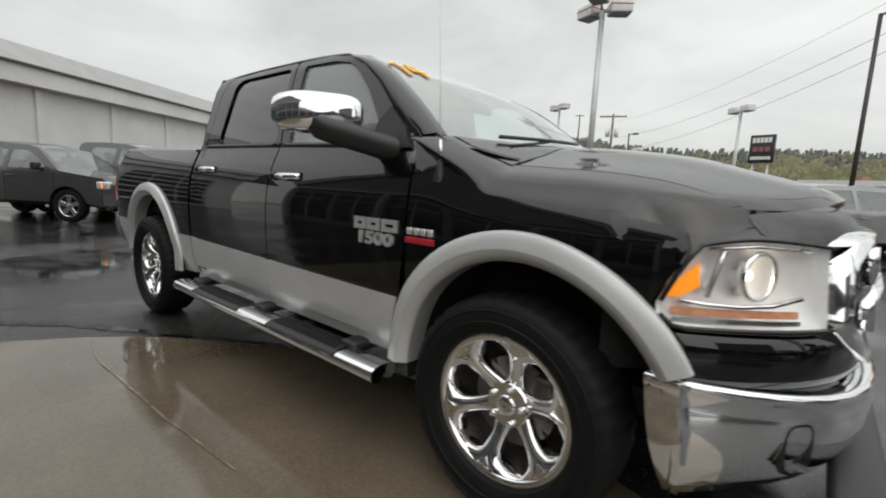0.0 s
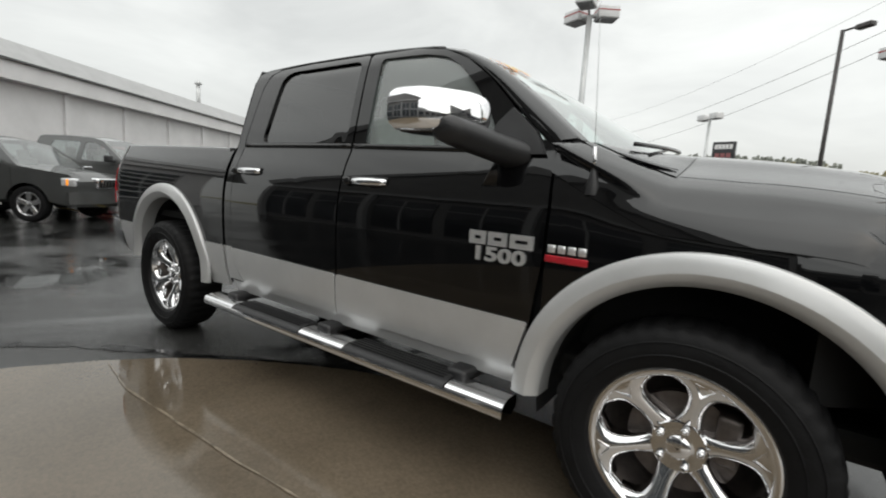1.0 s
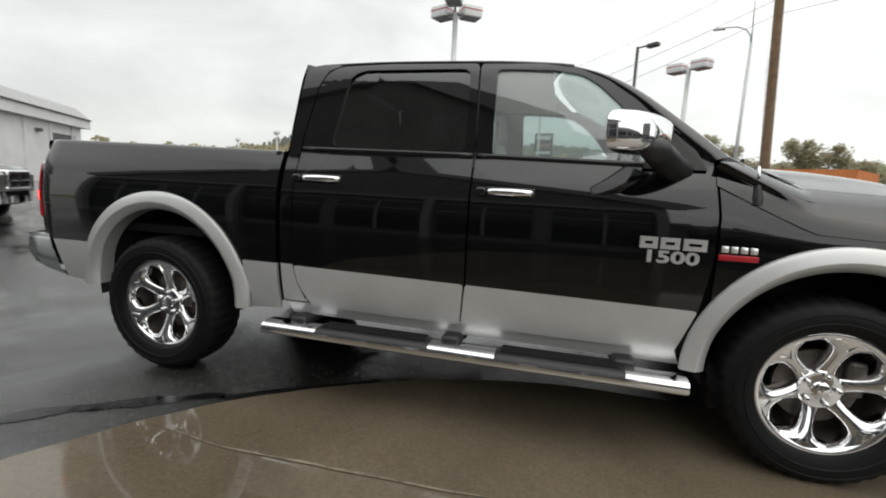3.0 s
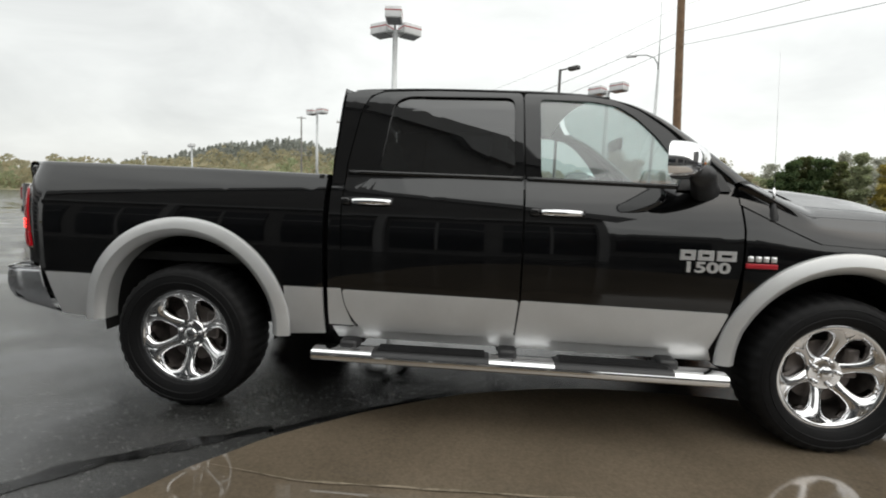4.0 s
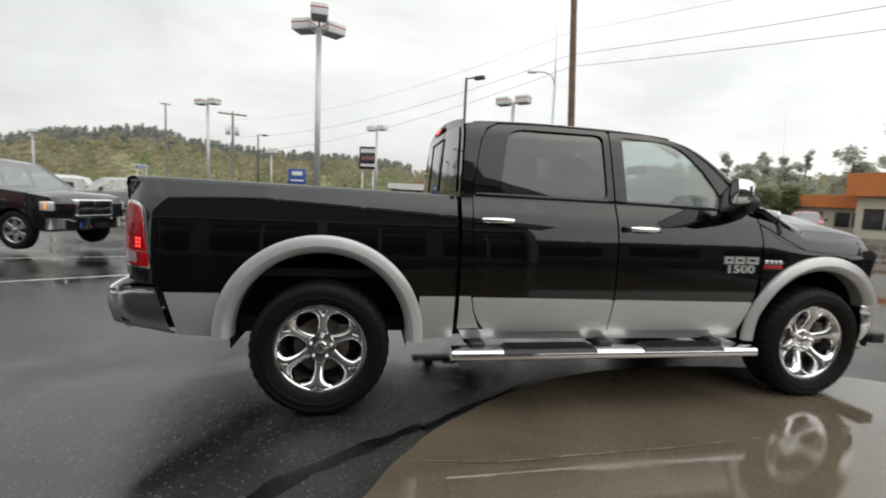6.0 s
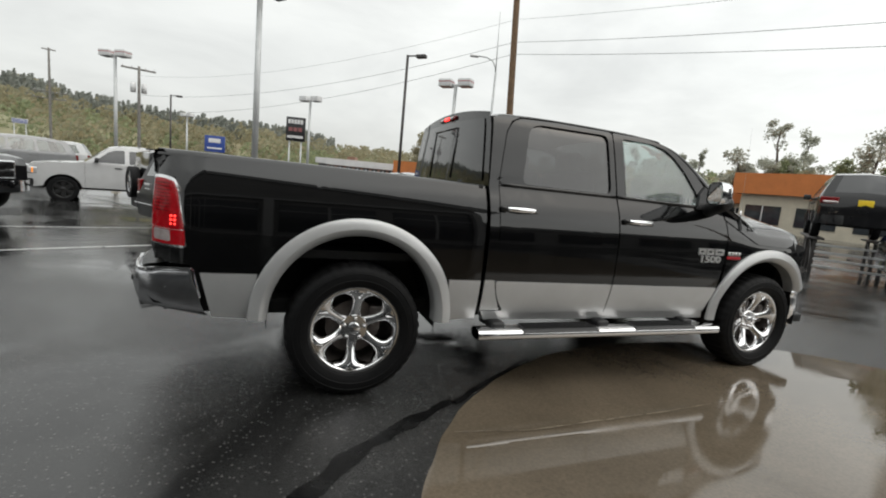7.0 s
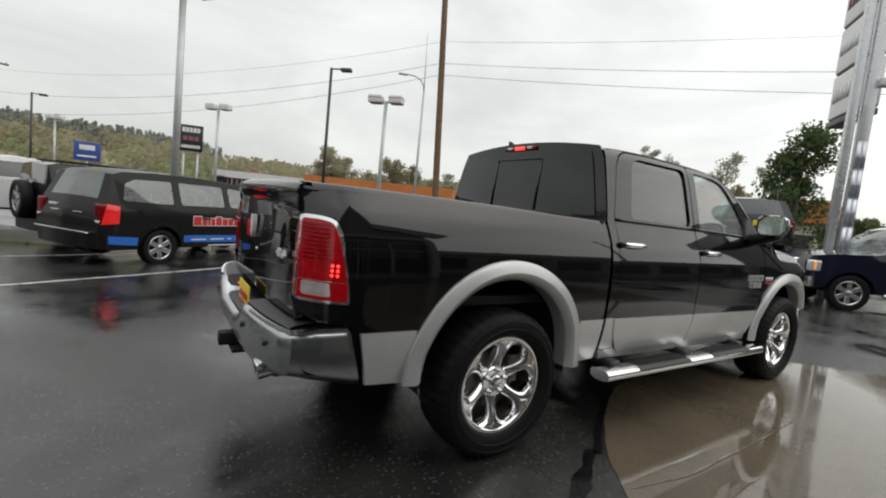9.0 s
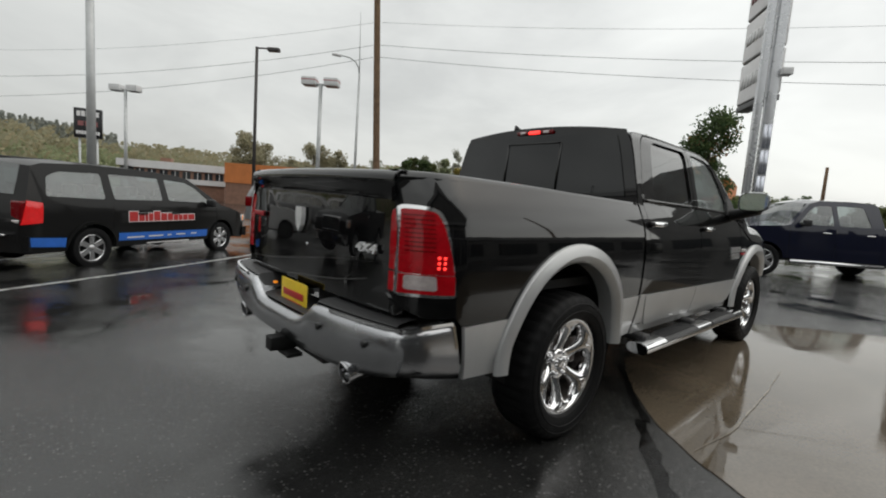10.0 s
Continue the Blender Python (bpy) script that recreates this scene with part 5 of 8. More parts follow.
def front_bumper():
    bm = bmesh.new()
    half_path = [(3.985, 0.962), (4.01, 0.967), (4.045, 0.969), (4.08, 0.965)]
    half_path += [(front_x(y) + 0.035, y) for y in (0.955, 0.94, 0.92, 0.89, 0.85, 0.80, 0.74, 0.66, 0.56, 0.44, 0.30, 0.15)]
    path = [(x, -y) for x, y in half_path] + [(front_x(0) + 0.035, 0.0)] + [(x, y) for x, y in reversed(half_path)]
    rows = []
    n = len(path)
    for i, (x, y) in enumerate(path):
        x0, y0 = path[max(0, i - 1)]
        x1, y1 = path[min(n - 1, i + 1)]
        t = Vector((x1 - x0, y1 - y0)).normalized()
        out = Vector((t.y, -t.x))
        e = max(0.0, 1 - (x - 3.985) / 0.3)
        a = abs(y) / 0.97
        zt = 0.690 - 0.05 * (1 - a ** 4)
        zb = 0.385 - 0.055 * a**3
        row = []
        for d, z in ((-0.10, zt), (-0.012, zt + 0.006), (0.003, zt), (0.006, zt - 0.012), (0.004, zt - 0.026), (-0.002, zt - 0.036)):
            row.append((x + out.x * d, y + out.y * d, z))
        for k in range(1, 8):
            q = k / 7
            d = -0.002 + 0.016 * math.sin(math.pi * q) - 0.055 * q * q
            row.append((x + out.x * d + 0.055 * e * q, y + out.y * d, zt - 0.036 + (zb - zt + 0.036) * q))
        row.append((x + out.x * -0.10 + 0.055 * e, y + out.y * -0.10, zb - 0.01))
        rows.append(row)
    grid(bm, rows)
    fix_normals(bm)
    b = part("front_bumper", bm, M_chrome, truck, "wide chrome front bumper", sharp=60)
    for s in (-1, 1):
        bmx = bmesh.new()
        yc = s * 0.735
        lp = []
        for i in range(24):
            a = 2 * math.pi * i / 24
            ca, sa = math.cos(a), math.sin(a)
            k = 1 / (abs(ca) ** 4 + abs(sa) ** 4) ** 0.25
            lp.append((yc + 0.034 * ca * k, 0.505 + 0.070 * sa * k))
        rows = [[(front_x(y) + 0.036 + d, (y - yc) * q + yc, (z - 0.505) * q + 0.505) for y, z in lp + lp[:1]] for d, q in ((-0.01, 1.12), (0.006, 1.1), (0.008, 1.0), (-0.03, 0.92))]
        grid(bmx, rows)
        bmx.faces.new([v for v in bmx.verts[-25:-1]])
        fix_normals(bmx)
        part("fog_light", bmx, M_trim, b, "recessed fog light", sharp=40)
    bmx = bmesh.new()
    add_box(bmx, 4.50, 0, 0.36, 0.14, 1.5, 0.09, 0.02)
    part("air_dam", bmx, M_plastic, truck)


front_bumper()


# ---- wheels
def wheel(x, s):
    w = new("wheel")
    w.parent = truck
    w.matrix_basis = pose(x, s * (0.895 if x > 1 else 0.898), 0.412) @ (Matrix.Identity(4) if s < 0 else pose(0, 0, 0, 0, 0, 180))
    return w


def tyre_bm():
    bm = bmesh.new()
    prof = [(0.272, -0.098), (0.282, -0.122), (0.308, -0.136), (0.345, -0.139), (0.378, -0.132), (0.398, -0.118), (0.410, -0.100), (0.415, -0.06), (0.4165, 0.0), (0.415, 0.06), (0.410, 0.100), (0.398, 0.118),
            (0.378, 0.132), (0.345, 0.139), (0.30, 0.134), (0.262, 0.105)]
    SEG = 120
    rings = revolve(bm, prof, SEG)
    for k, ring in enumerate(rings):
        for i, v in enumerate(ring):
            r = math.hypot(v.co.x, v.co.z)
            d = 0.0
            if 5 <= k <= 10 and i % 3 == 0:
                d = -0.008
            if k in (4, 11) and i % 3 == 0:
                d = -0.005
            if d:
                v.co.x *= (r + d) / r
                v.co.z *= (r + d) / r
    # raised sidewall ribs
    for rr, yy in ((0.325, -0.1395), (0.365, -0.1365)):
        revolve(bm, [(rr - 0.004, yy + 0.003), (rr, yy - 0.002), (rr + 0.004, yy + 0.003)], 64)
    fix_normals(bm)
    return bm


def rim_bm():
    bm = bmesh.new()
    revolve(bm, [(0.240, -0.070), (0.247, -0.090), (0.251, -0.100), (0.258, -0.104), (0.268, -0.107), (0.275, -0.105), (0.278, -0.098), (0.275, -0.086), (0.272, 0.10)], 72)
    fix_normals(bm)
    return bm


def barrel_bm():
    bm = bmesh.new()
    revolve(bm, [(0.06, 0.085), (0.215, 0.09), (0.236, 0.02), (0.243, -0.07)], 56)
    fix_normals(bm)
    return bm


def spoke_bm():
    """One spoke, pointing along +z, its face towards -y, flaring into the rim."""
    bm = bmesh.new()
    rows = []
    stations = [(0.050, 0.050, -0.036), (0.076, 0.041, -0.043), (0.098, 0.031, -0.050), (0.125, 0.0265, -0.060), (0.155, 0.026, -0.072), (0.182, 0.029, -0.083), (0.204, 0.036, -0.091), (0.222, 0.050, -0.097), (0.238, 0.076, -0.101), (0.256, 0.112, -0.103)]
    for r, hw, y in stations:
        row = []
        for q, dy in ((-1.30, 0.062), (-1.24, 0.038), (-1.12, 0.021), (-0.96, 0.0115), (-0.72, 0.0060), (-0.38, 0.0016), (0.0, 0.0), (0.38, 0.0016), (0.72, 0.0060), (0.96, 0.0115), (1.12, 0.021), (1.24, 0.038), (1.30, 0.062)):
            x = hw * q
            row.append((x, y + dy, math.sqrt(max(r * r - x * x, 0.0001))))
        rows.append(row)
    grid(bm, rows)
    fix_normals(bm)
    return bm


def pocket_bm():
    """The small triangular pocket near a spoke's outer end."""
    bm = bmesh.new()
    pts = [(-0.028, 0.243), (0.028, 0.243), (0.0, 0.204)]
    o = [bm.verts.new((x, -0.1015, z)) for x, z in pts]
    i_ = [bm.verts.new((x * 0.45, -0.090, 0.230 + (z - 0.230) * 0.45)) for x, z in pts]
    for k in range(3):
        bm.faces.new((o[k], o[(k + 1) % 3], i_[(k + 1) % 3], i_[k]))
    bm.faces.new(i_)
    fix_normals(bm)
    return bm


SPOKE = None
for x in (XF, XR):
    for s in (-1, 1):
        w = wheel(x, s)
        if SPOKE is None:
            t_ = part("tyre", tyre_bm(), M_rubber, w, "black all-terrain tyre", sharp=35)
            r_ = part("rim", rim_bm(), M_chrome, w, "chrome rim with six spokes", sharp=50)
            br = part("barrel", barrel_bm(), M_iron, w)
            sp = part("spoke", spoke_bm(), M_chrome, w, sharp=40)
            pk = part("spoke_pocket", pocket_bm(), M_chrome_soft, w, smooth=False)
            bm = bmesh.new()
            revolve(bm, [(0.004, -0.066), (0.030, -0.065), (0.036, -0.061), (0.038, -0.050), (0.050, -0.048), (0.082, -0.0485), (0.088, -0.042), (0.088, 0.0)], 40)
            fix_normals(bm)
            hub = part("hub_cap", bm, M_chrome, w, sharp=40)
            bm = bmesh.new()
            revolve(bm, [(0.004, -0.070), (0.009, -0.069), (0.0125, -0.064), (0.0125, -0.043)], 12)
            fix_normals(bm)
            lug = part("lug_nut", bm, M_chrome, w)
            bm = bmesh.new()
            revolve(bm, [(0.05, 0.0), (0.168, 0.0), (0.168, 0.03), (0.05, 0.03)], 48)
            revolve(bm, [(0.05, -0.03), (0.085, -0.03), (0.09, 0.0)], 32)
            fix_normals(bm)
            disc = part("brake_disc", bm, M_iron, w, sharp=40)
            cal = part("brake_caliper", box(0.13, 0.0, 0.06, 0.07, 0.09, 0.16, 0.015), M_iron, w)
            SPOKE = (t_.data, r_.data, sp.data, pk.data, hub.data, lug.data, disc.data, cal.data, br.data)
            for o in (sp, pk, lug):
                bpy.data.objects.remove(o)
            base = False
        else:
            for nm, d in zip(("tyre", "rim", "hub_cap", "brake_disc", "brake_caliper", "barrel"), (SPOKE[0], SPOKE[1], SPOKE[4], SPOKE[6], SPOKE[7], SPOKE[8])):
                o = new(nm, d)
                o.parent = w
        turn0 = 13 if x == XF else 4
        for k in range(6):
            for nm, d in (("spoke", SPOKE[2]), ("spoke_pocket", SPOKE[3])):
                o = new(nm, d)
                o.parent = w
                o.matrix_basis = pose(0, 0, 0, 0, 60 * k + turn0, 0)
        for k in range(5):
            o = new("lug_nut", SPOKE[5])
            o.parent = w
            a = radians(72 * k + turn0)
            o.matrix_basis = Matrix.Translation((0.066 * math.sin(a), 0, 0.066 * math.cos(a)))

# ---- running boards
def running_board(s):
    sec = []
    for i in range(20):
        a = 2 * math.pi * i / 20
        ca, sa = math.cos(a), math.sin(a)
        k = 1 / (abs(ca) ** 3 + abs(sa) ** 3) ** (1 / 3)
        sec.append((0.075 * ca * k, 0.038 * sa * k))
    bm = bmesh.new()
    pts = [(0.805, s * 1.035, 0.392), (0.82, s * 1.036, 0.392), (1.5, s * 1.036, 0.390), (2.2, s * 1.036, 0.388), (2.945, s * 1.036, 0.386), (2.96, s * 1.035, 0.386)]
    rings = sweep(bm, pts, sec)
    fix_normals(bm)
    rb = part("running_board", bm, M_chrome, truck, "chrome oval running board with black step pads", sharp=60)
    for x0, x1 in ((1.13, 1.76), (2.10, 2.70)):
        bm = bmesh.new()
        rows = []
        for i in range(33):
            x = x0 + (x1 - x0) * i / 32
            e = 0.002 if i in (0, 32) else 0.006
            rows.append([(x, s * (1.036 + 0.079 * math.cos(radians(a)) ** 1 * 1.0), 0.390 + (0.038 + e) * min(1, (math.sin(radians(a))) ** 0.5) ) for a in (8, 25, 45, 65, 90, 115, 140, 165, 172)])
        grid(bm, rows)
        for i in range(5):
            y = s * (0.985 + 0.022 * i)
            add_box(bm, (x0 + x1) / 2, y, 0.436, (x1 - x0) - 0.05, 0.007, 0.006)
        fix_normals(bm)
        part("step_pad", bm, M_plastic, rb, "black ribbed step pad", sharp=50)
    for x in (0.98, 1.86, 2.70):
        bm = bmesh.new()
        add_box(bm, x, s * 0.93, 0.43, 0.10, 0.20, 0.055, 0.02)
        add_box(bm, x, s * 0.86, 0.45, 0.12, 0.10, 0.09, 0.02)
        part("board_bracket", bm, M_plastic, truck)


both(running_board)


# ---- mirrors, handles, aerial, badges
def mirror(s):
    arm = bmesh.new()
    rows = []
    for i in range(13):
        t = i / 12
        x = 2.83 - 0.150 * t
        y = 0.93 + 0.285 * t
        z = 1.345 + 0.072 * t
        hz = interp(t, [(0, 0.058), (0.25, 0.054), (0.5, 0.054), (0.90, 0.050), (0.97, 0.042), (1, 0.026)])
        hx = interp(t, [(0, 0.085), (0.3, 0.070), (0.6, 0.072), (0.90, 0.070), (0.97, 0.058), (1, 0.035)])
        rows.append([(x + hx * math.cos(a) * (1 if math.cos(a) > 0 else 0.8), s * y, z + hz * math.sin(a)) for a in [2 * math.pi * k / 14 for k in range(15)]])
    grid(arm, rows)
    arm.faces.new([arm.verts.new(p) for p in rows[-1][:-1]])
    bmesh.ops.remove_doubles(arm, verts=arm.verts[:], dist=0.0005)
    fix_normals(arm)
    a_ = part("door_mirror", arm, M_plastic, truck, "black door mirror with chrome cap", sharp=50)
    sail = bmesh.new()
    v = [sail.verts.new((x, s * (skin(x, z) + d), z)) for d in (-0.01, 0.018) for x, z in ((2.70, 1.345), (2.97, 1.345), (2.92, 1.43), (2.80, 1.53), (2.74, 1.47))]
    bmesh.ops.convex_hull(sail, input=v)
    fix_normals(sail)
    part("mirror_sail", sail, M_plastic, a_, smooth=False)
    # chrome shell: a rounded box open to the rear
    sh = bmesh.new()
    C = Vector((2.665, s * 1.150, 1.475))
    rows = []
    for x, q in ((-0.075, 0.93), (-0.072, 1.0), (-0.04, 1.0), (0.0, 0.97), (0.035, 0.88), (0.06, 0.70), (0.072, 0.40), (0.075, 0.02)):
        row = []
        for k in range(33):
            a = 2 * math.pi * k / 32
            ca, sa = math.cos(a), math.sin(a)
            kk = 1 / (abs(ca) ** 3.6 + abs(sa) ** 3.6) ** (1 / 3.6)
            row.append(C + Vector((x - 0.092 * ca * kk * q, s * 0.14 * ca * kk * q, 0.086 * sa * kk * q)))
        rows.append(row)
    grid(sh, rows)
    bmesh.ops.remove_doubles(sh, verts=sh.verts[:], dist=0.0005)
    fix_normals(sh)
    part("mirror_cap", sh, M_chrome, a_, "chrome mirror cap", sharp=60)
    gl = bmesh.new()
    ring = []
    for k in range(32):
        a = 2 * math.pi * k / 32
        ca, sa = math.cos(a), math.sin(a)
        kk = 1 / (abs(ca) ** 3.6 + abs(sa) ** 3.6) ** (1 / 3.6)
        ring.append(gl.verts.new(C + Vector((-0.070 - 0.085 * ca * kk, s * 0.128 * ca * kk, 0.075 * sa * kk))))
    gl.faces.new(ring)
    fix_normals(gl)
    part("mirror_glass", gl, M_mirror, a_, "mirror glass", smooth=False)


both(mirror)


def handle(s, x, z):
    bm = bmesh.new()
    y0 = skin(x, z)
    rows = []
    for i in range(17):
        t = i / 16
        xx = x - 0.115 + 0.23 * t
        out = y0 + 0.012 + 0.026 * math.sin(math.pi * min(1, max(0, t))) ** 0.35
        hz = 0.016 + 0.004 * math.sin(math.pi * t)
        rows.append([(xx, s * (out - d), z + hz * q) for q, d in ((-1.0, 0.022), (-0.9, 0.012), (-0.62, 0.005), (-0.25, 0.001), (0.25, 0.001), (0.62, 0.005), (0.9, 0.012), (1.0, 0.022))])
    grid(bm, rows)
    for e in (0, -1):
        bm.faces.new([bm.verts.new(p) for p in rows[e]])
    bmesh.ops.remove_doubles(bm, verts=bm.verts[:], dist=0.0004)
    fix_normals(bm)
    h = part("door_handle", bm, M_chrome, truck, "chrome door handle", sharp=60)
    bm = bmesh.new()
    add_box(bm, x - 0.14, s * (y0 + 0.012), z, 0.05, 0.03, 0.04, 0.012)
    add_box(bm, x, s * (y0 + 0.0), z, 0.24, 0.012, 0.045, 0.005)
    part("handle_base", bm, M_trim, h)


def fittings(s):
    handle(s, 1.085, 1.228)
    handle(s, 2.108, 1.205)
    # model lettering: a bar badge over figures
    m = Matrix.Translation((2.845, s * (skin(2.845, 0.97) + 0.002), 0.952)) @ Euler((radians(90), 0, 0 if s < 0 else radians(180))).to_matrix().to_4x4()
    text_mesh("badge_figures", "1500", 0.076, m, M_badge, truck, "chrome raised figures", 0.008, 1.55, 0.0022)
    # maker's name as three plain open blocks
    for x0, wd in ((2.712, 0.075), (2.798, 0.080), (2.892, 0.095)):
        y = skin(2.8, 1.01) + 0.004
        bm = bmesh.new()
        o = [(x0, 0.990), (x0 + wd, 0.990), (x0 + wd, 1.042), (x0, 1.042)]
        q = [(x0 + 0.021, 1.009), (x0 + wd - 0.021, 1.009), (x0 + wd - 0.021, 1.023), (x0 + 0.021, 1.023)]
        for lo_, hi_ in ((s * (y - 0.006), s * (y + 0.005)),):
            rows = [[(x, yy, z) for x, z in lp + lp[:1]] for yy, lp in ((lo_, o), (hi_, [(a * 0.99 + (x0 + wd / 2) * 0.01, b_) for a, b_ in o]), (hi_, q), (lo_, q))]
            grid(bm, rows)
        bmesh.ops.remove_doubles(bm, verts=bm.verts[:], dist=0.0003)
        fix_normals(bm)
        part("badge_block", bm, M_badge, truck, "plain chrome badge block", smooth=False)
    e = part("engine_badge", box(3.113, s * (skin(3.125, 0.98) + 0.003), 0.972, 0.155, 0.008, 0.026, 0.003), M_badge_red, truck, "small red and chrome badge")
    for k in range(4):
        part("engine_badge_bar", box(3.058 + 0.037 * k, s * (skin(3.12, 1.0) + 0.004), 1.008, 0.028, 0.008, 0.028, 0.002, 1), M_badge, e)
    if s < 0:
        z0, x0, y0 = 1.235, 3.165, -0.957
        bm = bmesh.new()
        revolve(bm, [(0.005, 0.062), (0.012, 0.055), (0.016, 0.03), (0.026, 0.0), (0.028, -0.03)], 16, axis="z", centre=(x0, y0, z0))
        fix_normals(bm)
        aer = part("radio_aerial", bm, M_plastic, truck, "thin whip aerial with a black foot")
        part("ferrule", tube((x0, y0, z0 + 0.05), (x0 - 0.006, y0, z0 + 0.135), 0.0065, 0.005, 10), M_chrome_soft, aer, "bright metal ferrule")
        part("whip", tube((x0 - 0.006, y0, z0 + 0.13), (x0 - 0.05, y0, z0 + 0.80), 0.0011, 0.0006, 6), M_galv, aer)


both(fittings)
# year sticker on the windshield: yellow figures on orange
def on_glass(a, b_, lift):
    """A point on the windshield; a runs across the sticker and b_ up it, both 0 to 1."""
    u = 0.40 - 0.27 * b_
    k = -0.965 + 0.36 * a
    ex_, ey, ez = shield_edge(u)
    bow = 1 - k * k
    return Vector((ex_ + bow * (-0.15 * (1 - u) + 0.17 * u) + lift * 0.6, ey * k - lift * 0.3, ez + bow * 0.080 * (1 - u) + lift * 0.8))


STROKES = (((0.27, 0.06), (0.27, 0.94), 0.085), ((0.10, 0.70), (0.27, 0.90), 0.065), ((0.78, 0.06), (0.78, 0.94), 0.085), ((0.48, 0.36), (0.97, 0.36), 0.10), ((0.50, 0.38), (0.74, 0.92), 0.07))


def stroke(bm, p0, p1, w, lift):
    """A broad stroke laid on the glass."""
    d = Vector((p1[0] - p0[0], p1[1] - p0[1]))
    n = Vector((-d.y, d.x)).normalized() * w
    grid(bm, [[on_glass(p0[0] + d.x * i / 6 + n.x * q, p0[1] + d.y * i / 6 + n.y * q, lift) for q in (-1, 0, 1)] for i in range(7)])


bm = bmesh.new()
for p0, p1, w in STROKES:
    stroke(bm, p0, p1, w, 0.006)
fix_normals(bm)
stk = part("year_sticker", bm, M_orange, truck, "orange and yellow model-year figures")
for p0, p1, w in STROKES:
    bm = bmesh.new()
    stroke(bm, p0, p1, w * 0.55, 0.010)
    fix_normals(bm)
    part("figure_stroke", bm, M_yellow, stk)

# ---- underbody and cabin
bm = bmesh.new()
add_box(bm, 1.75, 0, 0.50, 4.6, 1.5, 0.10, 0.02)
add_box(bm, 1.86, 0, 0.58, 2.1, 1.78, 0.12)
for s in (-1, 1):
    add_box(bm, 1.7, s * 0.45, 0.46, 5.2, 0.09, 0.14, 0.01)
add_tube(bm, (XR, -0.75, 0.41), (XR, 0.75, 0.41), 0.055, 0.055, 14)
add_tube(bm, (XF, -0.75, 0.41), (XF, 0.75, 0.41), 0.05, 0.05, 14)
add_tube(bm, (0.3, 0, 0.40), (2.6, 0, 0.45), 0.045, 0.045, 12)
add_tube(bm, (-1.1, -0.55, 0.46), (1.6, -0.45, 0.43), 0.035, 0.035, 10)
bmesh.ops.create_uvsphere(bm, u_segments=16, v_segments=10, radius=0.15, matrix=Matrix.Translation((XR, 0, 0.41)))
part("chassis", bm, M_dark, truck, "dark frame and axles", smooth=False)


def seat(x, y, w, parent):
    bm = bmesh.new()
    add_box(bm, x, y, 0.98, 0.52, w, 0.16, 0.05, 3)
    add_box(bm, x - 0.27, y, 1.26, 0.16, w, 0.62, 0.06, 3, Matrix.Translation((x - 0.27, 0, 1.0)) @ Euler((0, radians(-10), 0)).to_matrix().to_4x4() @ Matrix.Translation((-x + 0.27, 0, -1.0)))
    s_ = part("seat", bm, M_seat, parent, "grey upholstered seat")
    for k in ((0,) if w < 0.8 else (-0.45, 0.45)):
        bm = bmesh.new()
        add_box(bm, x - 0.37, y + k, 1.62, 0.10, 0.26, 0.17, 0.04, 3)
        add_tube(bm, (x - 0.36, y + k - 0.06, 1.5), (x - 0.36, y + k - 0.06, 1.58), 0.008, 0.008, 8)
        add_tube(bm, (x - 0.36, y + k + 0.06, 1.5), (x - 0.36, y + k + 0.06, 1.58), 0.008, 0.008, 8)
        part("headrest", bm, M_seat, s_)


for y in (-0.42, 0.42):
    seat(2.15, y, 0.55, truck)
seat(1.30, 0, 1.45, truck)
bm = bmesh.new()
add_box(bm, 2.86, 0, 1.20, 0.42, 1.70, 0.26, 0.08, 3)
add_box(bm, 2.62, 0, 1.02, 0.5, 0.28, 0.22, 0.05, 3)
add_box(bm, 2.68, 0.42, 1.30, 0.16, 0.38, 0.12, 0.04, 3)
part("dashboard", bm, M_dash, truck, "dark grey dashboard")
bm = bmesh.new()
revolve(bm, [(0.178 + 0.016 * math.cos(a), 0.016 * math.sin(a)) for a in [2 * math.pi * k / 10 for k in range(10)]], 36, axis="z", loop=True)
add_box(bm, 0, 0, -0.01, 0.30, 0.06, 0.03, 0.01)
add_box(bm, 0, -0.06, -0.01, 0.08, 0.16, 0.03, 0.01)
bmesh.ops.transform(bm, matrix=Matrix.Translation((2.50, 0.42, 1.26)) @ Euler((radians(0), radians(-64), 0)).to_matrix().to_4x4(), verts=bm.verts[:])
fix_normals(bm)
part("steering_wheel", bm, M_dash, truck)
bm = bmesh.new()
add_box(bm, 2.62, 0, 1.68, 0.04, 0.26, 0.08, 0.015, 2)
part("cabin_mirror", bm, M_trim, truck)
bm = bmesh.new()
grid(bm, [[(x, 0.70 * j / 6, roof_edge(x) + 0.045 * (1 - (j / 6) ** 2) - 0.03) for j in range(-6, 7)] for x in (0.95, 1.4, 1.9, 2.25)])
part("headliner", bm, M_headliner, truck)
bm = bmesh.new()
add_box(bm, 1.9, 0, 0.78, 2.0, 1.75, 0.06)
part("cabin_floor", bm, M_dark, truck, smooth=False)
for s in (-1, 1):
    bm = bmesh.new()
    add_box(bm, 1.92, s * 0.86, 1.06, 2.1, 0.05, 0.55, 0.02)
    part("door_lining", bm, M_dash, truck)

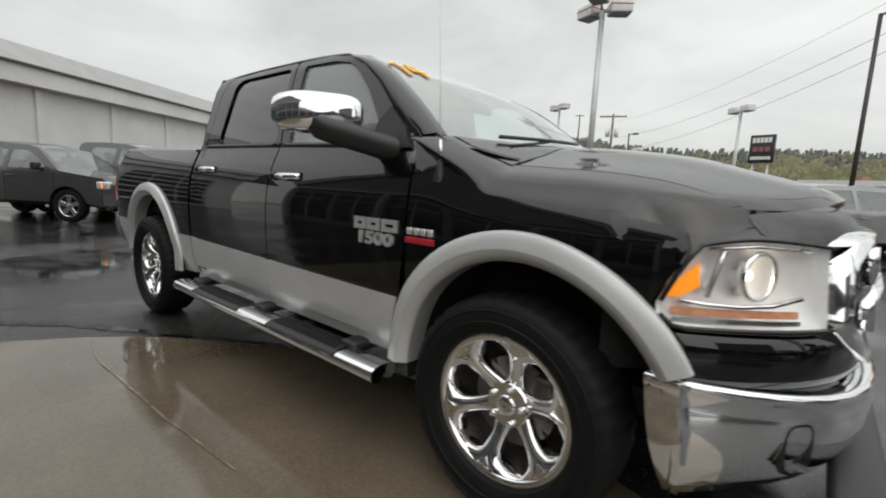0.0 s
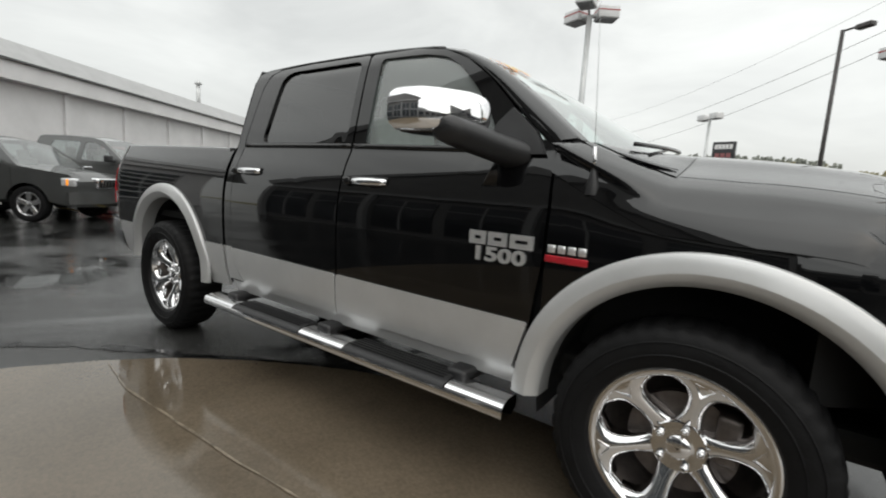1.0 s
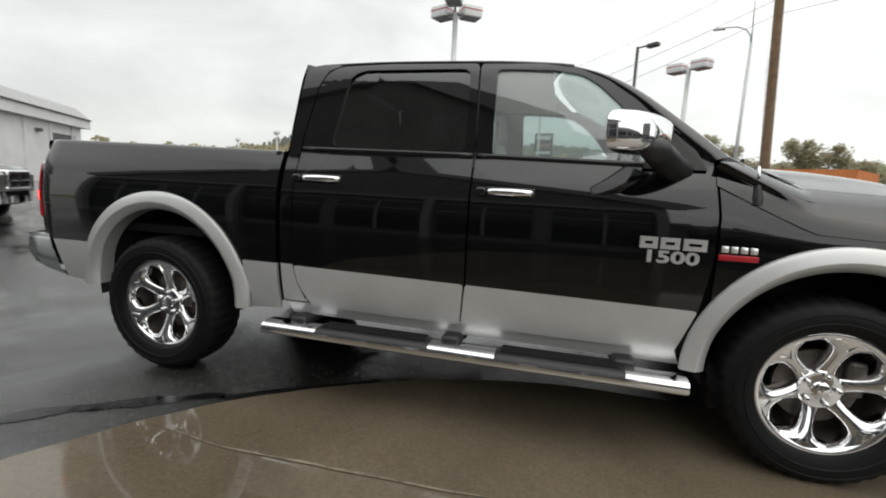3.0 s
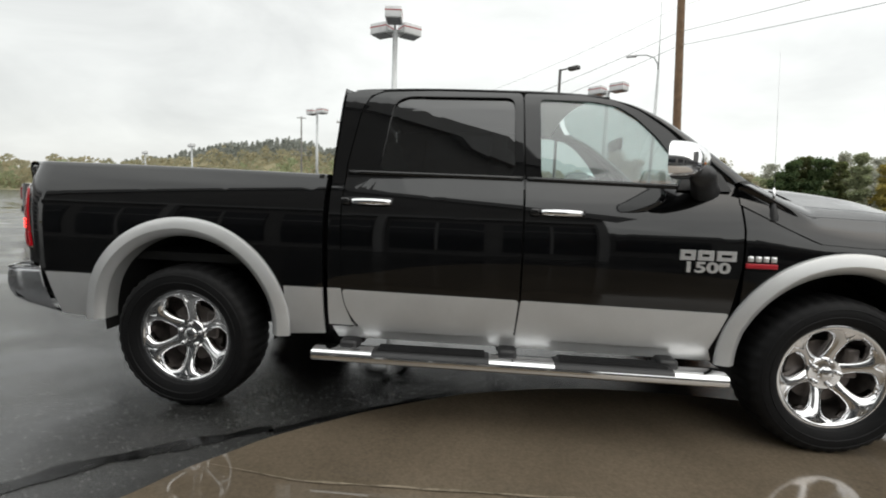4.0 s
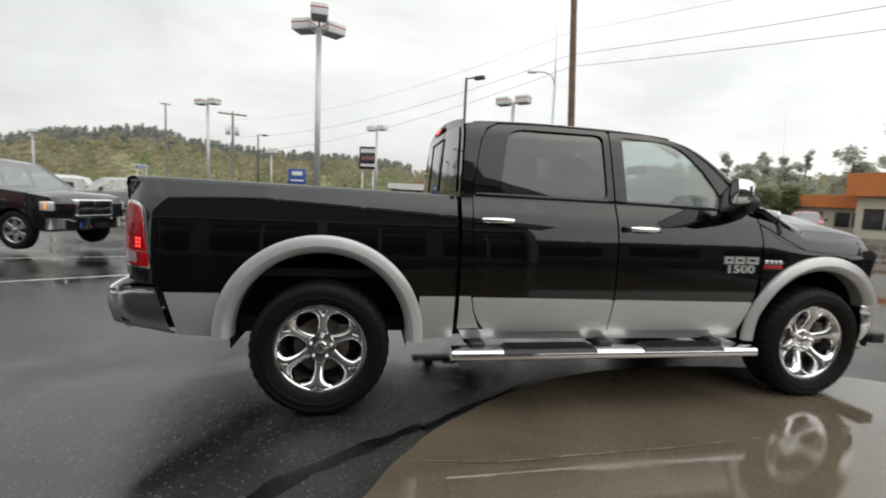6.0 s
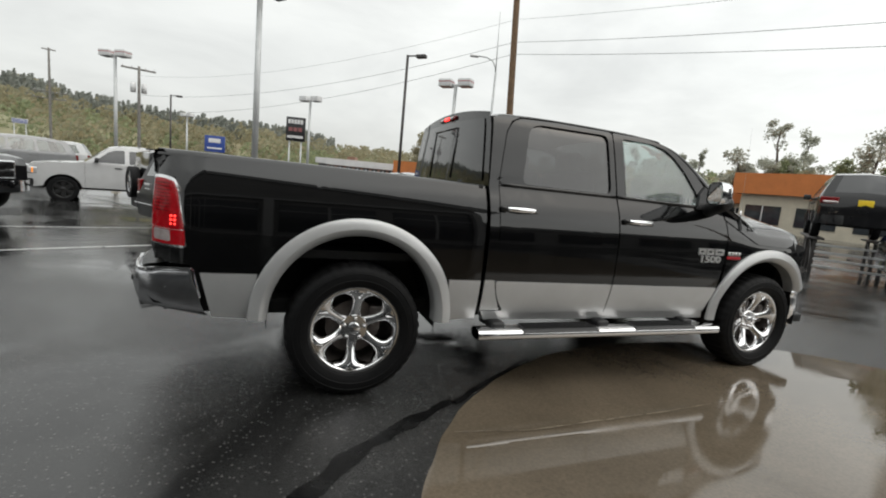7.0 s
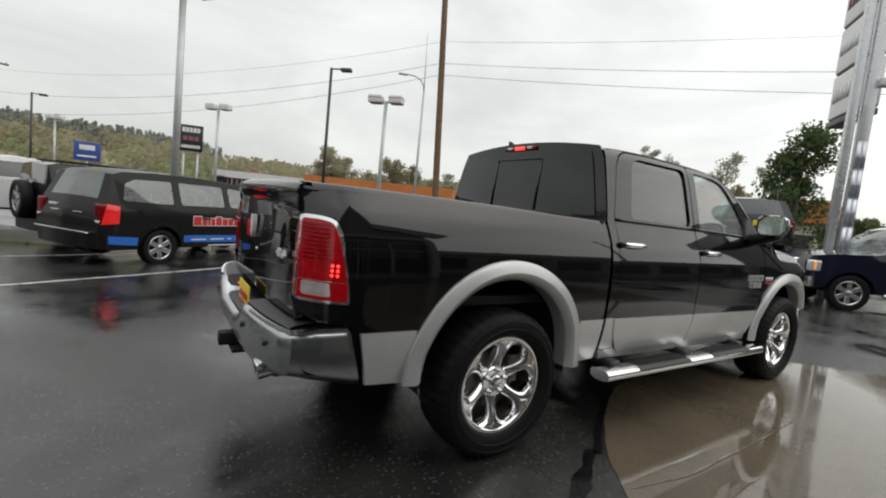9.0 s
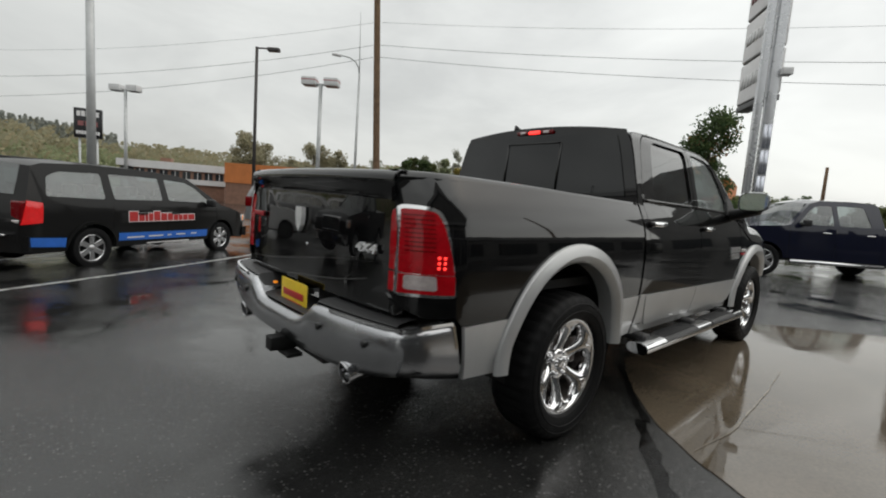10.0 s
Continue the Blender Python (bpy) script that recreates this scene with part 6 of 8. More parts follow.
# ---------------------------------------------------------------- other vehicles on the lot
M_glass_car = glass_material("smoked_car_glass", (0.50, 0.56, 0.55), gloss=0.12, sky_veil=0.07)
M_glass_van = glass_material("green_van_glass", (0.40, 0.50, 0.48), gloss=0.13, sky_veil=0.10)
M_car_glass_dark = material("dark_car_glass", (0.012, 0.013, 0.015), rough=0.05, coat=1.0)
M_wheel_silver = material("silver_alloy", (0.55, 0.55, 0.56), rough=0.25, metal=0.9, vary=0.1, scale=20)
M_wheel_black = material("black_alloy", (0.02, 0.02, 0.02), rough=0.35, vary=0.2, scale=20)
M_hl = material("headlamp_reflector", (0.75, 0.75, 0.76), rough=0.12, metal=0.4, coat=1.0, vary=0.3, scale=25)
M_plate = material("plate_white", (0.6, 0.6, 0.58), rough=0.5, vary=0.1, scale=20)


def car_wheel(root, x, s, y, r, rim_mat, cache, spokes=6):
    w = new("wheel")
    w.parent = root
    w.matrix_basis = pose(x, s * y, r) @ (Matrix.Identity(4) if s < 0 else pose(0, 0, 0, 0, 0, 180))
    if "tyre" not in cache:
        bm = bmesh.new()
        rr = r * 0.66
        revolve(bm, [(rr, -0.075), (rr * 1.08, -0.100), (r * 0.88, -0.108), (r * 0.96, -0.10), (r, -0.075), (r * 1.003, 0), (r, 0.075), (r * 0.95, 0.10), (rr, 0.09)], 40)
        fix_normals(bm)
        t_ = part("tyre", bm, M_rubber, w, sharp=40)
        bm = bmesh.new()
        revolve(bm, [(rr * 0.90, 0.06), (rr * 0.91, -0.07), (rr * 0.97, -0.085), (rr * 1.02, -0.080), (rr * 1.0, 0.06)], 36)
        for k in range(spokes):
            a = 2 * math.pi * k / spokes
            vs = add_box(bm, 0, -0.066, rr * 0.48, rr * 0.34, 0.022, rr * 0.96, 0.006, 1)
            for v in vs:
                if v.co.z > rr * 0.6:
                    v.co.x *= 1.25
                if v.co.z < rr * 0.4:
                    v.co.y += 0.008
            bmesh.ops.transform(bm, matrix=Euler((0, a, 0)).to_matrix().to_4x4(), verts=vs)
        revolve(bm, [(0.004, -0.080), (rr * 0.20, -0.078), (rr * 0.26, -0.066), (rr * 0.26, -0.03)], 20)
        fix_normals(bm)
        r_ = part("rim", bm, rim_mat, w, sharp=40)
        bm = bmesh.new()
        revolve(bm, [(0.005, 0.0), (rr * 0.95, 0.0)], 24)
        d_ = part("brake_drum", bm, M_dark, w, smooth=False)
        cache.update(tyre=t_.data, rim=r_.data, brake_drum=d_.data)
    else:
        for k in ("tyre", "rim", "brake_drum"):
            o = new(k, cache[k])
            o.parent = w
    return w


def vehicle(name, label, category, m, sp, group="parked vehicles"):
    """A parked car: a closed shell over a side profile, with glass, lamps, bumpers, mirrors and wheels."""
    root = thing(name, label, category, m, group)
    W, belt, roofw = sp["W"], sp["belt"], sp["roofw"]
    prof = sp["profile"]
    top_z = max(z for _, z in prof)
    x_hi = max(x for x, _ in prof)
    x_lo = min(x for x, _ in prof)
    body_mat = sp["mat"]
    fr = sp.get("round", 0.55)

    def half(x, z):
        w = W * (1 - 0.035 * max(0, (0.75 - z) / 0.45) ** 2 - 0.012 * max(0, (z - 0.85) / 0.3))
        if z > belt:
            w += (roofw - W * 0.985) * min(1, (z - belt) / (top_z - belt)) ** 1.15
        dx = max(0, x - (x_hi - fr)) / fr
        w -= 0.16 * dx**2.4
        dx = max(0, (x_lo + 0.35) - x) / 0.35
        w -= 0.08 * dx**2.4
        return w

    fine, flags = [], []
    glass_segs = sp.get("glass", [])
    for i, (a, b_) in enumerate(zip(prof, prof[1:])):
        n = max(1, int(math.hypot(b_[0] - a[0], b_[1] - a[1]) / 0.18))
        for k in range(n):
            fine.append((a[0] + (b_[0] - a[0]) * k / n, a[1] + (b_[1] - a[1]) * k / n))
            flags.append(0 if i not in glass_segs else (1 if i == min(glass_segs) else sp.get("rear_inset", 1)))
    fine.append(prof[-1])
    J = 8
    rows = []
    for i, (x, z) in enumerate(fine):
        a, b_ = fine[max(0, i - 1)], fine[min(len(fine) - 1, i + 1)]
        t = Vector((b_[0] - a[0], 0, b_[1] - a[1])).normalized()
        nrm = Vector((-t.z, 0, t.x)) * -1
        w = half(x, z)
        crown = sp.get("crown", 0.05) * (1.5 if abs(nrm.x) > 0.7 else 1.0)
        rows.append([Vector((x, w * j / J, z)) + nrm * (crown * (1 - (j / J) ** 2) * (0.4 + 0.6 * (1 - abs(j / J)))) for j in range(-J, J + 1)])
    bm = bmesh.new()
    vs = [[bm.verts.new(p) for p in r] for r in rows]
    gb = {}
    for i in range(len(vs) - 1):
        for j in range(2 * J):
            e_ = flags[i]
            if e_ and e_ <= j < 2 * J - e_:
                continue
            bm.faces.new((vs[i][j], vs[i][j + 1], vs[i + 1][j + 1], vs[i + 1][j]))
    arches = []
    for xc in (0.0, sp["wb"]):
        arches.append(arc(xc, sp["r"] * 0.98, sp["r"] + sp.get("arch", 0.075), 180, 0, 16))
    sill = sp["sill"]
    bottom = [p for p in arches[0] if p[1] > sill] + [p for p in arches[1] if p[1] > sill]
    outline = prof + bottom
    fix_normals(bm)
    for s in (-1, 1):
        panel("body_side", [outline] + [rounded(w_, 0.05, 3) for w_ in sp["windows"]], half, s, body_mat, root, 0.02, 0.16)
    part("body", bm, body_mat, root, sharp=38)
    for s in (-1, 1):
        for w_ in sp["windows"]:
            panel("side_window", [rounded(shrink(w_, -0.006), 0.05, 3)], half, s, sp.get("glass_mat", M_glass_car), root, 0.004, 0.3, off=-0.006)
    # front and rear glass
    for gi in glass_segs:
        a, b_ = prof[gi], prof[gi + 1]
        idx = [i for i in range(len(fine)) if min(a[0], b_[0]) - 1e-6 <= fine[i][0] <= max(a[0], b_[0]) + 1e-6 and min(a[1], b_[1]) - 1e-6 <= fine[i][1] <= max(a[1], b_[1]) + 1e-6]
        bm = bmesh.new()
        e_ = 1 if gi == min(glass_segs) else sp.get("rear_inset", 1)
        grid(bm, [[p.copy() for p in rows[i][e_:-e_]] for i in idx])
        part("windshield" if gi == min(glass_segs) else "rear_window", bm, sp.get("glass_mat", M_glass_car) if gi == min(glass_segs) else sp.get("rear_glass", sp.get("glass_mat", M_glass_car)), root)
    # lower trim, wells, floor
    bm = bmesh.new()
    add_box(bm, (x_hi + x_lo) / 2, 0, sill + 0.10, (x_hi - x_lo) * 0.90, W * 1.45, 0.22)
    add_box(bm, sp["wb"] / 2 - 0.1, 0, sill + 0.32, sp["wb"] * 0.62, W * 1.8, 0.20)
    for xc in (0.0, sp["wb"]):
        add_box(bm, xc, 0, sp["r"] + 0.2, sp["r"] * 2.1, W * 1.05, sp["r"] * 1.2)
    part("chassis", bm, M_dark, root, smooth=False)
    # seats inside
    for sx in sp.get("seats", []):
        for s in (-1, 1):
            bm = bmesh.new()
            add_box(bm, sx, s * 0.38, belt - 0.12, 0.14, 0.50, 0.60, 0.05)
            add_box(bm, sx - 0.04, s * 0.38, belt + 0.26, 0.10, 0.26, 0.18, 0.04)
            part("seat", bm, M_seat, root)
    bm = bmesh.new()
    add_box(bm, sp["dash"], 0, belt - 0.08, 0.40, W * 1.7, 0.18, 0.05)
    part("dashboard", bm, M_dash, root)
    cache = {}
    for x in (0.0, sp["wb"]):
        for s in (-1, 1):
            car_wheel(root, x, s, W - 0.115 + sp.get("wheel_out", 0.0), sp["r"], sp.get("rim", M_wheel_silver), cache, sp.get("spokes", 6))
    # bumpers
    for key, x in (("front_bumper", x_hi), ("rear_bumper", x_lo)):
        col = sp.get(key, body_mat)
        z0, z1 = sp.get(key + "_z", (0.42, 0.62))
        sg = 1 if key == "front_bumper" else -1
        bm = bmesh.new()
        pts = [(x + sg * (0.07 - 0.02 * 0) - sg * 0.20 * (abs(j) / 6) ** 3.2, W * 0.97 * j / 6, (z0 + z1) / 2) for j in range(-6, 7)]
        hz = (z1 - z0) / 2
        sweep(bm, pts, [(-0.05, -hz), (0.03, -hz), (0.05, -hz * 0.5), (0.05, hz * 0.6), (0.03, hz), (-0.05, hz)] if sg < 0 else [(0.05, -hz), (-0.03, -hz), (-0.05, -hz * 0.5), (-0.05, hz * 0.6), (-0.03, hz), (0.05, hz)][::-1])
        fix_normals(bm)
        part(key, bm, col, root, sharp=40)
    # lamps
    hz = sp["head_z"]
    for s in (-1, 1):
        hw = sp.get("head_w", 0.36)
        bm = bmesh.new()
        xh = sp.get("head_x", x_hi)
        add_box(bm, xh - 0.12, s * (W - 0.09 - hw / 2), hz, 0.26, hw, sp.get("head_h", 0.17), 0.04, 3, Matrix.Translation((xh, s * W, 0)) @ Euler((0, 0, radians(-s * 14))).to_matrix().to_4x4() @ Matrix.Translation((-xh, -s * W, 0)))
        h = part("headlight", bm, M_hl, root)
        bm = bmesh.new()
        add_box(bm, xh - 0.18, s * (W - 0.085), hz, 0.10, 0.07, sp.get("head_h", 0.17) * 0.8, 0.02, 2)
        part("turn_signal", bm, M_amber, h)
        tz0, tz1 = sp["tail_z"]
        bm = bmesh.new()
        tw = sp.get("tail_w", 0.20)
        add_box(bm, sp.get("tail_x", x_lo) - 0.03 + sp.get("tail_len", 0.20) / 2, s * (W - sp.get("tail_in", 0.055) - tw / 2), (tz0 + tz1) / 2, sp.get("tail_len", 0.20), tw, tz1 - tz0, 0.03, 3)
        tl = part("tail_light", bm, M_red, root)
        if sp.get("tail_clear"):
            bm = bmesh.new()
            add_box(bm, sp.get("tail_x", x_lo) + 0.055, s * (W - 0.055 - tw / 2), tz0 + 0.05, 0.20, tw * 0.8, 0.06, 0.02, 2)
            part("reverse_lens", bm, M_reverse, tl)
        # mirrors
        bm = bmesh.new()
        mx = sp["mirror_x"]
        add_box(bm, mx, s * (W + 0.10), belt + 0.10, 0.11, 0.20, 0.16, 0.04, 3)
        add_box(bm, mx + 0.02, s * (W - 0.0), belt + 0.05, 0.09, 0.14, 0.06, 0.02, 2)
        part("door_mirror", bm, sp.get("mirror_mat", M_plastic), root)
        for hx in sp.get("handles", []):
            part("door_handle", box(hx, s * (half(hx, belt - 0.12) + 0.012), belt - 0.12, 0.20, 0.03, 0.032, 0.01), sp.get("handle_mat", body_mat), root)
        # door seams as thin grooves of trim
        for dx in sp.get("seams", []):
            bm = bmesh.new()
            zz = [sill + 0.08 + (belt - sill - 0.1) * k / 6 for k in range(7)]
            sweep(bm, [(dx, s * (half(dx, z) + 0.0005), z) for z in zz], [(-0.004, -0.002), (0.004, -0.002), (0.004, 0.002), (-0.004, 0.002)], up=(1, 0, 0))
            part("door_seam", bm, M_trim, root)
    g = sp.get("grille")
    if g:
        gy, gz0, gz1, chrome = g[:4]
        xg = sp.get("grille_x", x_hi)
        bm = bmesh.new()
        add_box(bm, xg + 0.01, 0, (gz0 + gz1) / 2, 0.16, gy * 2, gz1 - gz0, 0.04, 3)
        gb = part("grille", bm, M_chrome if chrome else M_trim, root)
        n = g[4] if len(g) > 4 else 2
        if n == 7:
            for k in range(7):
                part("grille_slot", box(xg + 0.085, gy * 1.75 * (k - 3) / 7, (gz0 + gz1) / 2, 0.03, gy * 0.15, (gz1 - gz0) * 0.82, 0.008), M_trim, gb)
        else:
            for a in (-1, 1):
                for c in (0, 1):
                    h_ = (gz1 - gz0) * 0.40
                    part("grille_opening", box(xg + 0.085, a * gy * 0.47, gz0 + (gz1 - gz0) * (0.27 + 0.46 * c), 0.03, gy * 0.82, h_, 0.02), M_trim, gb)
    if sp.get("plate"):
        part("number_plate", box(x_lo - 0.02 + sp.get("plate_dx", 0), 0, sp["plate"], 0.03, 0.31, 0.16, 0.006), sp.get("plate_mat", M_plate), root)
    bm = None
    return root, half


def pickup_spec(mat, **kw):
    sp = dict(wb=3.56, W=0.99, belt=1.28, roofw=0.72, r=0.40, sill=0.42, mat=mat, dash=2.85, seats=(2.1, 1.35),
              profile=[(4.36, 0.42), (4.42, 0.66), (4.42, 0.98), (4.30, 1.12), (3.9, 1.19), (3.2, 1.25), (3.02, 1.29), (2.36, 1.80), (2.1, 1.865), (1.5, 1.885), (0.98, 1.87), (0.86, 1.83), (0.80, 1.34),
                       (0.76, 1.31), (-0.3, 1.33), (-1.10, 1.34), (-1.14, 1.30), (-1.15, 0.75), (-1.10, 0.48)],
              glass=[6, 11], windows=[[(1.10, 1.33), (1.86, 1.32), (1.86, 1.75), (1.22, 1.76)], [(1.98, 1.32), (2.80, 1.31), (2.42, 1.66), (2.22, 1.74), (1.98, 1.76)]],
              head_z=0.93, head_w=0.34, head_h=0.20, tail_z=(0.88, 1.24), tail_w=0.16, tail_clear=True, mirror_x=2.72, handles=(1.12, 2.16), handle_mat=M_chrome,
              seams=(1.92, 3.02, 0.84), grille=(0.46, 0.72, 1.08, True), front_bumper=M_chrome, front_bumper_z=(0.45, 0.68), rear_bumper=M_chrome, rear_bumper_z=(0.50, 0.70), plate=0.62)
    sp.update(kw)
    return sp


def suv_spec(mat, **kw):
    sp = dict(wb=2.85, W=0.93, belt=1.10, roofw=0.66, r=0.36, sill=0.36, mat=mat, dash=2.35, seats=(1.65, 0.8),
              profile=[(3.62, 0.34), (3.70, 0.55), (3.68, 0.86), (3.55, 1.00), (2.9, 1.08), (2.62, 1.12), (2.0, 1.60), (1.75, 1.66), (0.9, 1.71), (-0.2, 1.70), (-0.62, 1.64), (-0.92, 1.12), (-0.98, 0.75), (-0.95, 0.40)],
              glass=[5, 10], windows=[[(1.42, 1.15), (2.35, 1.15), (1.95, 1.47), (1.75, 1.55), (1.42, 1.58)], [(0.50, 1.15), (1.32, 1.15), (1.32, 1.58), (0.52, 1.60)], [(-0.58, 1.17), (0.40, 1.15), (0.42, 1.60), (-0.40, 1.58)]],
              head_z=0.84, head_w=0.32, head_h=0.17, tail_z=(0.80, 1.10), tail_w=0.20, mirror_x=2.22, handles=(0.62, 1.52), seams=(0.45, 1.37, 2.50), grille=(0.38, 0.72, 0.94, True, 7),
              front_bumper_z=(0.40, 0.64), rear_bumper_z=(0.40, 0.64), plate=0.70)
    sp.update(kw)
    return sp


P_grey = paint("dark_grey_paint", (0.075, 0.077, 0.076), 0.25, 0.4)
P_silver = paint("silver_grey_paint", (0.25, 0.255, 0.26), 0.25, 0.5)
P_blackv = paint("black_paint", (0.006, 0.006, 0.007), 0.12, 0.0)
P_white = paint("white_paint", (0.56, 0.56, 0.56), 0.25, 0.0)
P_navy = paint("navy_paint", (0.004, 0.0055, 0.018), 0.15, 0.0)
P_vanblack = paint("charcoal_van_paint", (0.009, 0.009, 0.009), 0.2, 0.0, 0.3)
P_red = paint("dark_red_paint", (0.22, 0.012, 0.014), 0.2, 0.1)

# jeep-like suv, silver pickup and others in the row by the white building
vehicle("parked_suv", "dark grey boxy SUV with chrome slotted grille", "suv", pose(-11.10, -0.95, 0, 0, 0, 37), suv_spec(P_grey, wb=2.78, spokes=5))
vehicle("parked_pickup", "charcoal grey pickup with chrome bumper, nose out", "pickup truck", pose(-11.78, 0.84, 0, 0, 0, 36.7), pickup_spec(P_grey))
vehicle("parked_pickup", "dark red pickup parked in a row", "pickup truck", pose(-15.07, 2.88, 0, 0, 0, 37.9), pickup_spec(P_red))
vehicle("parked_pickup", "black pickup with chrome grille and bumper", "pickup truck", pose(-9.96, 8.97, -0.07, 0, 0, -16.8), pickup_spec(P_blackv, rim=M_wheel_silver))
vehicle("parked_pickup", "white pickup with dark wheels and black mirrors", "pickup truck", pose(-3.672, 15.68, -0.30, 0, 0, 198),
        pickup_spec(P_white, rim=M_wheel_black, handle_mat=M_trim, r=0.40, glass_mat=M_car_glass_dark, front_bumper=M_plastic, tail_w=0.12))
# pickup with a navy body
nv, _h = vehicle("parked_pickup", "dark navy pickup with chrome bumper and side step", "pickup truck", pose(14.78, -1.28, -0.02, 0, 0, 133.9) @ Matrix.Diagonal((1.02, 1.02, 1.02, 1)),
        pickup_spec(P_navy, profile=[(4.36, 0.42), (4.42, 0.66), (4.42, 1.0), (4.30, 1.16), (3.9, 1.23), (3.2, 1.28), (3.02, 1.32), (2.50, 1.86), (2.25, 1.95), (1.5, 1.975), (0.98, 1.96), (0.86, 1.90), (0.80, 1.36),
                       (0.76, 1.33), (-0.3, 1.34), (-1.10, 1.35), (-1.14, 1.31), (-1.15, 0.75), (-1.10, 0.48)], windows=[[(1.10, 1.36), (1.86, 1.35), (1.86, 1.84), (1.22, 1.85)], [(1.98, 1.35), (2.84, 1.34), (2.52, 1.70), (2.32, 1.82), (1.98, 1.84)]], head_h=0.24, head_w=0.30, spokes=6, grille=(0.52, 0.74, 1.06, True)))

for s in (-1, 1):
    part("side_step", tube((0.75, s * 1.0, 0.42), (2.95, s * 1.0, 0.42), 0.05, 0.05, 10), M_chrome_soft, nv)

# open-sided off-roader with a spare wheel on its tail
wr_root, _h = vehicle("parked_offroader", "black boxy off-roader with a rear spare wheel", "off-road car", pose(-3.07, 9.90, -0.28, 0, 0, 25) @ Matrix.Diagonal((0.96, 0.96, 0.96, 1)),
        suv_spec(P_blackv, glass_mat=M_car_glass_dark, wb=2.42, W=0.90, roofw=0.76, belt=1.22, r=0.40, sill=0.50, arch=0.12, dash=1.95, seats=(1.2, 0.5), round=0.3, crown=0.02,
                 profile=[(3.0, 0.50), (3.05, 0.75), (3.05, 1.05), (2.95, 1.16), (2.1, 1.22), (1.85, 1.25), (1.55, 1.74), (1.45, 1.79), (0.6, 1.83), (-0.55, 1.82), (-0.68, 1.78), (-0.74, 1.25), (-0.76, 0.85), (-0.74, 0.55)],
                 windows=[[(1.0, 1.28), (1.72, 1.28), (1.48, 1.68), (1.0, 1.70)], [(0.22, 1.28), (0.92, 1.28), (0.92, 1.70), (0.22, 1.72)], [(-0.58, 1.28), (0.12, 1.28), (0.12, 1.72), (-0.55, 1.72)]],
                 tail_z=(0.82, 1.02), tail_w=0.12, handles=(0.3, 1.1), seams=(0.16, 0.96), grille=(0.40, 0.85, 1.12, False, 7), head_z=0.98, mirror_x=1.70, plate=0.0, front_bumper=M_plastic, rear_bumper=M_plastic))
cache_sp = {}
spw = car_wheel(wr_root, 0, -1, 0, 0.40, M_wheel_silver, cache_sp)
spw.name = "spare_wheel"
spw.matrix_basis = pose(-0.90, -0.05, 1.02, 0, 0, -90)
bm = bmesh.new()
for s in (-1, 1):
    add_tube(bm, (-0.5, s * 0.55, 1.89), (1.3, s * 0.55, 1.89), 0.018, 0.018, 8)
    for x in (-0.4, 0.5, 1.2):
        add_tube(bm, (x, s * 0.55, 1.80), (x, s * 0.55, 1.89), 0.015, 0.015, 8)
part("roof_rack", bm, M_plastic, wr_root)

# company minivan
van_sp = dict(wb=3.08, W=0.975, belt=1.04, roofw=0.72, r=0.345, sill=0.30, mat=P_vanblack, dash=2.75, seats=(2.0, 1.1, 0.1), crown=0.045,
              profile=[(3.98, 0.28), (4.06, 0.48), (4.04, 0.70), (3.92, 0.86), (3.35, 1.04), (3.10, 1.08), (2.28, 1.62), (1.95, 1.69), (1.0, 1.735), (0.0, 1.735), (-0.62, 1.70), (-0.79, 1.645), (-0.955, 1.20), (-1.01, 1.06), (-1.07, 0.80), (-1.08, 0.52), (-1.02, 0.34)],
              glass=[5, 11], windows=[[(1.60, 1.17), (2.78, 1.13), (2.40, 1.44), (2.16, 1.55), (1.62, 1.585)], [(0.42, 1.17), (1.46, 1.17), (1.48, 1.595), (0.44, 1.61)], [(-0.70, 1.20), (0.26, 1.17), (0.29, 1.61), (-0.42, 1.59), (-0.62, 1.50)]],
              head_z=0.78, head_w=0.34, tail_z=(0.76, 1.12), tail_w=0.20, tail_x=-1.03, tail_len=0.30, rear_inset=2, glass_mat=M_glass_van, tail_clear=True, mirror_x=2.62, handles=(0.95, 1.72), seams=(0.36, 1.52, 2.92), grille=(0.40, 0.66, 0.82, True),
              rear_bumper_z=(0.36, 0.60), front_bumper_z=(0.34, 0.56), plate=0.78, rim=M_wheel_silver, spokes=6)
van, van_half = vehicle("minivan", "black company minivan with a blue stripe and red lettering blocks", "minivan", pose(-1.99, 7.68, -0.21, 0, 0, 35.0) @ Matrix.Diagonal((0.96, 0.96, 0.96, 1)), van_sp)
